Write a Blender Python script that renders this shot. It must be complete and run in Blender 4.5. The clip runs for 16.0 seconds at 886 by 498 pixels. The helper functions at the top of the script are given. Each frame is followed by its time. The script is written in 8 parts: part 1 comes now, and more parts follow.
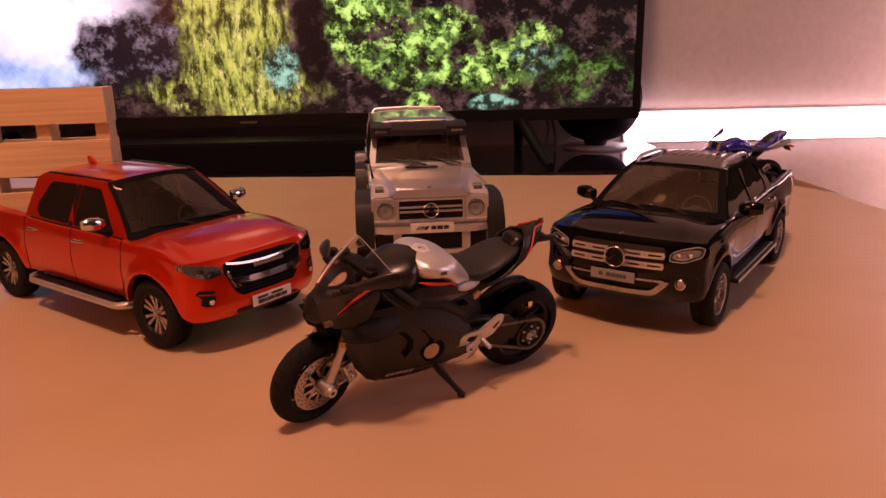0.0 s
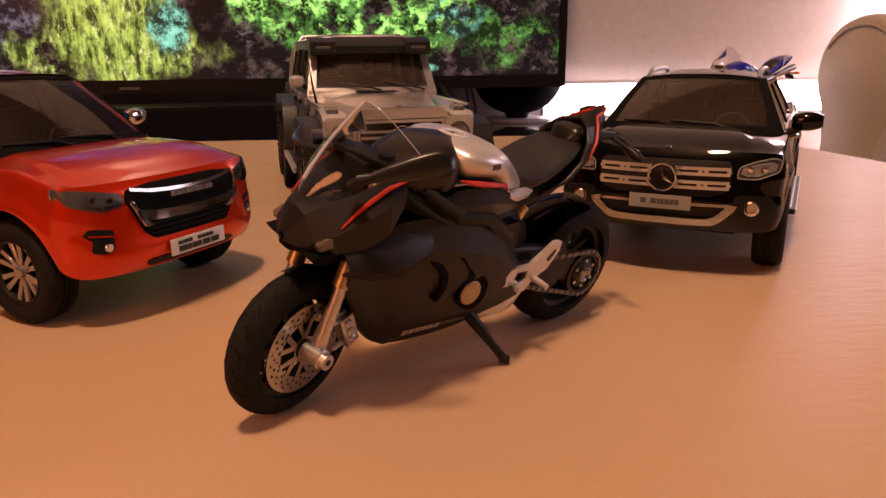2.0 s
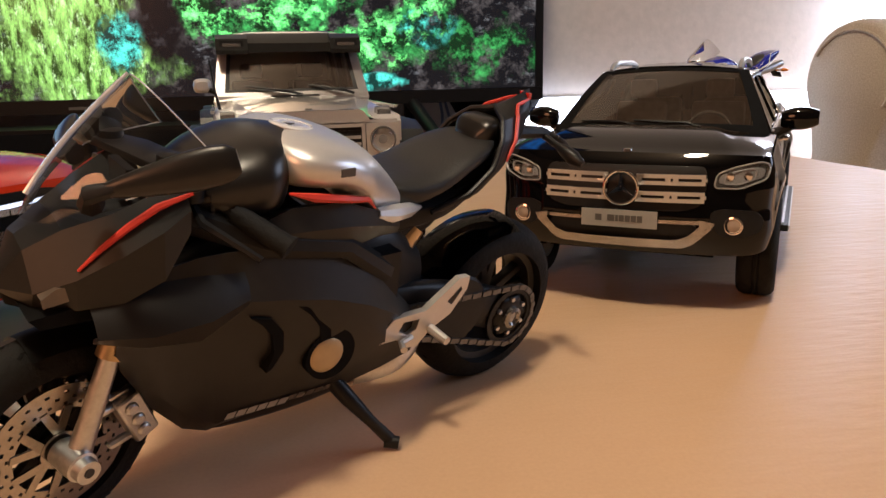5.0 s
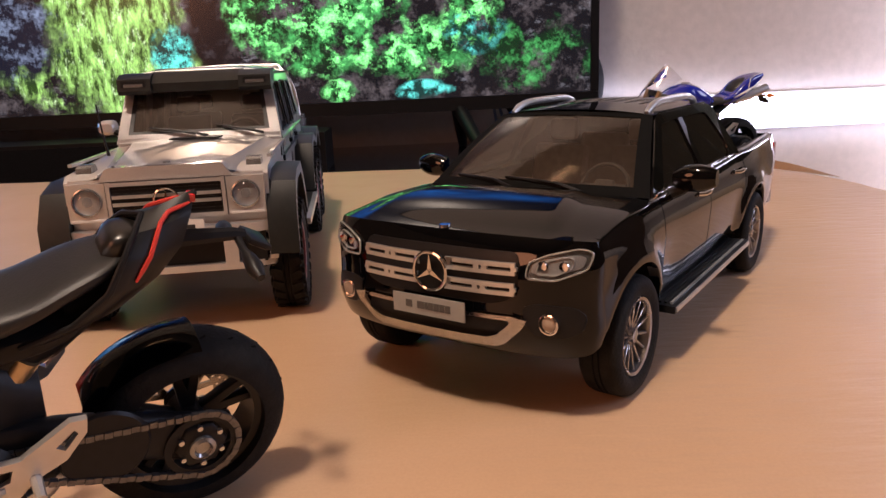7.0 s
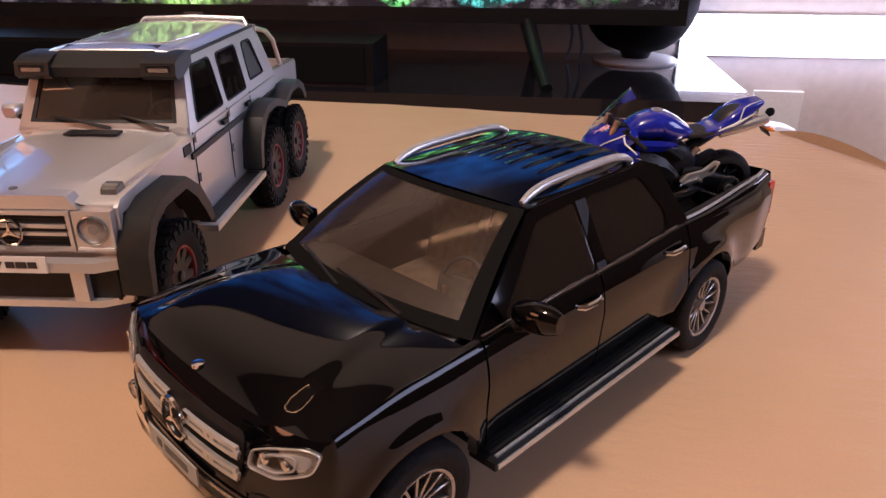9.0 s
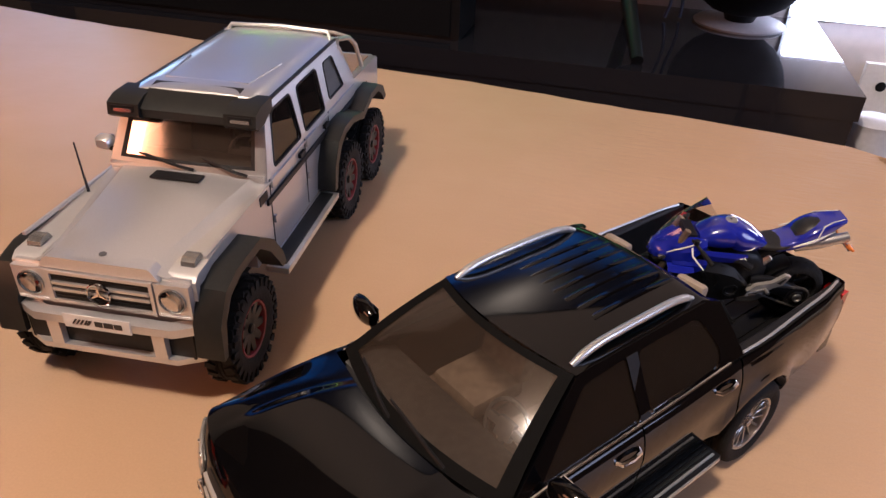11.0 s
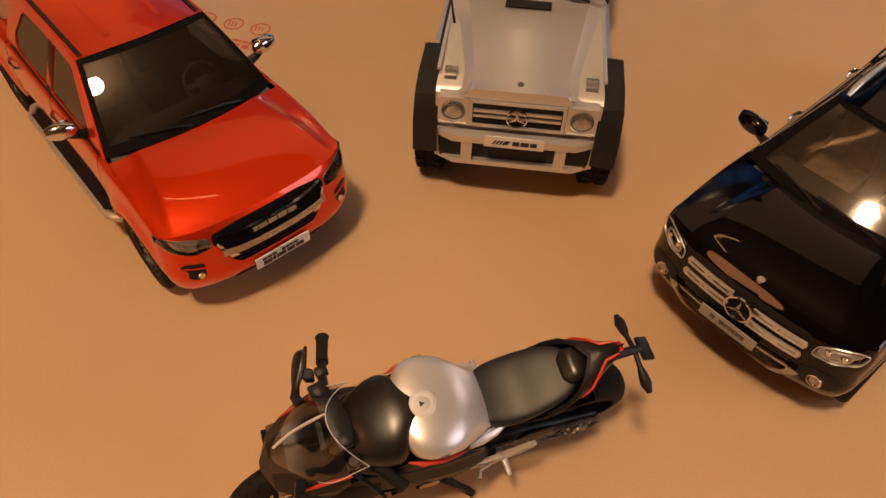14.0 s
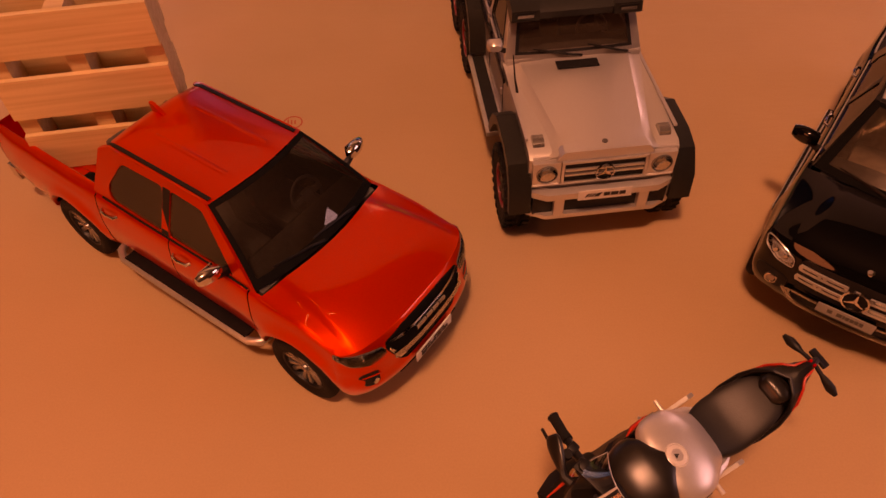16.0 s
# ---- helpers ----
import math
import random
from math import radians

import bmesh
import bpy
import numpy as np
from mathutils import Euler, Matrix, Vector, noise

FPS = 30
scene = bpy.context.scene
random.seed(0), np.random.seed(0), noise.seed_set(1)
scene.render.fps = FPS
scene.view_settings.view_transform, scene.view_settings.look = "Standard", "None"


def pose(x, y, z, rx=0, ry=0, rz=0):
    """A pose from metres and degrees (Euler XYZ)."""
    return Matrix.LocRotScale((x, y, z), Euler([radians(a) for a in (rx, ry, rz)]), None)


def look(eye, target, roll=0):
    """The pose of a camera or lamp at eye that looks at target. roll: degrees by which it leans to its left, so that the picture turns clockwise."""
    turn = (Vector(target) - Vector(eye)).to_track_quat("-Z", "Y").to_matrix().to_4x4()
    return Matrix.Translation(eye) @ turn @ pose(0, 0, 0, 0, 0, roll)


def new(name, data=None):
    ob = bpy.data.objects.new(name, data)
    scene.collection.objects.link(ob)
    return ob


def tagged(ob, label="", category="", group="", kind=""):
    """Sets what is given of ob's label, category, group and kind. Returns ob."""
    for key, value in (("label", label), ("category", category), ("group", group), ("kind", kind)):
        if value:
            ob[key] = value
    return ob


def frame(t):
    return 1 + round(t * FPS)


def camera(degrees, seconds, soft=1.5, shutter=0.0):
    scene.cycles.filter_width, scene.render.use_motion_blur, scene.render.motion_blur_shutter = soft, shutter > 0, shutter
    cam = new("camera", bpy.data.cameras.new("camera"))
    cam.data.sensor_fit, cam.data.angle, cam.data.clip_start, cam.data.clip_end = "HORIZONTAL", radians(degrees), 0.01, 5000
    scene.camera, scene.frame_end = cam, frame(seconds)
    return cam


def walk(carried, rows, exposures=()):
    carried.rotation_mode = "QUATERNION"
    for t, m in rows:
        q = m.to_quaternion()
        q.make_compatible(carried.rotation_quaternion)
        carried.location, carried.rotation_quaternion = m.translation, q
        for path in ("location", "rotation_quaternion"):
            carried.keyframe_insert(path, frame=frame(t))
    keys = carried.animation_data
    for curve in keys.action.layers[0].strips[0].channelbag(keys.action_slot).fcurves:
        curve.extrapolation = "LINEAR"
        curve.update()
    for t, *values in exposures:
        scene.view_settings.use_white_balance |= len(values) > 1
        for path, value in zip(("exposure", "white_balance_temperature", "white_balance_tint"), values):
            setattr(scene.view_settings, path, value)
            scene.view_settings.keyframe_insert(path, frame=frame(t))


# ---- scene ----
cam = camera(63.0, 16.0)
PATH = [
    (0, (-0.013, 0.003, 0.171), (0.037, 1.93, -0.365), -1.1),
    (0.5, (-0.013, 0.018, 0.159), (0.045, 1.944, -0.377), -1.3),
    (1, (-0.013, 0.043, 0.136), (0.038, 1.96, -0.431), -2.0),
    (1.5, (-0.029, 0.08, 0.12), (0.16, 1.991, -0.44), -2.2),
    (2, (-0.059, 0.113, 0.106), (0.293, 2.007, -0.432), -0.4),
    (2.5, (-0.069, 0.138, 0.091), (0.398, 2.015, -0.417), 0.6),
    (3, (-0.071, 0.151, 0.086), (0.466, 2.017, -0.392), 0.8),
    (3.2, (-0.072, 0.155, 0.084), (0.488, 2.016, -0.387), 0.9),
    (5.3, (0.01, 0.177, 0.096), (0.339, 2.088, -0.396), -2.2),
    (5.5, (0.027, 0.18, 0.103), (0.327, 2.082, -0.439), -2.7),
    (6, (0.051, 0.189, 0.098), (0.261, 2.106, -0.431), -3.3),
    (6.5, (0.078, 0.197, 0.1), (0.226, 2.121, -0.424), -3.9),
    (7, (0.099, 0.2, 0.111), (0.161, 2.136, -0.386), -2.5),
    (7.5, (0.126, 0.213, 0.126), (0.112, 2.14, -0.411), -1.6),
    (8, (0.158, 0.236, 0.141), (0.12, 2.139, -0.472), -1.9),
    (8.2, (0.167, 0.242, 0.149), (0.093, 2.127, -0.518), -1.6),
    (10.3, (0.217, 0.311, 0.215), (-0.188, 2.007, -0.765), 1.3),
    (10.5, (0.211, 0.312, 0.228), (-0.187, 1.992, -0.782), 1.8),
    (11, (0.193, 0.303, 0.245), (-0.214, 1.946, -0.82), 2.3),
    (11.5, (0.165, 0.293, 0.255), (-0.205, 1.904, -0.871), 3.4),
    (12, (0.134, 0.284, 0.263), (-0.19, 1.857, -0.929), 4.2),
    (12.5, (0.103, 0.272, 0.27), (-0.232, 1.79, -0.988), 3.2),
    (13, (0.069, 0.257, 0.276), (-0.237, 1.718, -1.055), 3.2),
    (13.5, (0.039, 0.239, 0.285), (-0.221, 1.624, -1.134), 3.3),
    (14, (0.012, 0.218, 0.298), (-0.233, 1.482, -1.232), 1.6),
    (14.5, (-0.018, 0.208, 0.31), (-0.208, 1.465, -1.234), 0.8),
    (15, (-0.048, 0.21, 0.321), (-0.162, 1.494, -1.209), -0.2),
    (15.5, (-0.081, 0.212, 0.334), (-0.155, 1.504, -1.192), -1.6),
    (16, (-0.1, 0.214, 0.34), (-0.101, 1.52, -1.175), -2.4),
]
walk(cam, [(t, look(eye, target, roll)) for t, eye, target, roll in PATH],
     [(0.0, -0.84, 8500, 72), (1.0, -0.8, 9800, 70), (1.5, -0.7, 8800, 60), (2.0, -0.58, 7700, 42), (3.0, -0.35, 6700, 18), (5.5, -0.2, 5500, 4), (8.0, -0.12, 5600, 26),
      (10.5, 0.0, 5300, 18), (12.5, -0.2, 5700, 12), (13.5, -0.38, 6500, 10), (14.5, -0.6, 8500, 28), (15.0, -0.62, 8000, 30), (16.0, -1.0, 14500, 90)])

# ---------------------------------------------------------------- light
world = bpy.data.worlds.new("room_dark")
world.use_nodes = True
world.node_tree.nodes["Background"].inputs[0].default_value = (0.9, 0.75, 0.6, 1)
world.node_tree.nodes["Background"].inputs[1].default_value = 0.012
scene.world = world


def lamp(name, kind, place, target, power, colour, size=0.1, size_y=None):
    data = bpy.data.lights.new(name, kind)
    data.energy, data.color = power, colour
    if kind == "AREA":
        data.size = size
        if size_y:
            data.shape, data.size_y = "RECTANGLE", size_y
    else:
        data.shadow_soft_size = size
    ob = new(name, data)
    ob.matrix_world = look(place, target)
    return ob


lamp("ceiling_lamp_light", "POINT", (-0.25, -0.17, 1.85), (-0.05, 0.55, 0), 158.0, (1.0, 0.75, 0.49), 0.11)
# added orange fill from the front left, no lamp stands there
lamp("orange_fill_light", "AREA", (-0.85, -0.35, 0.55), (0, 0.35, 0), 5.0, (1.0, 0.37, 0.15), 0.5).data.shape = "DISK"
# added cool fill from the right, the east wall has no opening
lamp("cool_fill_light", "AREA", (1.75, 0.3, 0.75), (0, 0.5, 0), 11.0, (0.86, 0.86, 1.0), 0.8, 0.9)

# ---------------------------------------------------------------- materials
def mat(name, colour, rough=0.5, metal=0.0, coat=0.0, spec=0.5, grain=0.0, grain_size=200.0, bump=0.0, bump_size=400.0,
        colour2=None, mix_size=6.0, transmission=0.0, alpha=1.0, emit=None, emit_power=0.0, coat_rough=0.03, rough_var=0.0):
    m = bpy.data.materials.new(name)
    m.use_nodes = True
    nt = m.node_tree
    b = nt.nodes["Principled BSDF"]
    b.inputs["Base Color"].default_value = (*colour, 1)
    b.inputs["Roughness"].default_value = rough
    b.inputs["Metallic"].default_value = metal
    b.inputs["Coat Weight"].default_value = coat
    b.inputs["Coat Roughness"].default_value = coat_rough
    b.inputs["Specular IOR Level"].default_value = spec
    b.inputs["Transmission Weight"].default_value = transmission
    b.inputs["Alpha"].default_value = alpha
    if emit:
        b.inputs["Emission Color"].default_value = (*emit, 1)
        b.inputs["Emission Strength"].default_value = emit_power
    if grain or colour2 or bump or rough_var:
        tc = nt.nodes.new("ShaderNodeTexCoord")
    if grain or colour2:
        big = nt.nodes.new("ShaderNodeTexNoise")
        big.inputs["Scale"].default_value, big.inputs["Detail"].default_value = mix_size, 4
        nt.links.new(tc.outputs["Object"], big.inputs["Vector"])
        ramp = nt.nodes.new("ShaderNodeMix")
        ramp.data_type = "RGBA"
        ramp.inputs[6].default_value = (*colour, 1)
        ramp.inputs[7].default_value = (*(colour2 or tuple(c * 0.8 for c in colour)), 1)
        nt.links.new(big.outputs["Fac"], ramp.inputs[0])
        out = ramp.outputs[2]
        if grain:
            fine = nt.nodes.new("ShaderNodeTexNoise")
            fine.inputs["Scale"].default_value, fine.inputs["Detail"].default_value = grain_size, 3
            nt.links.new(tc.outputs["Object"], fine.inputs["Vector"])
            rng = nt.nodes.new("ShaderNodeMapRange")
            rng.inputs[1].default_value, rng.inputs[2].default_value = 0.3, 0.7
            rng.inputs[3].default_value, rng.inputs[4].default_value = 1 - grain, 1 + grain
            nt.links.new(fine.outputs["Fac"], rng.inputs[0])
            mul = nt.nodes.new("ShaderNodeMix")
            mul.data_type, mul.blend_type = "RGBA", "MULTIPLY"
            mul.inputs[0].default_value = 1.0
            nt.links.new(out, mul.inputs[6])
            nt.links.new(rng.outputs[0], mul.inputs[7])
            out = mul.outputs[2]
        nt.links.new(out, b.inputs["Base Color"])
    if rough_var:
        rn = nt.nodes.new("ShaderNodeTexNoise")
        rn.inputs["Scale"].default_value, rn.inputs["Detail"].default_value = mix_size * 4, 5
        nt.links.new(tc.outputs["Object"], rn.inputs["Vector"])
        rr = nt.nodes.new("ShaderNodeMapRange")
        rr.inputs[3].default_value, rr.inputs[4].default_value = max(0, rough - rough_var), rough + rough_var
        nt.links.new(rn.outputs["Fac"], rr.inputs[0])
        nt.links.new(rr.outputs[0], b.inputs["Roughness"])
    if bump:
        bn = nt.nodes.new("ShaderNodeTexNoise")
        bn.inputs["Scale"].default_value, bn.inputs["Detail"].default_value = bump_size, 4
        nt.links.new(tc.outputs["Object"], bn.inputs["Vector"])
        bp = nt.nodes.new("ShaderNodeBump")
        bp.inputs["Strength"].default_value, bp.inputs["Distance"].default_value = bump, 0.001
        nt.links.new(bn.outputs["Fac"], bp.inputs["Height"])
        nt.links.new(bp.outputs[0], b.inputs["Normal"])
    return m


M = {}
M["paper"] = mat("kraft_paper", (0.56, 0.37, 0.23), 0.42, colour2=(0.44, 0.29, 0.165), mix_size=6, grain=0.03, grain_size=900, bump=0.22, bump_size=28, spec=0.35, rough_var=0.08)


def wrinkle(m):
    """Fine cross ripples, stronger towards the loose side of the sheet, over the paper's own bump."""
    nt = m.node_tree
    b = nt.nodes["Principled BSDF"]
    old = b.inputs["Normal"].links[0].from_socket
    tc = nt.nodes.new("ShaderNodeTexCoord")
    mp = nt.nodes.new("ShaderNodeMapping")
    mp.inputs["Rotation"].default_value = (0, 0, 0.35)
    mp.inputs["Scale"].default_value = (55, 190, 1)
    nt.links.new(tc.outputs["Object"], mp.inputs[0])
    tn = nt.nodes.new("ShaderNodeTexNoise")
    tn.inputs["Scale"].default_value, tn.inputs["Detail"].default_value = 1.0, 2
    nt.links.new(mp.outputs[0], tn.inputs["Vector"])
    sx = nt.nodes.new("ShaderNodeSeparateXYZ")
    nt.links.new(tc.outputs["Object"], sx.inputs[0])
    rg = nt.nodes.new("ShaderNodeMapRange")
    rg.inputs[1].default_value, rg.inputs[2].default_value, rg.inputs[3].default_value, rg.inputs[4].default_value = 0.05, 0.36, 0.08, 0.75
    nt.links.new(sx.outputs[0], rg.inputs[0])
    bp = nt.nodes.new("ShaderNodeBump")
    bp.inputs["Distance"].default_value = 0.0012
    nt.links.new(rg.outputs[0], bp.inputs["Strength"])
    nt.links.new(tn.outputs["Fac"], bp.inputs["Height"])
    nt.links.new(old, bp.inputs["Normal"])
    nt.links.new(bp.outputs[0], b.inputs["Normal"])


wrinkle(M["paper"])
M["table_wood"] = mat("table_wood", (0.30, 0.17, 0.09), 0.4, colour2=(0.22, 0.12, 0.06), mix_size=9, grain=0.1)
M["wall"] = mat("wall_plaster", (0.50, 0.44, 0.40), 0.85, colour2=(0.45, 0.40, 0.36), mix_size=3, grain=0.05, grain_size=60, bump=0.9, bump_size=45)
# unseen walls and ceiling: coloured dark to keep reflections and bounce light low
M["wall_dark"] = mat("wall_darkened", (0.115, 0.075, 0.050), 0.85, colour2=(0.095, 0.062, 0.042), mix_size=3, grain=0.06, grain_size=60)
M["ceiling"] = mat("ceiling_darkened", (0.16, 0.12, 0.09), 0.9, grain=0.04, grain_size=80)
M["floor"] = mat("floor_laminate", (0.30, 0.20, 0.12), 0.4, colour2=(0.22, 0.14, 0.08), mix_size=4, grain=0.12, grain_size=40)
M["board"] = mat("board_black_gloss", (0.012, 0.012, 0.016), 0.06, coat=0.6, grain=0.2, mix_size=4, rough_var=0.03)
M["tv_frame"] = mat("tv_black_plastic", (0.006, 0.006, 0.007), 0.35, spec=0.25, grain=0.15)
M["black_cloth"] = mat("speaker_black_cloth", (0.004, 0.004, 0.005), 0.75, spec=0.1, grain=0.35, grain_size=500, bump=0.3, bump_size=700)
M["black_plastic"] = mat("black_plastic", (0.005, 0.005, 0.006), 0.42, spec=0.2, grain=0.15, grain_size=60)
M["disc_grey"] = mat("speaker_foot_grey", (0.62, 0.62, 0.64), 0.35, grain=0.05)
M["socket"] = mat("socket_plastic", (0.75, 0.73, 0.70), 0.35, grain=0.04)
M["sofa"] = mat("sofa_fabric", (0.48, 0.40, 0.31), 0.9, colour2=(0.42, 0.35, 0.27), mix_size=14, grain=0.16, grain_size=400, bump=0.6, bump_size=500)
M["curtain"] = mat("olive_curtain_cloth", (0.075, 0.070, 0.042), 0.9, grain=0.15, grain_size=300, bump=0.3, bump_size=600)
M["led_tube"] = mat("led_tube_diffuser", (0.9, 0.9, 0.9), 0.5, emit=(0.95, 0.90, 1.0), emit_power=15.0)
M["led"] = mat("led_diffuser", (0.9, 0.9, 0.9), 0.5, emit=(0.93, 0.90, 1.0), emit_power=10.0)
M["print_red"] = mat("printed_red_ink", (0.55, 0.12, 0.07), 0.6, grain=0.2, grain_size=700)
M["brass"] = mat("cable_blue_jacket", (0.10, 0.13, 0.22), 0.45, grain=0.1)


def glass(name, tint, rough=0.02, ior=1.55, haze=0.0):
    """Thin tinted model-car glazing: a glossy coat over a see-through tint, with a brown haze standing in for room
    reflections.
    """
    m = bpy.data.materials.new(name)
    m.use_nodes = True
    nt = m.node_tree
    n, l = nt.nodes, nt.links
    n.remove(n["Principled BSDF"])
    tr = n.new("ShaderNodeBsdfTransparent")
    tr.inputs[0].default_value = (*tint, 1)
    gl = n.new("ShaderNodeBsdfGlossy")
    gl.inputs["Roughness"].default_value = rough
    fr = n.new("ShaderNodeFresnel")
    fr.inputs[0].default_value = ior
    mx = n.new("ShaderNodeMixShader")
    l.new(fr.outputs[0], mx.inputs[0])
    body = tr.outputs[0]
    if haze:
        df = n.new("ShaderNodeBsdfDiffuse")
        df.inputs[0].default_value = (0.40, 0.29, 0.21, 1)
        hz = n.new("ShaderNodeMixShader")
        hz.inputs[0].default_value = haze
        l.new(tr.outputs[0], hz.inputs[1])
        l.new(df.outputs[0], hz.inputs[2])
        body = hz.outputs[0]
    l.new(body, mx.inputs[1])
    l.new(gl.outputs[0], mx.inputs[2])
    l.new(mx.outputs[0], n["Material Output"].inputs[0])
    return m


def paint(name, base, flake, rough=0.35, metal=0.6):
    m = mat(name, base, rough, metal, coat=1.0, colour2=flake, mix_size=1800, coat_rough=0.02, rough_var=0.05)
    return m


M["red_paint"] = mat("orange_red_metallic_paint", (0.64, 0.028, 0.003), 0.32, 0.66, coat=1.0, colour2=(0.80, 0.050, 0.005), mix_size=1800, coat_rough=0.02, rough_var=0.05, spec=0.3)
M["black_paint"] = mat("black_gloss_paint", (0.0015, 0.0015, 0.002), 0.05, 0.0, coat=0.32, grain=0.2, mix_size=20, spec=0.22, coat_rough=0.015)
M["silver_paint"] = paint("silver_metallic_paint", (0.54, 0.53, 0.52), (0.66, 0.65, 0.64), 0.36, 0.66)
M["trim"] = mat("satin_black_trim", (0.009, 0.009, 0.010), 0.42, spec=0.25, grain=0.18, grain_size=400)
M["flare"] = mat("grey_black_plastic", (0.013, 0.014, 0.013), 0.42, spec=0.35, grain=0.15, grain_size=300)
M["chrome"] = mat("chrome", (0.80, 0.79, 0.78), 0.10, 1.0, grain=0.04, rough_var=0.04)
M["satin_silver"] = mat("satin_silver", (0.68, 0.68, 0.67), 0.32, 0.75, grain=0.06, rough_var=0.06)
M["rim_grey"] = mat("bright_grey_rim", (0.46, 0.45, 0.44), 0.28, 0.85, grain=0.06, rough_var=0.06)
M["rubber"] = mat("tyre_rubber", (0.010, 0.010, 0.010), 0.75, spec=0.2, grain=0.25, grain_size=300, bump=0.3, bump_size=900)
# near-black for black parts and as painted shade inside gaps and openings
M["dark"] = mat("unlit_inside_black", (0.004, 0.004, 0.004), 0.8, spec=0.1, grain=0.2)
M["lamp_glass"] = glass("lamp_clear_glass", (0.86, 0.87, 0.88), 0.03)
M["window"] = glass("tinted_window", (0.46, 0.44, 0.42), 0.02, 1.8, 0.025)
M["windshield"] = glass("clear_windshield", (0.66, 0.62, 0.58), 0.09, 1.8, 0.06)
M["reflector"] = mat("lamp_reflector", (0.72, 0.71, 0.70), 0.14, 1.0, grain=0.1, mix_size=900)
M["lamp_pale"] = mat("pale_lamp_reflector", (0.50, 0.49, 0.48), 0.22, 0.45, coat=0.5, grain=0.15, mix_size=900)
M["lamp_grey"] = mat("lamp_grey_reflector", (0.36, 0.36, 0.35), 0.22, 0.8, grain=0.2, mix_size=900)
M["plate_white"] = mat("plate_white", (0.72, 0.70, 0.66), 0.45, grain=0.06)
M["plate_grey"] = mat("plate_grey", (0.34, 0.33, 0.31), 0.4, grain=0.06)
M["ink"] = mat("black_ink", (0.02, 0.02, 0.02), 0.5, grain=0.1)
M["ink_grey"] = mat("dark_grey_ink", (0.09, 0.085, 0.08), 0.5, grain=0.1)
M["white_print"] = mat("white_print", (0.62, 0.61, 0.60), 0.5, grain=0.1)
M["beige"] = mat("beige_interior", (0.33, 0.26, 0.20), 0.7, grain=0.15, grain_size=300)
M["grey_in"] = mat("grey_interior", (0.075, 0.072, 0.070), 0.7, grain=0.15, grain_size=300)
M["red_trim"] = mat("red_rim_ring", (0.20, 0.018, 0.024), 0.4, grain=0.1)
M["amber"] = mat("amber_lens", (0.75, 0.22, 0.03), 0.2, coat=0.5, grain=0.1)
M["red_lens"] = mat("red_lens", (0.55, 0.015, 0.012), 0.2, coat=0.6, grain=0.1)
M["wood_bed"] = mat("brown_load_bed", (0.32, 0.15, 0.06), 0.5, colour2=(0.24, 0.11, 0.045), mix_size=300, grain=0.12, grain_size=900)

# ---------------------------------------------------------------- mesh helpers
def V3(*a):
    return Vector(a)


SC = 1.0  # current model scale
SQ = 1.0  # current squeeze in height


def part(name, bm, material, parent=None, label="", smooth=40, scale=None, bevel=0.0, segs=2):
    """Links a bmesh as one mesh object under a thing or a part."""
    k = SC if scale is None else scale
    if bevel:
        sharp = [e for e in bm.edges if len(e.link_faces) == 2 and e.calc_face_angle(0) > radians(30)]
        bmesh.ops.bevel(bm, geom=sharp, offset=bevel, segments=segs, profile=0.5, affect="EDGES", clamp_overlap=True)
    bmesh.ops.recalc_face_normals(bm, faces=bm.faces)
    if k != 1.0:
        bmesh.ops.scale(bm, vec=(k, k, k * SQ), verts=bm.verts)
    me = bpy.data.meshes.new(name)
    bm.to_mesh(me)
    bm.free()
    mats = material if isinstance(material, (list, tuple)) else [material]
    for mm in mats:
        me.materials.append(mm)
    if smooth:
        me.polygons.foreach_set("use_smooth", [True] * len(me.polygons))
        me.set_sharp_from_angle(angle=radians(smooth))
    ob = new(name, me)
    if parent is not None:
        ob.parent = parent
    if label:
        ob["label"] = label
    return ob


def thing(name, m, label, category, group="", kind=""):
    ob = new(name)
    ob.empty_display_size = 0.01
    ob.matrix_world = m
    return tagged(ob, label, category, group, kind)


def add_box(bm, x0, x1, y0, y1, z0, z1, m=None):
    vs = [bm.verts.new((x, y, z)) for x in (x0, x1) for y in (y0, y1) for z in (z0, z1)]
    for f in ((0, 1, 3, 2), (4, 6, 7, 5), (0, 4, 5, 1), (2, 3, 7, 6), (0, 2, 6, 4), (1, 5, 7, 3)):
        bm.faces.new([vs[i] for i in f])
    if m is not None:
        bmesh.ops.transform(bm, matrix=m, verts=vs)
    return vs


def box(x0, x1, y0, y1, z0, z1, m=None):
    bm = bmesh.new()
    add_box(bm, x0, x1, y0, y1, z0, z1, m)
    return bm


def add_grid(bm, pts, close_u=False, close_v=False):
    """Skins rows of points into quads."""
    rows = [[bm.verts.new(p) for p in r] for r in pts]
    n, k = len(rows), len(rows[0])
    for i in range(n if close_u else n - 1):
        a, b = rows[i], rows[(i + 1) % n]
        for j in range(k if close_v else k - 1):
            q = [a[j], a[(j + 1) % k], b[(j + 1) % k], b[j]]
            if len(set(q)) == 4:
                bm.faces.new(q)
    return rows


def add_loft(bm, rings, caps=True):
    rows = add_grid(bm, rings, close_v=True)
    if caps:
        bm.faces.new(rows[0][::-1])
        bm.faces.new(rows[-1])
    return rows


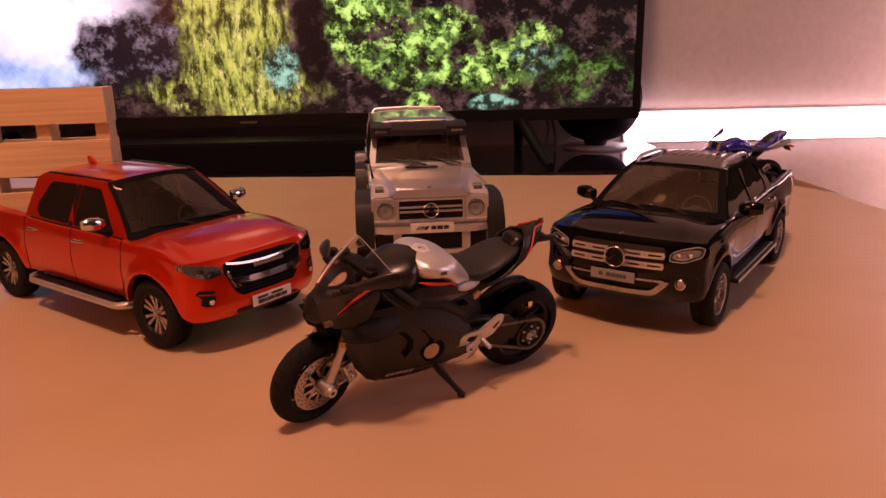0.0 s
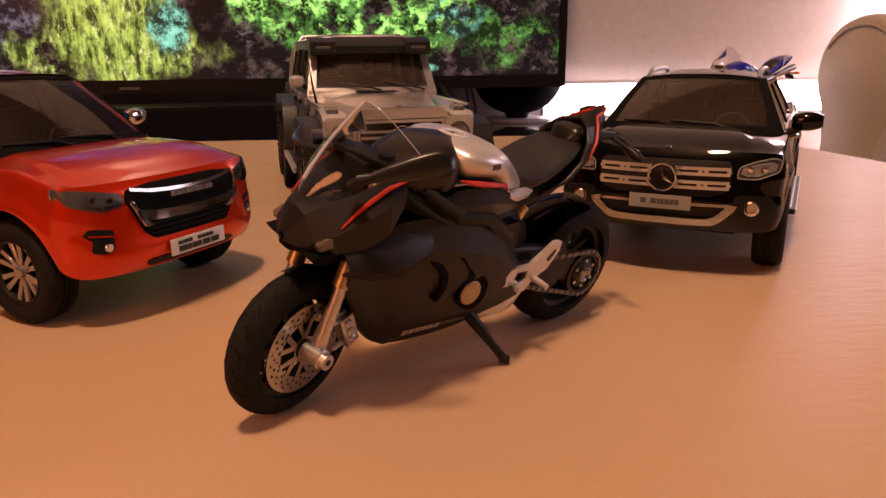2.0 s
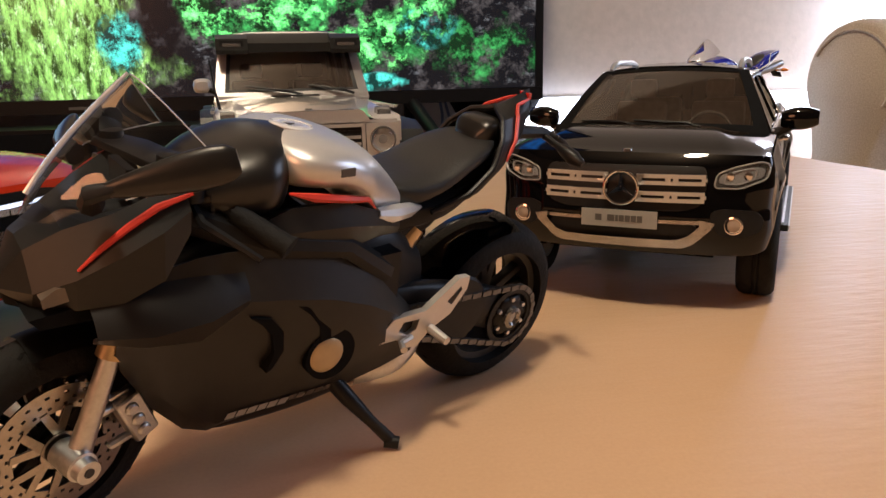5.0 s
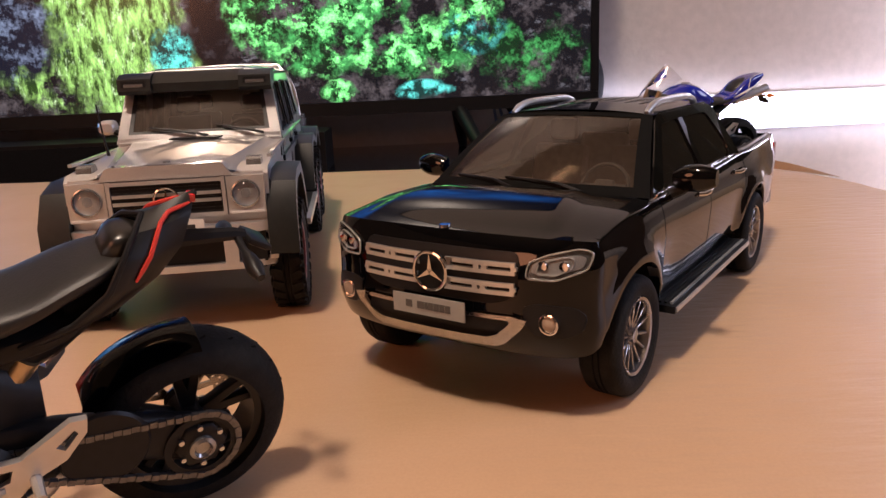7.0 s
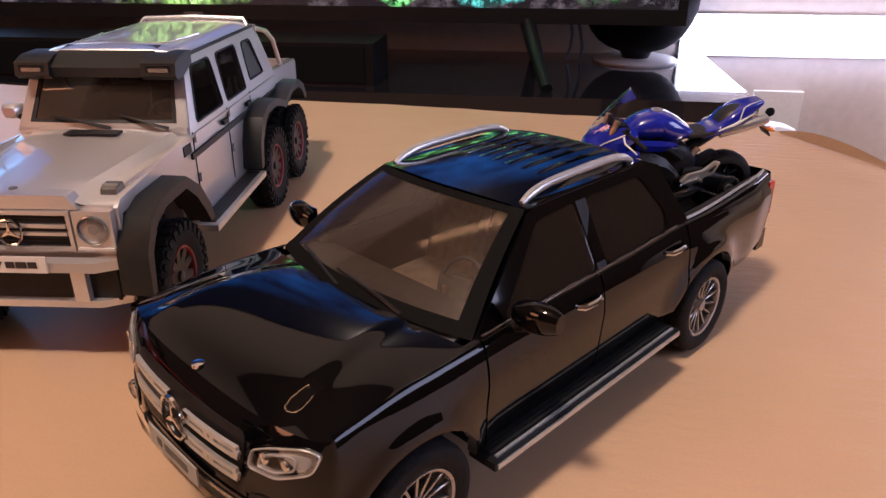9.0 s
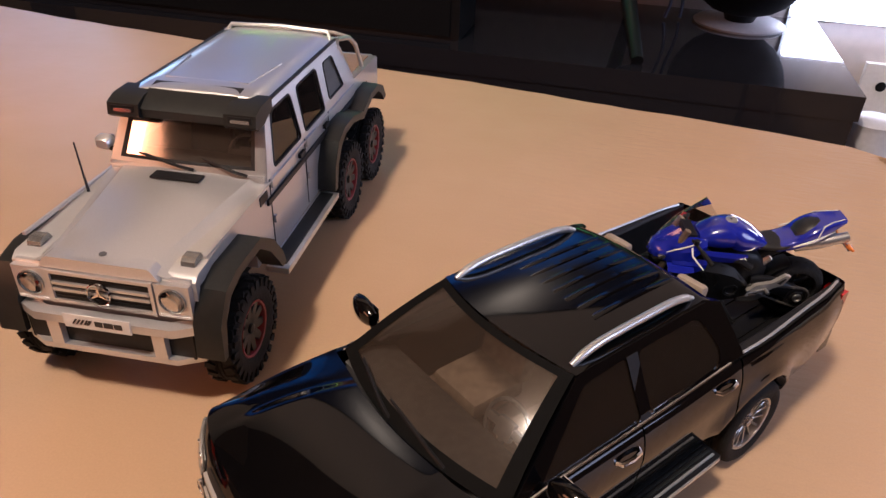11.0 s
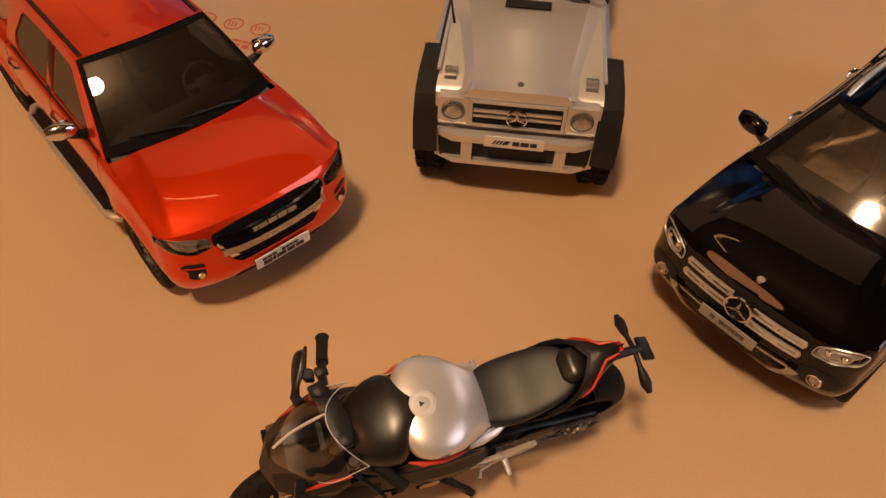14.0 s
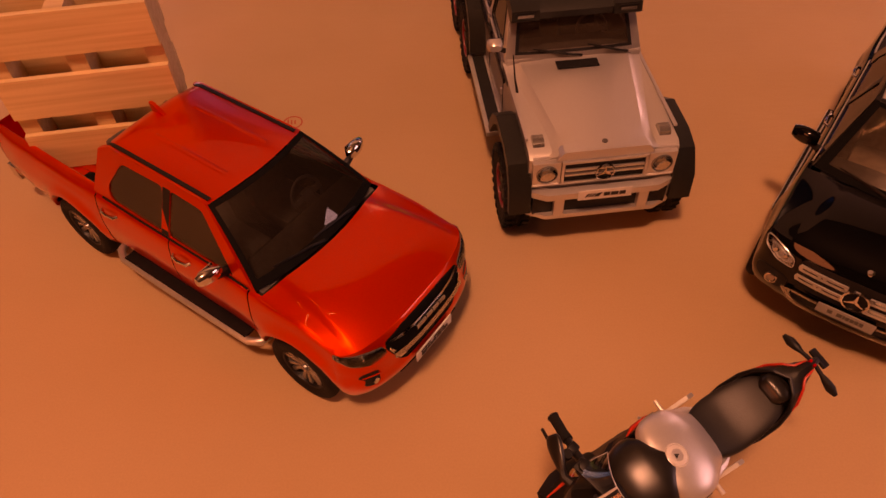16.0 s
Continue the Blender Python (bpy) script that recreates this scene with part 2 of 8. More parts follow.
def add_tube(bm, path, r, n=8, caps=True):
    """A round tube along a path; r a number or one radius per point."""
    path = [Vector(p) for p in path]
    rings, up = [], None
    for i, p in enumerate(path):
        d = (path[min(i + 1, len(path) - 1)] - path[max(i - 1, 0)]).normalized()
        if up is None:
            up = V3(0, 0, 1) if abs(d.z) < 0.9 else V3(1, 0, 0)
        side = d.cross(up).normalized()
        up = side.cross(d).normalized()
        rr = r[i] if isinstance(r, (list, tuple)) else r
        rings.append([p + side * (rr * math.cos(2 * math.pi * j / n)) + up * (rr * math.sin(2 * math.pi * j / n)) for j in range(n)])
    add_loft(bm, rings, caps)


def tube(path, r, n=8):
    bm = bmesh.new()
    add_tube(bm, path, r, n)
    return bm


def add_lathe(bm, prof, axis="Y", n=32, at=(0, 0, 0), closed=True):
    """Turns a profile of (along, radius) round an axis."""
    at = Vector(at)
    rings = []
    for j in range(n):
        a = 2 * math.pi * j / n
        c, s = math.cos(a), math.sin(a)
        if axis == "Y":
            rings.append([at + V3(r * c, h, r * s) for h, r in prof])
        elif axis == "Z":
            rings.append([at + V3(r * c, r * s, h) for h, r in prof])
        else:
            rings.append([at + V3(h, r * c, r * s) for h, r in prof])
    add_grid(bm, rings, close_u=True, close_v=closed)


def lathe(prof, axis="Y", n=32, at=(0, 0, 0), closed=True):
    bm = bmesh.new()
    add_lathe(bm, prof, axis, n, at, closed)
    bmesh.ops.remove_doubles(bm, verts=bm.verts, dist=1e-6)
    return bm


def add_prism(bm, poly, h0, h1, axis="Y", m=None):
    """A polygon given in two coordinates, thickened along the third."""
    def at(p, h):
        return (p[0], h, p[1]) if axis == "Y" else (p[0], p[1], h) if axis == "Z" else (h, p[0], p[1])
    a = [bm.verts.new(at(p, h0)) for p in poly]
    b = [bm.verts.new(at(p, h1)) for p in poly]
    bm.faces.new(a)
    bm.faces.new(b[::-1])
    for i in range(len(poly)):
        j = (i + 1) % len(poly)
        bm.faces.new((a[i], b[i], b[j], a[j]))
    if m is not None:
        bmesh.ops.transform(bm, matrix=m, verts=a + b)
    return a + b


def prism(poly, h0, h1, axis="Y", m=None):
    bm = bmesh.new()
    add_prism(bm, poly, h0, h1, axis, m)
    return bm


def smooth_curve(keys, x):
    """Smooth interpolation through (x, value) keys."""
    if x <= keys[0][0]:
        return keys[0][1]
    for (x0, v0), (x1, v1) in zip(keys, keys[1:]):
        if x <= x1:
            t = (x - x0) / (x1 - x0)
            return v0 + (v1 - v0) * t * t * (3 - 2 * t)
    return keys[-1][1]


def linear(keys, x):
    return float(np.interp(x, [k[0] for k in keys], [k[1] for k in keys]))


# ---------------------------------------------------------------- the room
FLOOR = -0.47
WALL_Y = 1.58


def slab(name, x0, x1, y0, y1, z0, z1, material, label, category):
    ob = part(name, box(x0, x1, y0, y1, z0, z1), material, None, smooth=0, scale=1.0)
    return tagged(ob, label, category, "", "structure")


slab("floor", -2.4, 2.1, -2.2, WALL_Y, FLOOR - 0.1, FLOOR, M["floor"], "brown laminate floor under the table", "floor")
# ceiling and south, west, east walls are unseen, their colours darkened
slab("ceiling", -2.4, 2.1, -2.2, WALL_Y, 2.25, 2.35, M["ceiling"], "unseen ceiling, coloured dark to cut bounce light", "ceiling")
slab("wall_north", -2.5, 2.2, WALL_Y, WALL_Y + 0.12, FLOOR - 0.1, 2.35, M["wall"], "rough off-white plaster wall behind the television", "wall")
slab("wall_south", -2.5, 2.2, -2.32, -2.2, FLOOR - 0.1, 2.35, M["wall_dark"], "unseen room wall, coloured dark so reflections stay dark", "wall")
slab("wall_west", -2.5, -2.4, -2.2, WALL_Y, FLOOR - 0.1, 2.35, M["wall_dark"], "unseen room wall, coloured dark so reflections stay dark", "wall")
slab("wall_east", 2.1, 2.2, -2.2, WALL_Y, FLOOR - 0.1, 2.35, M["wall_dark"], "unseen room wall, coloured dark so reflections stay dark", "wall")

# table with its kraft paper cover; the far edge of the paper is cut by hand
table = thing("table", pose(0, 0, 0), "wooden table covered with brown kraft paper", "table")
far_edge = [(-0.95, 1.11), (-0.57, 1.060), (-0.48, 1.045), (-0.04, 1.000), (0.04, 0.996), (0.10, 0.988), (0.18, 0.978), (0.26, 0.970), (0.31, 0.963), (0.39, 0.950), (0.43, 0.925)]
side_edge = [(0.450, 0.87), (0.463, 0.80), (0.468, 0.70), (0.470, 0.60), (0.472, 0.2), (0.472, -0.35)]
outline = far_edge + side_edge + [(-0.95, -0.35)]
bm = prism([(x * 0.985, y * 0.985 - 0.004) for x, y in outline], -0.035, -0.0035, "Z")
part("table_top", bm, M["table_wood"], table, bevel=0.003)
for lx, ly in ((-0.85, 0.95), (-0.85, -0.25), (0.42, 0.8), (0.42, -0.25)):
    part("leg", box(lx - 0.025, lx + 0.025, ly - 0.025, ly + 0.025, FLOOR, -0.035), M["table_wood"], table, bevel=0.003)


def paper_sheet():
    bm = bmesh.new()
    rough = []
    loop = outline + [outline[0]]
    for (x0, y0), (x1, y1) in zip(loop, loop[1:]):
        k = max(2, int(math.hypot(x1 - x0, y1 - y0) / 0.02))
        for i in range(k):
            t = i / k
            x, y = x0 + (x1 - x0) * t, y0 + (y1 - y0) * t
            rough.append((x + 0.0018 * noise.noise((x * 30, y * 30, 1)), y + 0.003 * noise.noise((x * 26, y * 30, 5))))
    add_prism(bm, rough, -0.0035, 0.0, "Z")
    return bm


paper = tagged(part("paper_cover", paper_sheet(), M["paper"], None, smooth=0, scale=1.0),
               "brown kraft paper sheet spread over the table", "paper")
# curled corner of the paper
bm = bmesh.new()
rows = []
for i in range(9):
    u = i / 8
    rows.append([V3(0.408 + 0.060 * u, 0.935 - 0.115 * u - 0.010 * v, 0.0004 + 0.0085 * math.sin(math.pi * u ** 0.8) * (1 - 0.9 * v)) for v in (0, 0.33, 0.66, 1)])
add_grid(bm, rows)
bmesh.ops.solidify(bm, geom=bm.faces[:], thickness=0.0008)
part("curled_corner", bm, M["paper"], paper, scale=1.0)
# printed marks on the paper: round seals and two lines of illegible print
for k, (px, py) in enumerate(((-0.250, 0.640), (-0.228, 0.638), (-0.207, 0.636))):
    bm = bmesh.new()
    m = pose(px, py, 0.0001, 0, 0, 6)
    add_lathe(bm, [(0.0, 0.0062), (0.0, 0.0074), (0.0002, 0.0074), (0.0002, 0.0062)], "Z", 24)
    for j in range(3):
        add_box(bm, -0.004 + 0.0025 * j, -0.0028 + 0.0025 * j, -0.004 + 0.001 * k, 0.004 - 0.001 * j, 0, 0.0002)
    bmesh.ops.transform(bm, matrix=m, verts=bm.verts)
    part("printed_seal", bm, M["print_red"], paper, "faded red printed seal", smooth=0, scale=1.0)
for j, (py, h, n) in enumerate(((0.6235, 0.0024, 6), (0.6185, 0.0040, 7))):
    for i in range(n):
        w = 0.0052 + 0.0016 * ((i * 7 + j) % 3)
        part("print_bar", box(-w / 2, w / 2, -h / 2, h / 2, 0.0001, 0.0003, pose(-0.252 + 0.0085 * i, py - 0.0011 * i, 0, 0, 0, -7)), M["print_red"], paper, smooth=0, scale=1.0)

# ---------------------------------------------------------------- television corner
TV_Y, TV_R, TV_L, TV_B, TV_T = 1.36, 0.392, -1.00, 0.038, 0.83
BOARD_Z = -0.032
board = thing("tv_board", pose(0, 0, 0), "low black high-gloss television board behind the table", "tv board")
part("top", box(-1.35, 0.463, 1.195, 1.55, BOARD_Z - 0.03, BOARD_Z), M["board"], board, bevel=0.002, scale=1.0)
part("front_panel", box(-1.33, 0.459, 1.197, 1.23, -0.36, BOARD_Z - 0.03), M["board"], board, bevel=0.002, scale=1.0)
part("side_panel", box(0.439, 0.459, 1.23, 1.53, -0.36, BOARD_Z - 0.03), M["board"], board, bevel=0.002, scale=1.0)
part("plinth", box(-1.25, 0.40, 1.26, 1.5, FLOOR, -0.36), M["black_plastic"], board, scale=1.0)

tv = thing("television", pose(0, TV_Y, 0), "large flat television showing a mossy waterfall gorge", "television")


def screen_material():
    m = bpy.data.materials.new("screen_landscape")
    m.use_nodes = True
    nt = m.node_tree
    n, l = nt.nodes, nt.links
    b = n["Principled BSDF"]
    tc = n.new("ShaderNodeTexCoord")
    sep = n.new("ShaderNodeSeparateXYZ")
    l.new(tc.outputs["Object"], sep.inputs[0])

    def tex(scale, detail=6, seed=0.0, rough=0.6, stretch=(1, 1, 1)):
        mp = n.new("ShaderNodeMapping")
        mp.inputs["Location"].default_value = (seed, seed * 1.7, seed * 0.3)
        mp.inputs["Scale"].default_value = stretch
        l.new(tc.outputs["Object"], mp.inputs[0])
        t = n.new("ShaderNodeTexNoise")
        t.inputs["Scale"].default_value, t.inputs["Detail"].default_value, t.inputs["Roughness"].default_value = scale, detail, rough
        l.new(mp.outputs[0], t.inputs["Vector"])
        return t.outputs["Fac"]

    def rng(v, a, b_, c=0.0, d=1.0):
        r = n.new("ShaderNodeMapRange")
        r.inputs[1].default_value, r.inputs[2].default_value, r.inputs[3].default_value, r.inputs[4].default_value = a, b_, c, d
        l.new(v, r.inputs[0])
        return r.outputs[0]

    def math_(op, a, b_):
        r = n.new("ShaderNodeMath")
        r.operation = op
        for i, v in enumerate((a, b_)):
            if isinstance(v, (int, float)):
                r.inputs[i].default_value = v
            else:
                l.new(v, r.inputs[i])
        return r.outputs[0]

    def mix(f, a, b_):
        r = n.new("ShaderNodeMix")
        r.data_type = "RGBA"
        if isinstance(f, (int, float)):
            r.inputs[0].default_value = f
        else:
            l.new(f, r.inputs[0])
        for i, v in ((6, a), (7, b_)):
            if isinstance(v, tuple):
                r.inputs[i].default_value = (*v, 1)
            else:
                l.new(v, r.inputs[i])
        return r.outputs[2]

    def patch(x, z, rx, rz, soft=0.35, wob=0.5, seed=0.0):
        dx = math_("DIVIDE", math_("SUBTRACT", sep.outputs[0], x), rx)
        dz = math_("DIVIDE", math_("SUBTRACT", sep.outputs[2], z), rz)
        d = math_("ADD", math_("MULTIPLY", dx, dx), math_("MULTIPLY", dz, dz))
        d = math_("ADD", d, math_("MULTIPLY", math_("SUBTRACT", tex(22, 5, seed + x * 3), 0.5), wob * 4))
        return rng(d, 1 - soft, 1 + soft, 1.0, 0.0)

    rock = mix(rng(tex(18, 9, 2.0, 0.72), 0.50, 0.66), (0.002, 0.002, 0.003), (0.07, 0.055, 0.05))
    rock = mix(rng(tex(34, 8, 7.0, 0.75, (1, 1, 2.0)), 0.58, 0.72, 0, 0.5), rock, (0.20, 0.185, 0.18))
    moss_d = mix(rng(tex(42, 9, 4.0, 0.70), 0.46, 0.62), (0.002, 0.012, 0.003), (0.05, 0.24, 0.05))
    moss = mix(rng(tex(48, 10, 9.0, 0.74), 0.50, 0.62), moss_d, (0.30, 1.0, 0.22))
    teal = mix(rng(tex(52, 9, 6.0, 0.70), 0.46, 0.62), (0.003, 0.02, 0.015), (0.12, 0.58, 0.44))
    lime = mix(rng(tex(40, 10, 1.0, 0.74, (1.7, 1, 0.6)), 0.44, 0.62), (0.012, 0.028, 0.004), (0.30, 0.50, 0.10))
    lime = mix(rng(tex(90, 6, 1.6, 0.70, (1.5, 1, 0.7)), 0.55, 0.68, 0, 0.7), lime, (0.55, 0.70, 0.30))
    rock_d = mix(rng(tex(26, 9, 2.4, 0.72), 0.55, 0.72), (0.001, 0.001, 0.002), (0.03, 0.025, 0.025))
    rock_g = mix(rng(tex(30, 9, 2.8, 0.75), 0.50, 0.66), (0.003, 0.004, 0.008), (0.13, 0.15, 0.19))
    water = mix(rng(tex(9, 6, 3.0), 0.38, 0.62), (0.02, 0.17, 0.42), (0.30, 0.60, 0.88))
    clump = rng(tex(13, 6, 11.0, 0.65), 0.47, 0.55)
    clump2 = rng(tex(17, 6, 15.0, 0.65), 0.40, 0.50)

    def both(a, b_):
        return math_("MULTIPLY", a, b_)
    col = rock
    # mossy cliff: broken clumps, then two bushes at the foot
    for x, z, rx, rz, seed in ((-0.115, 0.215, 0.085, 0.060, 1.0), (-0.035, 0.165, 0.090, 0.055, 2.0), (0.105, 0.135, 0.090, 0.040, 2.6), (0.03, 0.205, 0.060, 0.035, 3.1), (0.19, 0.175, 0.050, 0.035, 3.7)):
        col = mix(both(patch(x, z, rx, rz, 0.5, 0.7, seed), clump2), col, moss)
    col = mix(patch(-0.015, 0.076, 0.030, 0.017, 0.4, 0.7, 3.0), col, moss)
    col = mix(patch(0.118, 0.074, 0.042, 0.014, 0.4, 0.8, 6.0), col, teal)
    col = mix(both(patch(0.20, 0.155, 0.05, 0.03, 0.4, 0.4, 6.5), clump), col, teal)
    col = mix(both(patch(0.29, 0.12, 0.08, 0.05, 0.5, 0.6, 3.5), clump), col, moss_d)
    # hanging willow and the rocks beside it
    col = mix(patch(-0.345, 0.205, 0.100, 0.150, 0.25, 0.5, 5.0), col, lime)
    col = mix(both(patch(-0.36, 0.11, 0.16, 0.05, 0.4, 0.5, 4.5), clump2), col, lime)
    col = mix(patch(-0.262, 0.140, 0.030, 0.040, 0.5, 0.4, 5.5), col, teal)
    col = mix(patch(-0.205, 0.19, 0.030, 0.10, 0.4, 0.5, 5.8), col, rock_d)
    # water and spray
    col = mix(patch(-0.80, 0.205, 0.22, 0.150, 0.22, 0.3, 7.0), col, water)
    col = mix(patch(-0.66, 0.245, 0.14, 0.075, 0.8, 0.3, 8.0), col, (0.62, 0.80, 0.95))
    col = mix(patch(-0.53, 0.175, 0.10, 0.065, 0.3, 0.6, 8.5), col, rock_g)
    # deep blue evening sky over the gorge
    sky = mix(rng(tex(5, 4, 12.0), 0.38, 0.62), (0.002, 0.012, 0.05), (0.014, 0.085, 0.27))
    sky = mix(rng(sep.outputs[2], 0.46, 0.58), sky, (0.001, 0.004, 0.014))
    col = mix(patch(-0.3, 0.66, 1.5, 0.355, 0.2, 0.25, 10.0), col, sky)
    b.inputs["Base Color"].default_value = (0.01, 0.01, 0.01, 1)
    b.inputs["Roughness"].default_value = 0.25
    l.new(col, b.inputs["Emission Color"])
    b.inputs["Emission Strength"].default_value = 3.0
    return m


M["screen"] = screen_material()
part("screen", box(TV_L + 0.013, TV_R - 0.013, -0.0032, 0.004, TV_B + 0.021, TV_T - 0.013), M["screen"], tv, "glowing screen with a landscape", smooth=0, scale=1.0)
bm = bmesh.new()
add_box(bm, TV_L, TV_R, -0.006, 0.03, TV_B, TV_B + 0.0205)
add_box(bm, TV_L, TV_R, -0.006, 0.03, TV_T - 0.0125, TV_T)
add_box(bm, TV_L, TV_L + 0.0125, -0.006, 0.03, TV_B + 0.0207, TV_T - 0.0127)
add_box(bm, TV_R - 0.0125, TV_R, -0.006, 0.03, TV_B + 0.0207, TV_T - 0.0127)
part("bezel", bm, M["tv_frame"], tv, bevel=0.0015, scale=1.0)
part("back_cover", box(TV_L + 0.01, TV_R - 0.01, 0.0302, 0.042, TV_B + 0.02, TV_T - 0.02), M["tv_frame"], tv, bevel=0.006, scale=1.0)
part("badge", box(-0.345, -0.315, -0.0085, -0.0062, TV_B + 0.006, TV_B + 0.010), M["ink_grey"], tv, scale=1.0)
for sx in (-1, 1):
    cx = (TV_L + TV_R) / 2 + sx * 0.475
    for front in (-1, 1):
        foot = (cx + sx * 0.033, -0.138, BOARD_Z + 0.0045) if front < 0 else (cx + sx * 0.012, 0.12, BOARD_Z + 0.0045)
        leg = tube([(cx, 0.012, TV_B + 0.004), tuple(Vector((cx, 0.012, TV_B)).lerp(Vector(foot), 0.55)), foot], [0.012, 0.010, 0.008], 10)
        part("leg", leg, M["tv_frame"], tv, scale=1.0)

soundbar = thing("soundbar", pose(-0.028, 1.235, BOARD_Z), "long black soundbar lying on the gloss board", "soundbar")
part("case", box(-0.92, 0, 0, 0.095, 0.0, 0.056), M["black_plastic"], soundbar, bevel=0.004, scale=1.0)
part("grille_cloth", box(-0.91, -0.012, -0.003, 0.0005, 0.005, 0.051), M["black_cloth"], soundbar, scale=1.0)

speaker = thing("round_speaker", pose(0.343, 1.482, BOARD_Z), "egg-shaped black speaker on a pale round foot", "speaker")
prof = [(0.014 + 0.085 * (1 - math.cos(math.pi * i / 14)), 0.0005 + 0.088 * math.sin(math.pi * i / 14) ** 0.8) for i in range(15)]
part("body", lathe(prof, "Z", 40, closed=False), M["black_cloth"], speaker, scale=1.0)
part("neck", lathe([(0.004, 0.02), (0.018, 0.026), (0.018, 0.0), (0.004, 0.0)], "Z", 24), M["black_plastic"], speaker, scale=1.0)
part("foot", lathe([(0.0, 0.0), (0.0, 0.064), (0.003, 0.066), (0.006, 0.062), (0.006, 0.0)], "Z", 40), M["disc_grey"], speaker, scale=1.0)
for k, (cx, cy) in enumerate(((0.235, 1.46), (0.252, 1.47))):
    pts = [(cx + 0.006 * math.sin(i * 0.9 + k), cy, BOARD_Z + 0.004 + 0.02 * i) for i in range(8)]
    tagged(part("cable", tube(pts, 0.0028, 6), M["brass"], None, scale=1.0), "thin bluish cable hanging behind the television", "cable")

# light bar along the wall behind the board
bar = thing("led_light_bar", pose(0.80, WALL_Y - 0.02, -0.008), "glowing white light bar fixed low along the wall", "light bar")
part("diffuser", box(-0.37, 0.62, -0.004, 0.012, -0.024, 0.036), M["led"], bar, scale=1.0, bevel=0.003)
part("rail", box(-0.375, 0.625, 0.0125, 0.0195, -0.028, 0.040), M["disc_grey"], bar, scale=1.0)
bar = thing("led_light_tube", pose(1.195, WALL_Y - 0.045, FLOOR), "upright glowing light tube standing against the wall", "light tube")
part("diffuser", lathe([(0.03, 0.0), (0.03, 0.036), (1.1, 0.036), (1.1, 0.0)], "Z", 20), M["led_tube"], bar, scale=1.0)
part("foot", lathe([(0.0, 0.0), (0.0, 0.040), (0.0295, 0.040), (0.0295, 0.0)], "Z", 20), M["disc_grey"], bar, scale=1.0)

sock = thing("wall_socket", pose(0.590, WALL_Y, -0.128), "off-white double wall socket plate", "socket")
part("plate", box(-0.03, 0.05, -0.012, 0.0, -0.05, 0.035), M["socket"], sock, bevel=0.003, scale=1.0)
part("opening", lathe([(-0.0125, 0.0), (-0.0125, 0.008), (-0.0135, 0.006), (-0.0135, 0.0)], "Y", 20), M["black_plastic"], sock, scale=1.0)

# warm light strip under the ceiling
M["warm_led"] = mat("warm_led_strip", (0.9, 0.8, 0.7), 0.5, emit=(1.0, 0.50, 0.20), emit_power=14.0)
strip = thing("led_strip", pose(-0.7, 0.99, 2.25), "thin warm light strip stuck along the ceiling", "light strip")
part("diffuser", box(-0.5, 0.5, -0.010, 0.010, -0.016, -0.006), M["warm_led"], strip, scale=1.0)
part("backing", box(-0.5, 0.5, -0.010, 0.010, -0.0055, 0.0), M["disc_grey"], strip, scale=1.0)

# sofa beyond the table
sofa = thing("sofa", pose(0.915, 1.295, FLOOR, 0, 0, 9), "beige fabric sofa with a fat rolled arm", "sofa")


def soft_block(x0, x1, y0, y1, z0, z1, r):
    bm = box(x0, x1, y0, y1, z0, z1)
    bmesh.ops.bevel(bm, geom=bm.edges[:], offset=r, segments=5, profile=0.5, affect="EDGES")
    return bm


def rolled_arm():
    """The profile of the arm: a fat roll over a narrower post, drawn out along x, with softly rounded ends."""
    prof = [(0.075, 0.03), (0.072, 0.30), (0.066, 0.40)]
    for a in np.linspace(-35, 215, 21):
        prof.append((0.012 + 0.098 * math.cos(radians(a)), 0.530 + 0.098 * math.sin(radians(a))))
    prof += [(-0.056, 0.40), (-0.062, 0.30), (-0.066, 0.03)]
    rings = []
    for x, k in ((0.0, 0.90), (0.006, 0.96), (0.02, 1.0), (0.45, 1.0), (0.85, 1.0)):
        rings.append([V3(x, -(0.005 + (y - 0.005) * k), 0.33 + (z - 0.33) * (1 - (1 - k) * 0.35)) for y, z in prof])
    bm = bmesh.new()
    add_loft(bm, rings)
    return bm


arm = part("arm", rolled_arm(), M["sofa"], sofa, "rolled arm with a piped end", scale=1.0, smooth=60)
seam = [V3(-0.002, -(0.012 + 0.083 * math.cos(radians(a))), 0.527 + 0.083 * math.sin(radians(a))) for a in np.linspace(-30, 150, 24)]
part("piping", tube(seam, 0.0025, 6), M["sofa"], arm, scale=1.0)
part("seat_cushion", soft_block(0.10, 0.85, -0.44, -0.10, 0.2, 0.40, 0.05), M["sofa"], sofa, scale=1.0)
part("base", box(0.04, 0.84, -0.42, 0.05, 0.03, 0.2), M["sofa"], sofa, bevel=0.02, scale=1.0)
for lx in (0.10, 0.76):
    for ly in (-0.36, 0.02):
        part("foot", box(lx - 0.02, lx + 0.02, ly - 0.02, ly + 0.02, 0.0, 0.03), M["black_plastic"], sofa, scale=1.0)

# dark curtain beyond the light tube
curtain = thing("curtain", pose(1.34, WALL_Y - 0.05, FLOOR), "dark olive floor-length curtain hanging on the wall", "curtain")
bm = bmesh.new()
folds = [(0.68 * i / 60, -0.018 * math.sin(i * 0.75) - 0.006 * math.sin(i * 0.31)) for i in range(61)]
add_grid(bm, [[V3(x, y, z) for x, y in folds] for z in (0.01, 0.9, 1.8, 2.6)])
bmesh.ops.solidify(bm, geom=bm.faces[:], thickness=0.003)
part("cloth", bm, M["curtain"], curtain, scale=1.0)
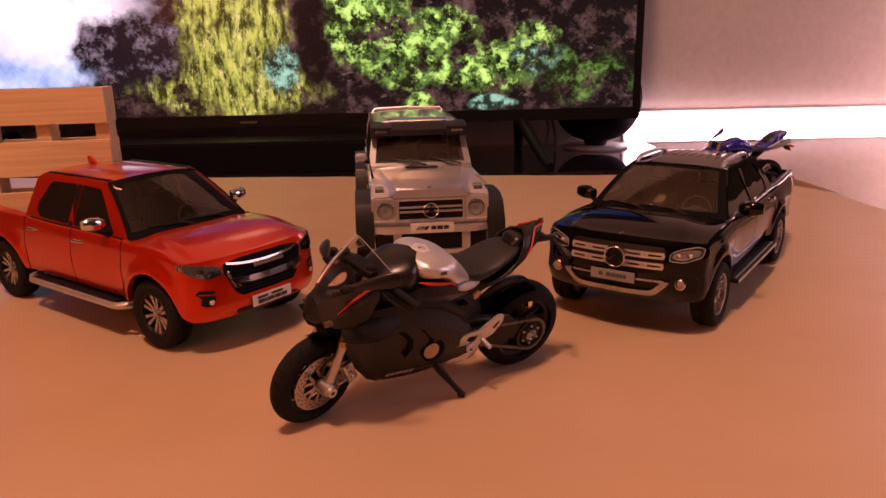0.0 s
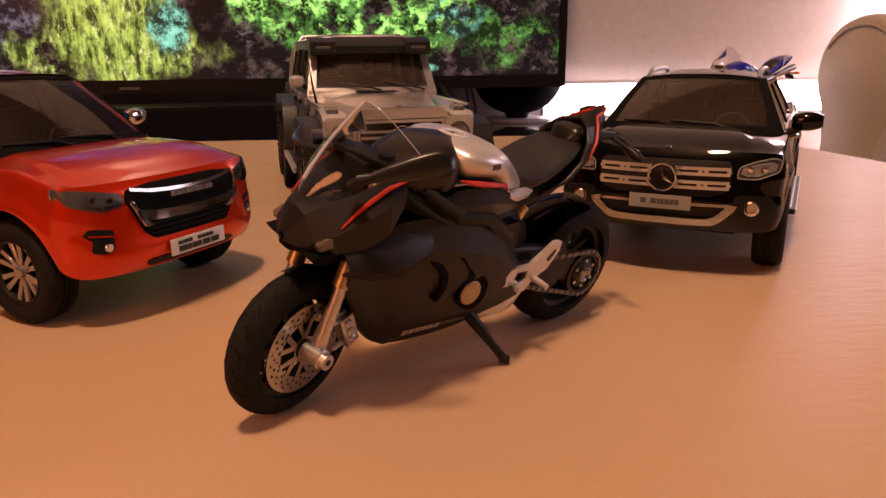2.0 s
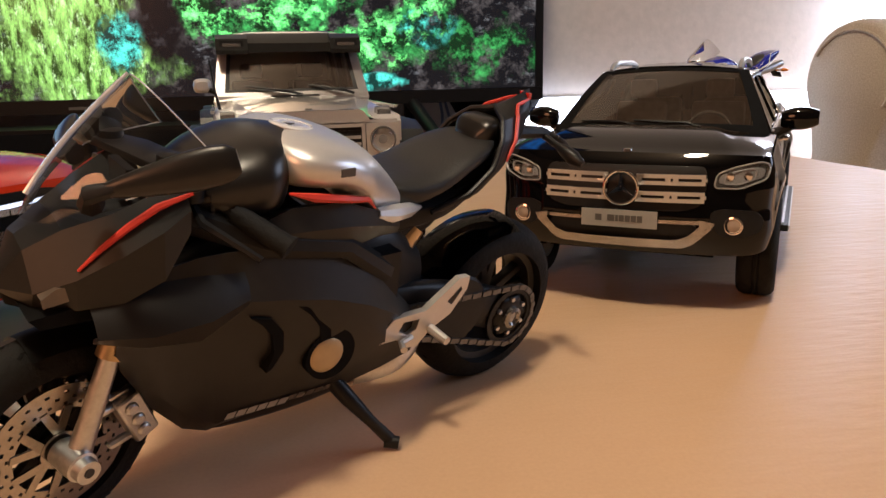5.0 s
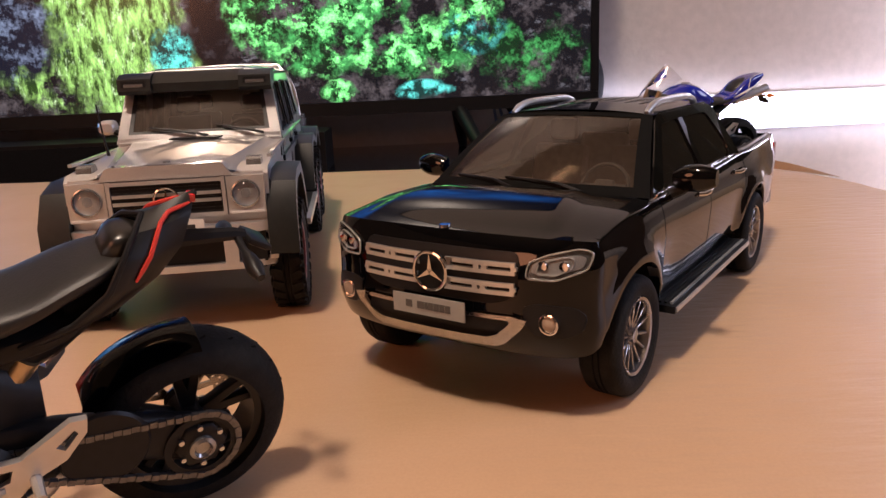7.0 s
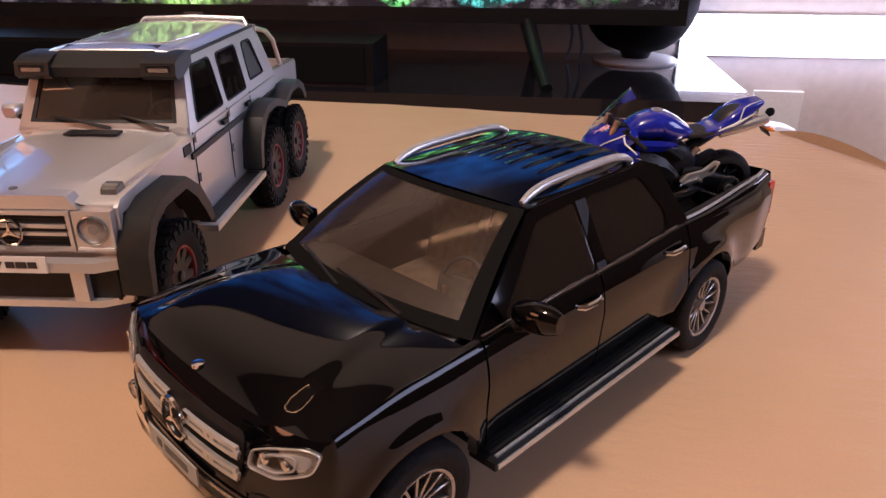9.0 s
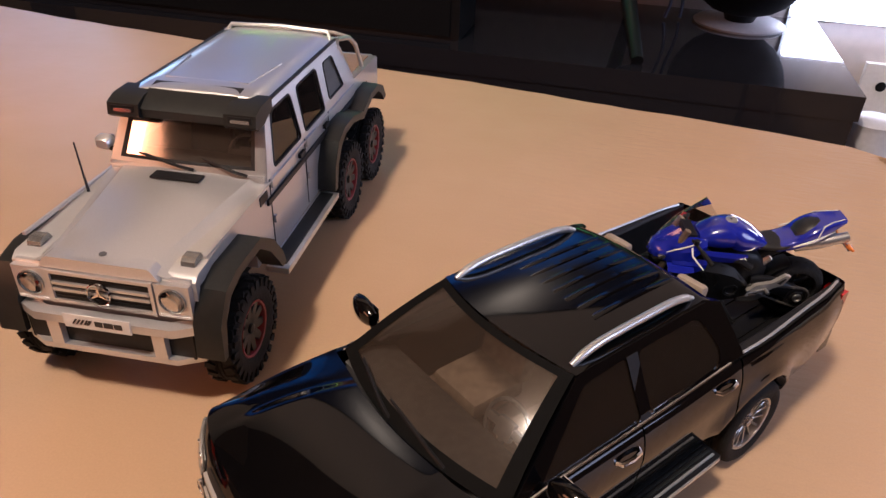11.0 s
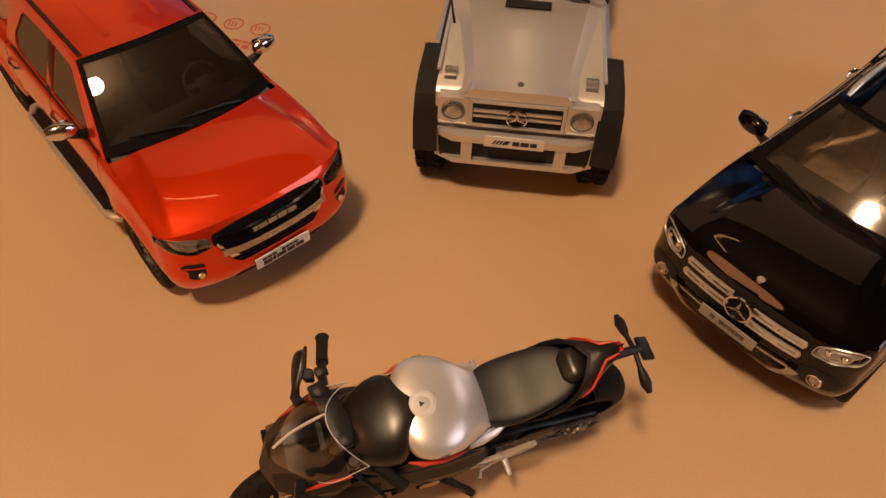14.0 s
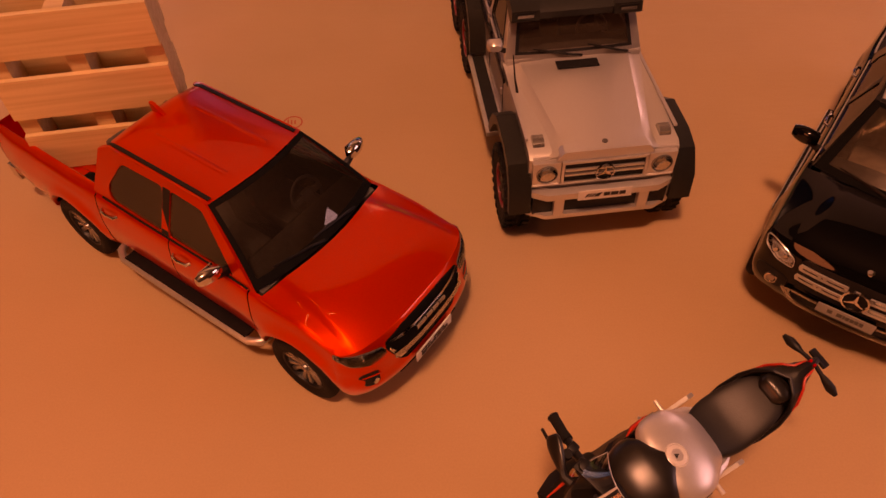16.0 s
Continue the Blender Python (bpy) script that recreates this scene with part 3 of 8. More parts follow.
part("rail", tube([(-0.02, 0, 2.615), (0.70, 0, 2.615)], 0.010, 10), M["black_plastic"], curtain, scale=1.0)

can = thing("ribbed_canister", pose(0.497, 1.25, FLOOR), "tall pale ribbed canister on the floor beside the board", "canister")
prof = [(0.0, 0.0), (0.0, 0.03)]
for i in range(1, 42):
    prof.append((i * 0.0096, 0.031 if i % 2 else 0.0285))
prof += [(0.398, 0.022), (0.398, 0.0)]
part("body", lathe(prof, "Z", 28, closed=False), M["disc_grey"], can, scale=1.0)

# ---------------------------------------------------------------- model vehicles: shared pieces (full-size metres, shrunk by SC)
def bars(parent, name, x, y0, y1, z0, z1, widths, material, tilt=None, depth=0.004):
    """Unreadable or unlettered writing as plain bars standing proud of a plate that faces forwards."""
    bm = bmesh.new()
    total = sum(w for w, _ in widths)
    y = y0
    for w, on in widths:
        w = w / total * (y1 - y0)
        if on:
            add_box(bm, x, x + depth, y + 0.06 * w, y + 0.94 * w, z0, z1)
        y += w
    if tilt is not None:
        bmesh.ops.transform(bm, matrix=tilt, verts=bm.verts)
    return part(name, bm, material, parent, smooth=0)


def ring_pts(x, z0, z1, w, p=2.4, n=20, lean=0.0):
    zc, hh = (z0 + z1) / 2, (z1 - z0) / 2
    out = []
    for i in range(n):
        a = 2 * math.pi * i / n
        c, s = math.cos(a), math.sin(a)
        out.append(V3(x + lean * s * hh, w * math.copysign(abs(c) ** (2 / p), c), zc + hh * math.copysign(abs(s) ** (2 / p), s)))
    return out


def blob(stations, p=2.4, n=20, lean=0.0, steps=4):
    """A smooth closed body through stations (x, bottom, top, half width)."""
    pts = []
    for (a, b) in zip(stations, stations[1:]):
        for k in range(steps):
            pts.append((a, b, k / steps))
    keys = [[(s[0], s[j]) for s in sorted(stations)] for j in (1, 2, 3)]
    xs = []
    for a, b, t in pts:
        xs.append(a[0] + (b[0] - a[0]) * t)
    xs.append(stations[-1][0])

    def cat(keys, x):
        i = max(0, min(len(keys) - 2, sum(1 for q in keys if q[0] <= x) - 1))
        p0, p1, p2, p3 = keys[max(0, i - 1)], keys[i], keys[i + 1], keys[min(len(keys) - 1, i + 2)]
        h = p2[0] - p1[0]
        t = (x - p1[0]) / h
        m1 = (p2[1] - p0[1]) / (p2[0] - p0[0]) * h
        m2 = (p3[1] - p1[1]) / (p3[0] - p1[0]) * h
        return (2 * t ** 3 - 3 * t ** 2 + 1) * p1[1] + (t ** 3 - 2 * t ** 2 + t) * m1 + (-2 * t ** 3 + 3 * t ** 2) * p2[1] + (t ** 3 - t ** 2) * m2
    bm = bmesh.new()
    add_loft(bm, [ring_pts(x, cat(keys[0], x), cat(keys[1], x), max(0.004, cat(keys[2], x)), p, n, lean) for x in xs])
    return bm


def wheel(car, x, y, z, r, w, rim_r, spokes, side, rim_mat, style="road", ring=None):
    """wheel > tyre, rim. side +1: the outer face looks to +y."""
    hub = part("wheel", lathe([(-w * 0.35, 0.0), (-w * 0.35, rim_r * 0.55), (w * 0.10, rim_r * 0.55), (w * 0.10, 0.0)], "Y", 20), M["dark"], car, "black brake drum behind the rim")
    hw = w / 2
    t = r - rim_r
    prof = [(-hw * 0.86, rim_r), (-hw, rim_r + t * 0.35), (-hw * 0.98, rim_r + t * 0.7), (-hw * 0.82, r - 0.012), (-hw * 0.55, r), (-hw * 0.2, r), (-hw * 0.17, r - 0.012), (-hw * 0.10, r - 0.012),
            (-hw * 0.07, r), (hw * 0.07, r), (hw * 0.10, r - 0.012), (hw * 0.17, r - 0.012), (hw * 0.2, r), (hw * 0.55, r), (hw * 0.82, r - 0.012), (hw * 0.98, rim_r + t * 0.7), (hw, rim_r + t * 0.35), (hw * 0.86, rim_r)]
    bm = lathe(prof, "Y", 48, closed=True)
    part("tyre", bm, M["rubber"], hub, "black rubber tyre")
    if style == "mud":
        bm = bmesh.new()
        for i in range(26):
            a = 2 * math.pi * i / 26
            for s in (-1, 1):
                m = Matrix.Rotation(a + (0.06 if s > 0 else 0), 4, "Y") @ Matrix.Translation((0, s * hw * 0.62, r - 0.004)) @ Matrix.Rotation(s * 0.35, 4, "Z")
                add_box(bm, -0.034, 0.034, -hw * 0.30, hw * 0.30, -0.01, 0.022, m)
                m = Matrix.Rotation(a, 4, "Y") @ Matrix.Translation((0, s * hw * 0.97, r - 0.06))
                add_box(bm, -0.026, 0.026, -0.010, 0.012, -0.03, 0.05, m)
    if style == "mud":
        tagged(part("tread", bm, M["rubber"], hub), kind="stuff")
    bm = lathe([(-hw * 0.8, rim_r * 0.99), (hw * 0.80, rim_r * 0.99), (hw * 0.88, rim_r * 0.97), (hw * 0.84, rim_r * 0.90), (hw * 0.55, rim_r * 0.86), (-hw * 0.8, rim_r * 0.86)], "Y", 40)
    part("rim_ring", bm, ring or rim_mat, hub)
    bm = bmesh.new()
    for i in range(spokes):
        a = 2 * math.pi * i / spokes
        if style == "multi":
            pts = [(-0.009, rim_r * 0.12), (0.009, rim_r * 0.12), (0.009, rim_r * 0.94), (-0.009, rim_r * 0.94)]
        elif style == "mud":
            pts = [(-0.05, rim_r * 0.15), (0.05, rim_r * 0.15), (0.035, rim_r * 0.9), (-0.035, rim_r * 0.9)]
        else:
            pts = [(-0.020, rim_r * 0.12), (0.020, rim_r * 0.12), (0.072, rim_r * 0.90), (0.022, rim_r * 0.93), (0.004, rim_r * 0.40), (-0.004, rim_r * 0.40), (-0.022, rim_r * 0.93), (-0.072, rim_r * 0.90)]
        m = Matrix.Rotation(a, 4, "Y")
        vs = add_prism(bm, pts, hw * 0.44, hw * 0.66, "Y")
        for v in vs:
            rr = math.hypot(v.co.x, v.co.z)
            v.co.y += -0.02 + 0.03 * rr / rim_r
        bmesh.ops.transform(bm, matrix=m, verts=vs)
    part("spokes", bm, rim_mat, hub, bevel=0.004, segs=1)
    bm = lathe([(hw * 0.4, 0.0), (hw * 0.4, rim_r * 0.20), (hw * 0.74, rim_r * 0.17), (hw * 0.78, rim_r * 0.11), (hw * 0.78, 0.0)], "Y", 20)
    part("hub_cap", bm, rim_mat, hub)
    hub.location = Vector((x, y, z)) * SC
    if side < 0:
        hub.rotation_euler = (0, 0, math.pi)
    return hub


def star_badge(parent, m, r, name="badge"):
    """A chrome ring with three plain arms."""
    bm = bmesh.new()
    add_lathe(bm, [(-0.006, r * 0.86), (-0.006, r), (0.012, r), (0.016, r * 0.93), (0.012, r * 0.86)], "X", 32)
    for i in range(3):
        a = 2 * math.pi * i / 3
        mm = Matrix.Rotation(a, 4, "X")
        vs = add_prism(bm, [(-0.14 * r, 0.02 * r), (0, 0.88 * r), (0.14 * r, 0.02 * r), (0, -0.12 * r)], 0.0, 0.012, "X")
        bmesh.ops.transform(bm, matrix=mm, verts=vs)
    bmesh.ops.transform(bm, matrix=m, verts=bm.verts)
    return part(name, bm, M["chrome"], parent, "round chrome badge")


def window_wall(outer, holes, place, thick, name, material, parent):
    """A flat outline with window holes, bent into place by place(x, z)."""
    bm = bmesh.new()
    for loop in [outer] + holes:
        vs = [bm.verts.new((p[0], 0, p[1])) for p in loop]
        for i in range(len(vs)):
            bm.edges.new((vs[i], vs[(i + 1) % len(vs)]))
    bmesh.ops.triangle_fill(bm, use_beauty=True, use_dissolve=False, edges=bm.edges[:])
    base = bm.verts[:]
    keep = [tuple(v.co) for v in base]
    r = bmesh.ops.extrude_face_region(bm, geom=bm.faces[:])
    for v in r["geom"]:
        if isinstance(v, bmesh.types.BMVert):
            x, z = v.co.x, v.co.z
            v.co = place(x, z, -thick)
    for v, (x, _, z) in zip(base, keep):
        v.co = place(x, z, 0.0)
    return part(name, bm, material, parent, smooth=25)


def rounded(poly, r, n=4):
    """Rounds the corners of a polygon."""
    out = []
    k = len(poly)
    for i in range(k):
        p0, p1, p2 = Vector(poly[i - 1]), Vector(poly[i]), Vector(poly[(i + 1) % k])
        a, b = (p0 - p1), (p2 - p1)
        d = min(r, a.length * 0.45, b.length * 0.45)
        s, e = p1 + a.normalized() * d, p1 + b.normalized() * d
        for j in range(n + 1):
            t = j / n
            out.append(tuple((1 - t) ** 2 * s + 2 * t * (1 - t) * p1 + t * t * e))
    return out


def pane(poly, place, off, material, name, parent, label="", thick=0.008):
    bm = bmesh.new()
    a = [bm.verts.new(place(x, z, off)) for x, z in poly]
    b = [bm.verts.new(place(x, z, off - thick)) for x, z in poly]
    bm.faces.new(a)
    bm.faces.new(b[::-1])
    for i in range(len(a)):
        j = (i + 1) % len(a)
        bm.faces.new((a[i], b[i], b[j], a[j]))
    ob = part(name, bm, material, parent, label, smooth=0)
    ob.visible_shadow = True
    return ob


def seat(parent, x, y, z, material):
    bm = bmesh.new()
    add_box(bm, x - 0.25, x + 0.25, y - 0.25, y + 0.25, z, z + 0.16)
    add_box(bm, -0.07, 0.07, y - 0.24, y + 0.24, 0, 0.58, Matrix.Translation((x - 0.26, 0, z + 0.1)) @ Matrix.Rotation(-0.25, 4, "Y"))
    add_box(bm, -0.05, 0.05, y - 0.13, y + 0.13, 0, 0.18, Matrix.Translation((x - 0.43, 0, z + 0.70)) @ Matrix.Rotation(-0.15, 4, "Y"))
    return part("seat", bm, material, parent, bevel=0.04)


def steering(parent, x, y, z, material):
    bm = bmesh.new()
    m = Matrix.Translation((x, y, z)) @ Matrix.Rotation(radians(-24), 4, "Y")
    ring = [V3(0, 0.185 * math.cos(2 * math.pi * i / 24), 0.185 * math.sin(2 * math.pi * i / 24)) for i in range(25)]
    add_tube(bm, ring, 0.017, 8, caps=False)
    add_box(bm, -0.02, 0.02, -0.17, 0.17, -0.03, 0.03)
    add_box(bm, -0.02, 0.03, -0.07, 0.07, -0.08, 0.06)
    add_box(bm, -0.02, 0.02, -0.025, 0.025, -0.17, 0.0)
    bmesh.ops.transform(bm, matrix=m, verts=bm.verts)
    return part("steering_wheel", bm, material, parent, bevel=0.006)


def wiper(parent, a, b, lift):
    """arm and blade from a (pivot) to b (tip) lying on the glass."""
    a, b = Vector(a), Vector(b)
    up = Vector(lift)
    bm = bmesh.new()
    add_tube(bm, [a, a + (b - a) * 0.3 + up * 0.05, a + (b - a) * 0.62 + up * 0.035], [0.016, 0.013, 0.009], 6)
    add_tube(bm, [a + (b - a) * 0.22 + up * 0.015, a + (b - a) * 0.62 + up * 0.03, b + up * 0.012], [0.010, 0.015, 0.009], 6)
    return part("wiper", bm, M["trim"], parent)


class Pickup:
    """A double-cab pickup model. All sizes in full-size metres."""

    mirror_lift, mirror_size, glass_u, ring_mat = 0.0, 1.0, 0.93, None

    def __init__(s, axf, axr, wr, arch, tyre_w, rim_r, spokes, rim_style, rim_mat, track, plan, section, flare, sill, sill_front, nose_low, beltline, hood_z, hood_bulge, hood_ridge, ridge_u, cowl_x, cowl_bow, nose_len, nose_n, nose_m, tail, door_f, door_m, door_r, roof_z, roof_y, ws_base, ws_top, ws_bow, roof_r, back_top, back_base, win_f, win_r, mirror_x, wipers, paint, handle_mat, strip_mat, mirror_mat, bed_mat, rail_mat, rear_mat, ws_mat, in_mat, dash_mat):
        s.axf, s.axr, s.wr, s.arch, s.tyre_w, s.rim_r, s.spokes, s.rim_style = axf, axr, wr, arch, tyre_w, rim_r, spokes, rim_style
        s.rim_mat, s.track, s.plan, s.section, s.flare, s.sill, s.sill_front, s.nose_low = rim_mat, track, plan, section, flare, sill, sill_front, nose_low
        s.beltline, s.hood_z, s.hood_bulge, s.hood_ridge, s.ridge_u, s.cowl_x, s.cowl_bow, s.nose_len = beltline, hood_z, hood_bulge, hood_ridge, ridge_u, cowl_x, cowl_bow, nose_len
        s.nose_n, s.nose_m, s.tail, s.door_f, s.door_m, s.door_r, s.roof_z, s.roof_y = nose_n, nose_m, tail, door_f, door_m, door_r, roof_z, roof_y
        s.ws_base, s.ws_top, s.ws_bow, s.roof_r, s.back_top, s.back_base, s.win_f, s.win_r = ws_base, ws_top, ws_bow, roof_r, back_top, back_base, win_f, win_r
        s.mirror_x, s.wipers, s.paint, s.handle_mat, s.strip_mat, s.mirror_mat, s.bed_mat, s.rail_mat = mirror_x, wipers, paint, handle_mat, strip_mat, mirror_mat, bed_mat, rail_mat
        s.rear_mat, s.ws_mat, s.in_mat, s.dash_mat = rear_mat, ws_mat, in_mat, dash_mat

    def width(s, x):
        return smooth_curve(s.plan, x)

    def side(s, x, z):
        """half width of the body at x and height z, flared round the wheels."""
        y = s.width(x) * linear(s.section, z)
        for ax in (s.axf, s.axr):
            d = math.hypot(x - ax, z - s.wr)
            y += s.flare * math.exp(-((d - s.arch - 0.02) / 0.085) ** 2)
        return y

    def bottom(s, x):
        z = s.sill
        if x > s.axf:
            z = s.sill_front
        for ax in (s.axf, s.axr):
            d = abs(x - ax)
            if d < s.arch:
                z = max(z, s.wr + math.sqrt(s.arch ** 2 - d * d))
        return z

    def belt(s, x):
        return smooth_curve(s.beltline, x)

    def side_panel(s, x0, x1, n, sgn, name, parent, material, rows=12):
        xs = set(np.linspace(x0, x1, n))
        for ax in (s.axf, s.axr):
            for a in range(0, 181, 9):
                x = ax + s.arch * 0.999 * math.cos(radians(a))
                if x0 < x < x1:
                    xs.add(x)
            for e in (-1, 1):
                x = ax + e * (s.arch + 0.002)
                if x0 < x < x1:
                    xs.add(x)
        pts = []
        for x in sorted(xs):
            zb, zt = s.bottom(x), s.belt(x)
            col = [V3(x, sgn * (s.side(x, zb) - 0.07), zb + 0.004), V3(x, sgn * (s.side(x, zb) - 0.012), zb)]
            for j in range(rows):
                z = zb + (zt - zb) * (0.02 + 0.98 * j / (rows - 1))
                col.append(V3(x, sgn * s.side(x, z), z))
            y = s.side(x, zt)
            col += [V3(x, sgn * (y - 0.014), zt + 0.014), V3(x, sgn * (y - 0.05), zt + 0.020)]
            pts.append(col)
        bm = bmesh.new()
        add_grid(bm, pts)
        return part(name, bm, material, parent, smooth=50)

    def nose(s, u, v):
        """front skin: u -1..1 round the front, v 0..1 from the lower edge to the bonnet edge."""
        xa = s.axf + s.arch + 0.004
        zt = s.hood_z + (s.belt(xa) - s.hood_z) * abs(u) ** 2.2
        zl = s.nose_low + (s.sill_front - s.nose_low) * abs(u) ** 6
        z = zl + (zt - zl) * v
        a = u * math.pi / 2
        L = linear(s.nose_len, z)
        y = math.copysign(s.side(xa, z) * abs(math.sin(a)) ** (2 / s.nose_n), u)
        x = xa + L * max(0.0, math.cos(a)) ** (2 / s.nose_m)
        return V3(x, y, z)

    def nose_x(s, y, z):
        """x of the front skin at a given y and z."""
        xa = s.axf + s.arch + 0.004
        W = s.side(xa, z)
        q = min(0.999, abs(y) / W)
        sn = q ** (s.nose_n / 2)
        return xa + linear(s.nose_len, z) * math.sqrt(1 - sn * sn) ** (2 / s.nose_m)

    def hood(s, u, t):
        e = s.nose(u, 1.0)
        c = V3(s.cowl_x + s.cowl_bow * (1 - u * u), u * (s.side(s.cowl_x, s.belt(s.cowl_x)) - 0.02), s.belt(s.cowl_x) + 0.012 + 0.03 * (1 - u * u))
        p = c.lerp(e, t)
        k = (1 - u ** 4)
        lift = s.hood_bulge * math.sin(math.pi * min(1, t * 0.94 + 0.06)) ** 0.8
        ridge = s.hood_ridge * max(0.0, min(1.0, 1 - (abs(u) - s.ridge_u * (1 - 0.12 * t)) / 0.10)) * (1 - t) ** 0.35 * (0.4 + 0.6 * t)
        p.z += (lift * k + ridge) * (1 - t ** 8)
        w = max(0.0, (abs(u) - 0.72) / 0.28)
        w = w * w * (3 - 2 * w)
        x = p.x
        edge = V3(x, math.copysign(s.side(x, s.belt(x)) - 0.012, u), s.belt(x) + 0.016)
        return p.lerp(edge, w * (1 - t ** 6))

    def skin_patch(s, ys, zs, off, depth):
        """a panel that follows the front skin, thickened."""
        bm = bmesh.new()
        front = [[V3(s.nose_x(y, z) + off, y, z) for y in ys] for z in zs]
        add_grid(bm, front)
        bmesh.ops.solidify(bm, geom=bm.faces[:], thickness=depth)
        return bm

    def poly_patch(s, poly, off, depth, sgn=1):
        """a polygon in (y, z) laid on the front skin."""
        bm = bmesh.new()
        bm.faces.new([bm.verts.new((0, y, z)) for y, z in poly])
        bmesh.ops.triangulate(bm, faces=bm.faces[:])
        for k in range(4):
            edges = [e for e in bm.edges if e.calc_length() > 0.045]
            if edges:
                bmesh.ops.subdivide_edges(bm, edges=edges, cuts=1)
                bmesh.ops.triangulate(bm, faces=[f for f in bm.faces if len(f.verts) > 3])
        back = bm.verts[:]
        front = [v for v in bmesh.ops.extrude_face_region(bm, geom=bm.faces[:])["geom"] if isinstance(v, bmesh.types.BMVert)]
        for vs, d in ((back, off - depth), (front, off)):
            for v in vs:
                y, z = v.co.y, v.co.z
                v.co = (s.nose_x(y, z) + d, sgn * y, z)
        bmesh.ops.recalc_face_normals(bm, faces=bm.faces[:])
        return bm

    def cab_place(s, sgn):
        def place(x, z, off):
            zb, zr = s.belt(x) + 0.01, s.roof_z
            t = (z - zb) / (zr - zb)
            y = s.side(x, s.belt(x)) - 0.035 + (s.roof_y - s.side(x, s.belt(x)) + 0.035) * max(0, t) ** 1.15
            return V3(x, sgn * (y + off), z)
        return place

    def build(s, car):
        P = s.paint
        # sides, split at the door gaps
        g = 0.008
        for sgn in (-1, 1):
            xa = s.axf + s.arch + 0.004
            s.side_panel(s.door_f + g, xa, 14, sgn, "fender", car, P)
            d1 = s.side_panel(s.door_m + g, s.door_f - g, 12, sgn, "front_door", car, P)
            d2 = s.side_panel(s.door_r + g, s.door_m - g, 12, sgn, "rear_door", car, P)
            s.side_panel(s.tail + 0.06, s.door_r - g, 16, sgn, "bed_side", car, P)
            for dd, hx in ((d1, s.door_m + 0.17), (d2, s.door_r + 0.20)):
                hz = s.belt(hx) - 0.10
                y = s.side(hx, hz)
                bm = bmesh.new()
                add_tube(bm, [(hx - 0.11, sgn * (y - 0.005), hz), (hx - 0.085, sgn * (y + 0.03), hz), (hx, sgn * (y + 0.042), hz + 0.004), (hx + 0.085, sgn * (y + 0.03), hz), (hx + 0.11, sgn * (y - 0.005), hz)], [0.016, 0.019, 0.019, 0.019, 0.016], 8)
                part("handle", bm, s.handle_mat, dd, "bright door handle")
            # chrome or black sill strip under the windows
            path = [s.cab_place(sgn)(x, s.belt(x) + 0.022, 0.008) for x in np.linspace(s.door_r + 0.1, s.door_f - 0.02, 9)]
            part("window_strip", tube(path, 0.011, 6), s.strip_mat, car)
        # inner shell coloured black to stand in for shade in the gaps; wheel wells, chassis
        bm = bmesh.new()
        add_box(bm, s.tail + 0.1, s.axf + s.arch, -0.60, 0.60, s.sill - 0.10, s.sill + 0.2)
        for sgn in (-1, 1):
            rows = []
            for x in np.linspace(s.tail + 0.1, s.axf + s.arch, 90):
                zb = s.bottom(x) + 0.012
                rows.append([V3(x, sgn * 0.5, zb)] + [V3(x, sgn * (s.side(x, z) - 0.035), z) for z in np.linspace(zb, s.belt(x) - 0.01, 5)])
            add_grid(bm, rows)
        part("chassis", bm, M["dark"], car, "black chassis and wheel wells, with an added shell that darkens the panel gaps", smooth=0)
        # front skin
        us = np.linspace(-1, 1, 57)
        bm = bmesh.new()
        add_grid(bm, [[s.nose(u, v) for u in us] for v in np.linspace(0, 1, 15)])
        part("front_bumper", bm, P, car, smooth=50)
        bm = bmesh.new()
        add_grid(bm, [[s.hood(max(-1.0, min(1.0, u)), t) for u in np.linspace(-1, 1, 81)] for t in np.linspace(0.012, 1, 21)])
        part("bonnet", bm, P, car, smooth=50)
        # tail
        bm = bmesh.new()
        rows = []
        for z in np.linspace(s.sill + 0.02, s.belt(s.tail) + 0.018, 10):
            row = []
            for u in np.linspace(-1, 1, 25):
                a = u * math.pi / 2
                row.append(V3(s.tail + 0.06 - 0.07 * max(0, math.cos(a)) ** 0.45, math.copysign(s.side(s.tail + 0.06, z) * abs(math.sin(a)) ** 0.35, u), z))
            rows.append(row)
        add_grid(bm, rows)
        bmesh.ops.solidify(bm, geom=bm.faces[:], thickness=0.05)
        part("tailgate", bm, P, car)
        for sgn in (-1, 1):
            part("tail_lamp", box(s.tail - 0.012, s.tail + 0.09, *sorted((sgn * (s.width(s.tail) * 0.80), sgn * (s.width(s.tail) * 0.985))), 0.80, 1.10), M["red_lens"], car, "red tail lamp", bevel=0.02)
        part("rear_bumper", box(s.tail - 0.09, s.tail + 0.06, -0.86, 0.86, 0.44, 0.62), s.rear_mat, car, bevel=0.04)
        # load bed
        bw = s.width(s.axr) * 0.80
        xb = s.door_r - 0.05
        bm = bmesh.new()
        add_box(bm, s.tail + 0.05, xb, -bw, bw, 0.78, 0.82)
        bed = part("bed_floor", bm, s.bed_mat, car)
        for i in range(9):
            y = -bw + 0.1 + i * (2 * bw - 0.2) / 8
            part("bed_rib", box(s.tail + 0.07, xb - 0.02, y - 0.035, y + 0.035, 0.8202, 0.834), s.bed_mat, bed)
        for sgn in (-1, 1):
            bm = bmesh.new()
            rows = []
            for x in np.linspace(s.tail + 0.04, xb, 14):
                yo = s.side(x, s.belt(x)) - 0.045
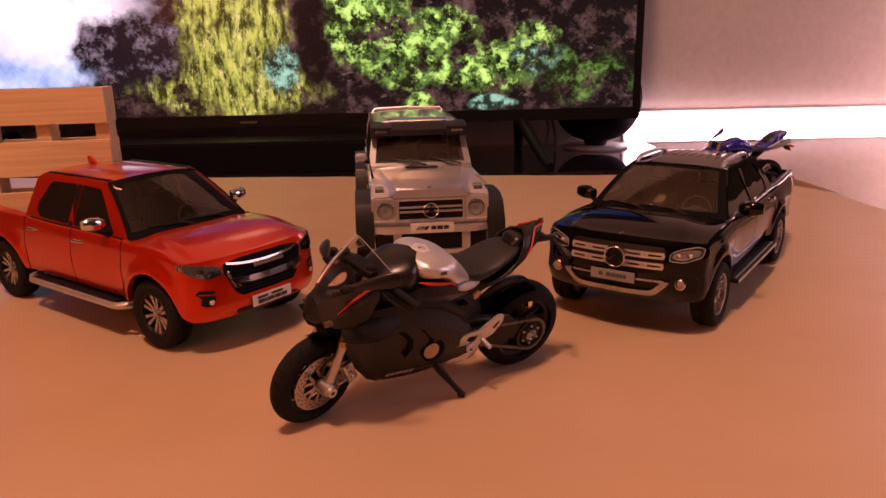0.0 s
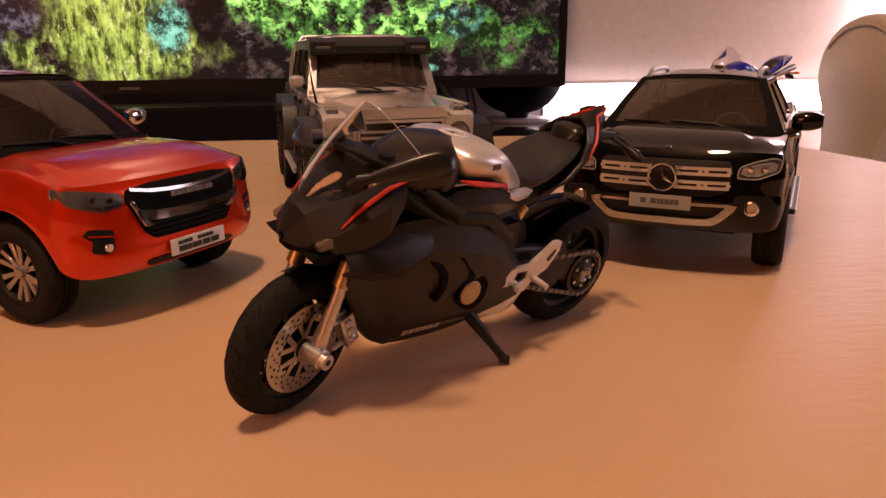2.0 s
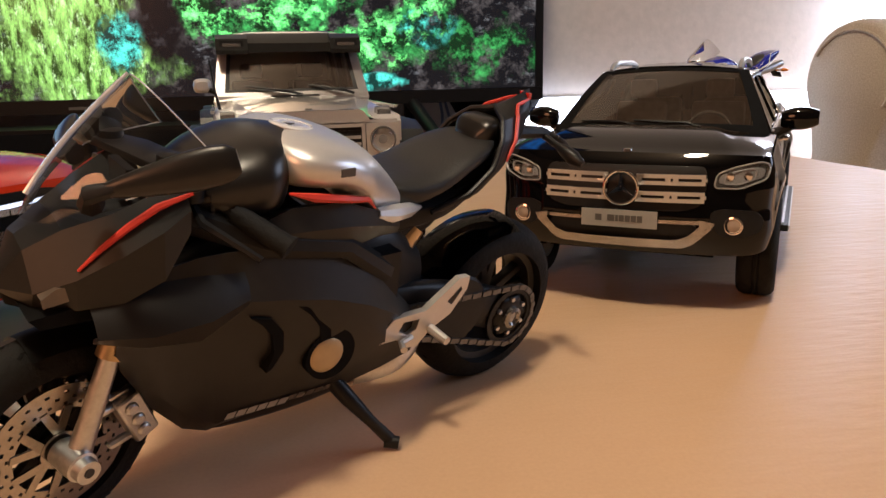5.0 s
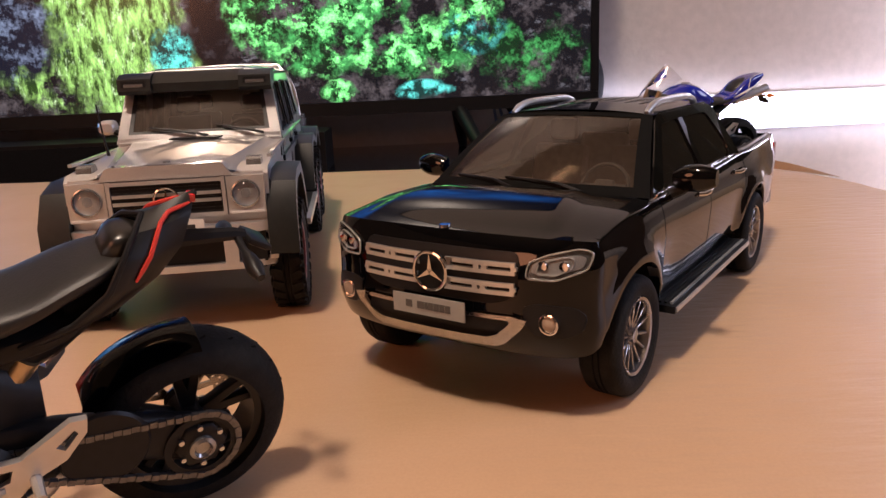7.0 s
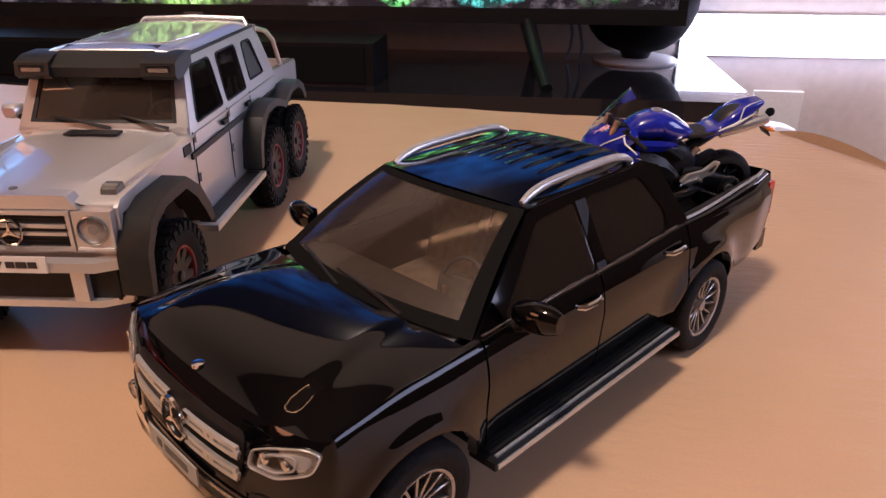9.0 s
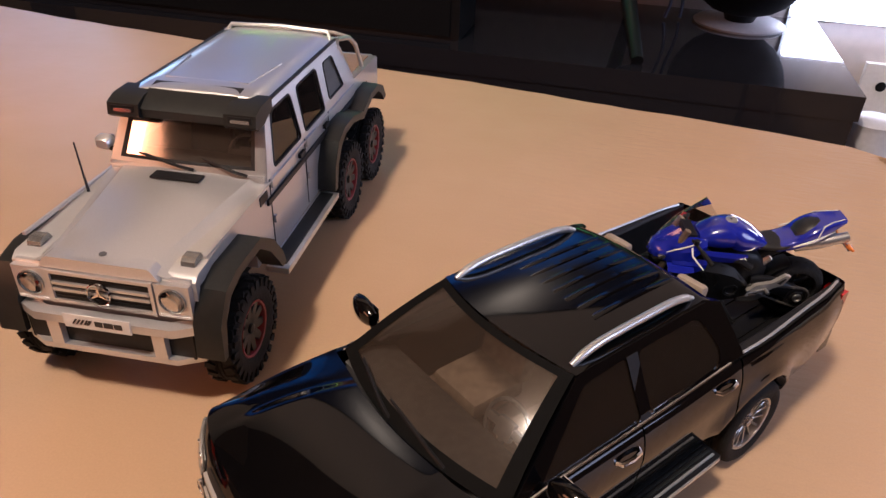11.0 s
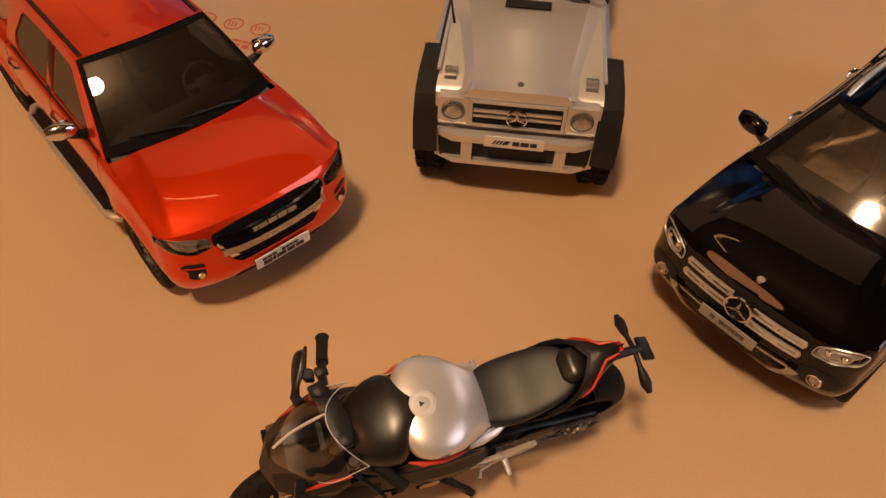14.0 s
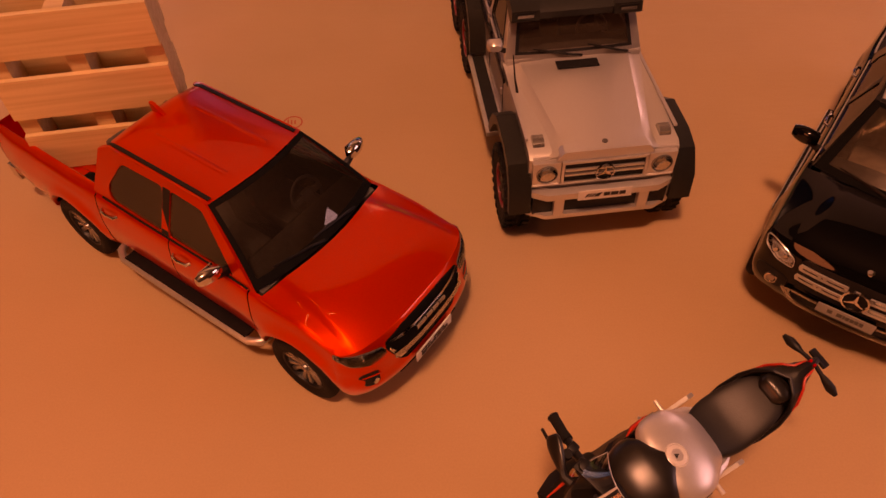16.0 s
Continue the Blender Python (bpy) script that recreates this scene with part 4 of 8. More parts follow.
                rows.append([V3(x, sgn * yo, s.belt(x) + 0.018), V3(x, sgn * (yo - 0.03), s.belt(x) + 0.030), V3(x, sgn * (bw + 0.015), s.belt(x) + 0.030), V3(x, sgn * bw, s.belt(x) + 0.01), V3(x, sgn * (bw - 0.005), 0.81)])
            add_grid(bm, rows)
            part("bed_rail", bm, s.rail_mat, car, smooth=30)
        part("bed_front_wall", box(xb - 0.02, xb + 0.02, -bw - 0.06, bw + 0.06, 0.8, s.belt(xb) + 0.03), P, car, bevel=0.01)
        # cab
        zr = s.roof_z
        for sgn in (-1, 1):
            pl = s.cab_place(sgn)
            outer = [(s.ws_base, s.belt(s.ws_base) + 0.012), (s.ws_top, zr - 0.02), (s.ws_top - 0.12, zr + 0.012), (s.roof_r, zr + 0.012), (s.back_top, zr - 0.05), (s.back_base, s.belt(s.back_base) + 0.012)]
            mid = [(x, s.belt(x) + 0.012) for x in np.linspace(s.back_base, s.ws_base, 8)[1:-1]]
            outer = outer + mid
            f = rounded(s.win_f, 0.05)
            r = rounded(s.win_r, 0.07)
            window_wall(outer, [f, r], pl, 0.05, "cab_side", P, car)
            for poly, nm in ((f, "front_window"), (r, "rear_window")):
                pane(poly, pl, -0.012, M["window"], nm, car, "dark tinted side window")
            # black pillar between the doors and seals
            bp = [(s.win_f[-1][0] - 0.002, s.win_f[-1][1]), (s.win_f[-2][0] - 0.002, s.win_f[-2][1]), (s.win_r[1][0] + 0.002, s.win_r[1][1]), (s.win_r[0][0] + 0.002, s.win_r[0][1])]
            pane(bp, pl, 0.004, M["trim"], "pillar_trim", car, thick=0.01)
        # windscreen
        def ws(u, t):
            b = V3(s.ws_base + s.ws_bow * (1 - u * u), u * (s.side(s.ws_base, s.belt(s.ws_base)) - 0.055), s.belt(s.ws_base) + 0.012 + 0.03 * (1 - u * u))
            e = V3(s.ws_top + s.ws_bow * 0.7 * (1 - u * u), u * (s.roof_y - 0.005), zr - 0.005 + 0.035 * (1 - u * u))
            p = b.lerp(e, t)
            nrm = V3(0.6, 0, 0.8)
            return p + nrm * (0.03 * math.sin(math.pi * t))
        bm = bmesh.new()
        add_grid(bm, [[ws(u, t) for u in np.linspace(-s.glass_u, s.glass_u, 19)] for t in np.linspace(0.10, 0.94, 11)])
        g_ = part("windscreen", bm, s.ws_mat, car, "curved clear windscreen")
        bm = bmesh.new()
        edge = [ws(u, 0.10) for u in np.linspace(-s.glass_u, s.glass_u, 19)] + [ws(s.glass_u, t) for t in np.linspace(0.10, 0.94, 9)[1:]] + [ws(u, 0.94) for u in np.linspace(s.glass_u, -s.glass_u, 19)[1:]] + [ws(-s.glass_u, t) for t in np.linspace(0.94, 0.10, 9)[1:-1]]
        outer = [ws(u, 0.0) for u in np.linspace(-1, 1, 19)] + [ws(1, t) for t in np.linspace(0, 1.0, 9)[1:]] + [ws(u, 1.0) for u in np.linspace(1, -1, 19)[1:]] + [ws(-1, t) for t in np.linspace(1.0, 0, 9)[1:-1]]
        add_grid(bm, [[p + V3(0.004, 0, 0.004) for p in outer], [p + V3(0.004, 0, 0.004) for p in edge]], close_v=True)
        part("windscreen_surround", bm, M["dark"], car, "black windscreen border")
        s.ws = ws
        # roof
        def roof(u, t):
            x0 = s.ws_top + s.ws_bow * 0.7 * (1 - u * u)
            x1 = s.back_top + 0.05
            x = x0 + (x1 - x0) * t
            w = s.roof_y + 0.004
            cr = 0.035 + 0.035 * math.sin(math.pi * (0.15 + 0.75 * t))
            z = zr - 0.003 + cr * (1 - abs(u) ** 2.5) - 0.05 * max(0, (t - 0.9) / 0.1) ** 2
            return V3(x, u * w, z)
        s.roof = roof
        bm = bmesh.new()
        add_grid(bm, [[roof(u, t) for u in np.linspace(-1, 1, 25)] for t in np.linspace(0, 1, 25)])
        part("roof", bm, P, car, smooth=50)
        # back wall of the cab with its window
        bm = bmesh.new()
        add_grid(bm, [[V3(s.back_top + 0.05 + (s.back_base - s.back_top - 0.05) * t, u * (s.roof_y + (s.side(s.back_base, s.belt(s.back_base)) - 0.05 - s.roof_y) * t), roof(u, 1).z + (s.belt(s.back_base) - roof(u, 1).z) * t) for u in np.linspace(-1, 1, 9)] for t in np.linspace(0, 1, 6)])
        part("back_wall", bm, P, car)
        bm = bmesh.new()
        add_grid(bm, [[V3(s.back_top + 0.045 + (s.back_base - s.back_top - 0.05) * t - 0.012, u * 0.62, zr + (s.belt(s.back_base) - zr) * t) for u in np.linspace(-1, 1, 5)] for t in np.linspace(0.16, 0.72, 4)])
        part("back_window", bm, M["window"], car)
        # interior
        part("cab_floor", box(s.back_base + 0.05, s.ws_base + 0.1, -0.72, 0.72, 0.62, 0.66), s.in_mat, car)
        part("dashboard", prism([(s.ws_base - 0.30, 0.7), (s.ws_base + 0.06, 0.7), (s.ws_base + 0.06, s.belt(s.ws_base) - 0.01), (s.ws_base - 0.16, s.belt(s.ws_base) + 0.035), (s.ws_base - 0.36, s.belt(s.ws_base) - 0.05)], -0.78, 0.78, "Y"), s.dash_mat, car, bevel=0.03)
        steering(car, s.ws_base - 0.46, 0.36, s.belt(s.ws_base) - 0.02, s.dash_mat)
        for y in (-0.36, 0.36):
            seat(car, s.door_m + 0.30, y, 0.68, s.in_mat)
        for y in (-0.36, 0.36):
            seat(car, s.door_r + 0.42, y, 0.68, s.in_mat)
        # mirrors
        for sgn in (-1, 1):
            y0 = s.side(s.mirror_x, s.belt(s.mirror_x)) - 0.03
            zc = s.belt(s.mirror_x) + 0.09 + s.mirror_lift
            bm = bmesh.new()
            rings = []
            for t in np.linspace(0, 1, 9):
                k = math.sin(math.pi * (0.12 + 0.76 * t)) ** 0.5
                cy = y0 + 0.05 + 0.23 * s.mirror_size * t
                rings.append([V3(s.mirror_x + 0.02 + 0.062 * s.mirror_size * k * math.cos(a) * (1.15 if math.cos(a) > 0 else 0.6) - 0.03 * t, sgn * cy, zc + 0.01 * t + 0.078 * s.mirror_size * k * math.copysign(abs(math.sin(a)) ** 0.7, math.sin(a))) for a in np.linspace(0, 2 * math.pi, 17)[:-1]])
            add_loft(bm, rings)
            mir = part("mirror", bm, s.mirror_mat, car, "door mirror on a black stalk")
            part("stalk", tube([(s.mirror_x - 0.01, sgn * (y0 - 0.02), zc - 0.13), (s.mirror_x, sgn * (y0 + 0.08), zc - 0.09), (s.mirror_x, sgn * (y0 + 0.15), zc - 0.05)], [0.05, 0.035, 0.03], 8), M["trim"], mir)
            part("mirror_glass", box(s.mirror_x - 0.032, s.mirror_x - 0.026, *sorted((sgn * (y0 + 0.07), sgn * (y0 + 0.23))), zc - 0.055, zc + 0.065), M["chrome"], mir)
        # wipers
        for y0, y1 in s.wipers:
            a = ws(y0, 0.02)
            b = ws(y1, 0.12)
            wiper(car, a, b, (0.5, 0, 0.8))
        # wheels
        for ax in (s.axf, s.axr):
            for sgn in (-1, 1):
                wheel(car, ax, sgn * s.track, s.wr, s.wr, s.tyre_w, s.rim_r, s.spokes, sgn, s.rim_mat, s.rim_style, s.ring_mat)

# ---------------------------------------------------------------- black pickup model
SC = 0.965 / 18
black_pickup = thing("black_pickup_model", pose(0.1774, 0.5202, 0, 0, 0, math.degrees(math.atan2(-0.796, -0.605))),
                     "glossy black double-cab pickup scale model with chrome trim", "model car", "model pickups")
X = Pickup(
    axf=1.545, axr=-1.56, wr=0.385, arch=0.462, tyre_w=0.265, rim_r=0.255, spokes=14, rim_style="multi", rim_mat=M["rim_grey"], track=0.875,
    plan=[(-2.86, 0.905), (-2.4, 0.955), (-1.5, 0.985), (-1.0, 0.962), (0.6, 0.962), (1.4, 0.985), (2.05, 0.965)],
    section=[(0.30, 0.90), (0.46, 0.94), (0.58, 0.972), (0.72, 0.985), (0.90, 1.0), (1.00, 0.992), (1.08, 0.972), (1.14, 0.948), (1.3, 0.92)], flare=0.036,
    sill=0.46, sill_front=0.50, nose_low=0.42,
    beltline=[(-2.9, 1.17), (-1.4, 1.16), (-0.4, 1.14), (0.9, 1.140), (1.5, 1.135), (2.1, 1.085)],
    hood_z=1.115, hood_bulge=0.075, hood_ridge=0.040, ridge_u=0.50, cowl_x=1.08, cowl_bow=0.16,
    nose_len=[(0.40, 0.205), (0.48, 0.275), (0.58, 0.315), (0.68, 0.315), (0.92, 0.285), (1.0, 0.262), (1.06, 0.232), (1.12, 0.18)], nose_n=2.5, nose_m=2.15,
    tail=-2.84, door_f=1.02, door_m=-0.10, door_r=-1.20,
    roof_z=1.640, roof_y=0.635, ws_base=1.05, ws_top=0.34, ws_bow=0.17, roof_r=-0.95, back_top=-1.12, back_base=-1.27,
    win_f=[(0.80, 1.170), (0.30, 1.565), (-0.10, 1.580), (-0.12, 1.170)], win_r=[(-0.22, 1.170), (-0.21, 1.580), (-0.86, 1.570), (-1.02, 1.30), (-0.98, 1.19)],
    mirror_x=0.74, wipers=((0.5, -0.2), (-0.1, -0.75)),
    paint=M["black_paint"], handle_mat=M["chrome"], strip_mat=M["chrome"], mirror_mat=M["black_paint"], bed_mat=M["trim"], rail_mat=M["trim"], rear_mat=M["black_paint"],
    ws_mat=M["windshield"], in_mat=M["beige"], dash_mat=M["grey_in"])
X.mirror_lift, X.mirror_size, X.glass_u = 0.02, 1.2, 0.88
X.build(black_pickup)


def black_pickup_front(s, car):
    # grille opening with two chrome bars on each side of the badge
    op = rounded([(-0.56, 0.935), (-0.53, 0.775), (-0.40, 0.735), (0.40, 0.735), (0.53, 0.775), (0.56, 0.935), (0.54, 1.035), (-0.54, 1.035)], 0.05)
    grille = part("grille", s.poly_patch(op, 0.006, 0.03), M["trim"], car, "black grille with bright double bars")
    for sgn in (-1, 1):
        for z in (0.945, 0.83):
            bm = bmesh.new()
            for y0, y1, h in ((0.10, 0.545, 0.036),):
                ys = np.linspace(y0, y1, 9)
                add_grid(bm, [[V3(s.nose_x(y, z) + 0.016, sgn * y, z + dz * h + 0.008 * y) for y in ys] for dz in (-1, -0.3)])
                add_grid(bm, [[V3(s.nose_x(y, z) + 0.016, sgn * y, z + dz * h + 0.008 * y) for y in ys] for dz in (0.3, 1)])
                for yy in (0.10, 0.29, 0.34, 0.52):
                    add_grid(bm, [[V3(s.nose_x(y, z) + 0.016, sgn * y, z + dz * h + 0.008 * y) for y in (yy, yy + 0.035)] for dz in (-0.3, 0.3)])
            bmesh.ops.remove_doubles(bm, verts=bm.verts, dist=1e-5)
            bmesh.ops.solidify(bm, geom=bm.faces[:], thickness=-0.02)
            part("grille_bar", bm, M["satin_silver"], grille, "bright slotted grille bar", bevel=0.003, segs=1)
    star_badge(grille, Matrix.Translation((s.nose_x(0, 0.885) + 0.03, 0, 0.885)), 0.125)
    # lamps
    for sgn in (-1, 1):
        poly = rounded([(0.600, 0.900), (0.612, 0.990), (0.72, 1.035), (0.870, 1.068), (0.932, 1.045), (0.915, 0.955), (0.76, 0.895)], 0.03)
        lampo = part("headlight", s.poly_patch(poly, 0.004, 0.02, sgn), M["lamp_grey"], car, "clear headlight with bright reflectors")
        for a, c in ((1.0, 0.0), (0.58, 0.42)):
            ring = [V3(s.nose_x(y * a + 0.74 * c, z * a + 0.965 * c) + 0.016, sgn * (y * a + 0.74 * c), z * a + 0.965 * c) for y, z in poly]
            part("lamp_outline", tube(ring + ring[:2], 0.0055, 6), M["lamp_pale"], lampo, "bright outline of the lamp")
        g = part("lens", s.poly_patch(poly, 0.022, 0.006, sgn), M["lamp_glass"], lampo)
        g.visible_shadow = False
        inner = [(p[0] * 0.84 + 0.12, p[1] * 0.62 + 0.3720) for p in poly]
        part("reflector", s.poly_patch(inner, 0.010, 0.008, sgn), M["lamp_pale"], lampo)
        for yy in (0.69, 0.80):
            part("bulb", lathe([(0.0, 0.0), (0.0, 0.030), (0.012, 0.027), (0.016, 0.0)], "X", 14, at=(s.nose_x(yy, 0.97) + 0.010, sgn * yy, 0.974)), M["chrome"], lampo)
        well = rounded([(0.585, 0.735), (0.66, 0.760), (0.86, 0.745), (0.915, 0.690), (0.90, 0.600), (0.80, 0.560), (0.66, 0.575), (0.60, 0.640)], 0.03)
        part("fog_well", s.poly_patch(well, 0.008, 0.02, sgn), M["trim"], car, "matt black bumper recess")
        fog = part("fog_lamp", lathe([(-0.02, 0.0), (-0.02, 0.062), (0.012, 0.062), (0.016, 0.052), (0.004, 0.05), (0.0, 0.0)], "X", 24, at=(s.nose_x(0.735, 0.65) + 0.012, sgn * 0.735, 0.65)), M["chrome"], car, "round chrome-ringed fog lamp")
        part("fog_lens", lathe([(0.002, 0.0), (0.002, 0.05), (0.012, 0.04), (0.016, 0.0)], "X", 20, at=(s.nose_x(0.735, 0.65) + 0.008, sgn * 0.735, 0.65)), M["beige"], fog)
    # lower intake and chrome skid bow
    op = rounded([(-0.52, 0.575), (-0.42, 0.520), (0.42, 0.520), (0.52, 0.575), (0.50, 0.650), (-0.50, 0.650)], 0.03)
    part("lower_intake", s.poly_patch(op, 0.010, 0.02), M["trim"], car)
    bm = bmesh.new()
    path = [(0.625, 0.668), (0.600, 0.620), (0.485, 0.508), (0.42, 0.480), (0.2, 0.472), (0, 0.472)]
    path = path + [(-y, z) for y, z in path[-2::-1]]
    top = [(0.52, 0.690), (0.530, 0.645), (0.455, 0.572), (0.385, 0.545), (0.2, 0.540), (0, 0.540)]
    top = top + [(-y, z) for y, z in top[-2::-1]]
    add_grid(bm, [[V3(s.nose_x(y, z) + 0.035, y, z) for y, z in path], [V3(s.nose_x(y, z) + 0.046, y, z) for y, z in top]])
    bmesh.ops.solidify(bm, geom=bm.faces[:], thickness=-0.04)
    part("skid_bow", bm, M["chrome"], car, "polished chrome bow under the front bumper", bevel=0.006)
    bm = bmesh.new()
    ys = np.linspace(-0.56, 0.56, 13)
    add_grid(bm, [[V3(s.nose_x(y, z) + 0.022, y, z) for y in ys] for z in (0.653, 0.678)])
    bmesh.ops.solidify(bm, geom=bm.faces[:], thickness=-0.02)
    part("bow_top", bm, M["chrome"], car)
    # number plate with plain bars for its wording
    px = s.nose_x(0, 0.69) + 0.05
    plate = part("number_plate", box(px - 0.01, px, -0.26, 0.26, 0.615, 0.735), M["plate_grey"], car, "grey plate with dark lettering bars", bevel=0.003)
    bars(plate, "lettering", px + 0.0005, -0.165, 0.165, 0.655, 0.70, [(2, 1), (1.3, 0), (2.2, 1), (0.9, 1), (1.6, 1), (1.6, 1), (1.6, 1), (1.6, 1)], M["ink_grey"])
    # bonnet badge and crease
    p = s.hood(0.0, 0.965)
    part("bonnet_badge", lathe([(-0.01, 0.0), (-0.01, 0.035), (0.012, 0.033), (0.016, 0.0)], "Z", 20, at=(p.x, 0, p.z)), M["chrome"], car)
    # roof rails and ribs
    for sgn in (-1, 1):
        pts = []
        for t in np.linspace(0.0, 1, 15):
            q = s.roof(sgn * 0.885, 0.045 + 0.84 * t)
            lift = 0.070 * (1 - abs(2 * t - 1) ** 5)
            pts.append((q.x, q.y, q.z - 0.004 + lift))
        bm = bmesh.new()
        add_tube(bm, pts, [0.020] + [0.029] * 13 + [0.020], 10)
        part("roof_rail", bm, M["satin_silver"], car, "silver roof rail")
    for i in range(7):
        u = -0.54 + i * 0.18
        bm = bmesh.new()
        a = [s.roof(u, t) for t in np.linspace(0.36, 0.92, 9)]
        add_grid(bm, [[p + V3(0, -0.026, 0.0) for p in a], [p + V3(0, -0.014, 0.011 * math.sin(math.pi * k / 8) ** 0.4) for k, p in enumerate(a)], [p + V3(0, 0.014, 0.011 * math.sin(math.pi * k / 8) ** 0.4) for k, p in enumerate(a)], [p + V3(0, 0.026, 0.0) for p in a]])
        part("roof_rib", bm, M["black_paint"], car)
    # running boards
    for sgn in (-1, 1):
        b = part("running_board", box(-1.02, 1.05, *sorted((sgn * 0.86, sgn * 1.06)), 0.385, 0.435), M["trim"], car, "ribbed black running board with bright edge", bevel=0.015)
        for k in range(4):
            y = 0.895 + k * 0.038
            part("tread_strip", box(-0.98, 1.0, *sorted((sgn * y, sgn * (y + 0.018))), 0.4352, 0.447), M["satin_silver"] if k == 3 else M["flare"], b, bevel=0.003, segs=1)
        part("edge_strip", box(-1.0, 1.03, *sorted((sgn * 1.0605, sgn * 1.07)), 0.395, 0.428), M["satin_silver"], b)
    # styling bar trim along the bed rails
    for sgn in (-1, 1):
        path = [V3(x, sgn * (s.side(x, s.belt(x)) - 0.05), s.belt(x) + 0.035) for x in np.linspace(s.tail + 0.1, s.door_r - 0.06, 9)]
        part("bed_trim", tube(path, 0.012, 6), M["satin_silver"], car)


black_pickup_front(X, black_pickup)

# ---------------------------------------------------------------- orange-red pickup model
SC = 1.0 / 18
red_pickup = thing("red_pickup_model", pose(-0.2155, 0.5046, 0, 0, 0, math.degrees(math.atan2(-0.599, 0.801))),
                   "orange-red metallic double-cab pickup scale model with chrome grille", "model car", "model pickups")
D = Pickup(
    axf=1.60, axr=-1.60, wr=0.385, arch=0.46, tyre_w=0.26, rim_r=0.245, spokes=6, rim_style="road", rim_mat=M["rim_grey"], track=0.80,
    plan=[(-2.9, 0.86), (-2.4, 0.90), (-1.5, 0.915), (-1.0, 0.90), (0.6, 0.90), (1.4, 0.92), (2.1, 0.905)],
    section=[(0.30, 0.91), (0.46, 0.955), (0.60, 0.985), (0.80, 1.0), (0.93, 0.985), (1.04, 0.97), (1.12, 0.945), (1.3, 0.92)], flare=0.035,
    sill=0.46, sill_front=0.46, nose_low=0.38,
    beltline=[(-2.9, 1.16), (-1.4, 1.14), (-0.4, 1.115), (0.9, 1.115), (1.6, 1.10), (2.1, 1.02)],
    hood_z=1.03, hood_bulge=0.050, hood_ridge=0.045, ridge_u=0.66, cowl_x=1.17, cowl_bow=0.15,
    nose_len=[(0.36, 0.27), (0.44, 0.34), (0.54, 0.365), (0.62, 0.34), (0.80, 0.325), (0.93, 0.31), (1.0, 0.275), (1.06, 0.22)], nose_n=2.9, nose_m=2.1,
    tail=-2.86, door_f=1.08, door_m=0.03, door_r=-1.05,
    roof_z=1.67, roof_y=0.60, ws_base=1.13, ws_top=0.50, ws_bow=0.15, roof_r=-0.85, back_top=-1.0, back_base=-1.10,
    win_f=[(0.88, 1.15), (0.44, 1.595), (0.03, 1.61), (0.01, 1.15)], win_r=[(-0.09, 1.15), (-0.07, 1.61), (-0.66, 1.595), (-0.86, 1.30), (-0.82, 1.17)],
    mirror_x=0.78, wipers=((0.55, -0.15), (-0.05, -0.72)),
    paint=M["red_paint"], handle_mat=M["chrome"], strip_mat=M["trim"], mirror_mat=M["chrome"], bed_mat=M["red_paint"], rail_mat=M["red_paint"], rear_mat=M["chrome"],
    ws_mat=M["window"], in_mat=M["grey_in"], dash_mat=M["grey_in"])
D.mirror_lift, D.ring_mat = 0.09, M["trim"]
D.build(red_pickup)


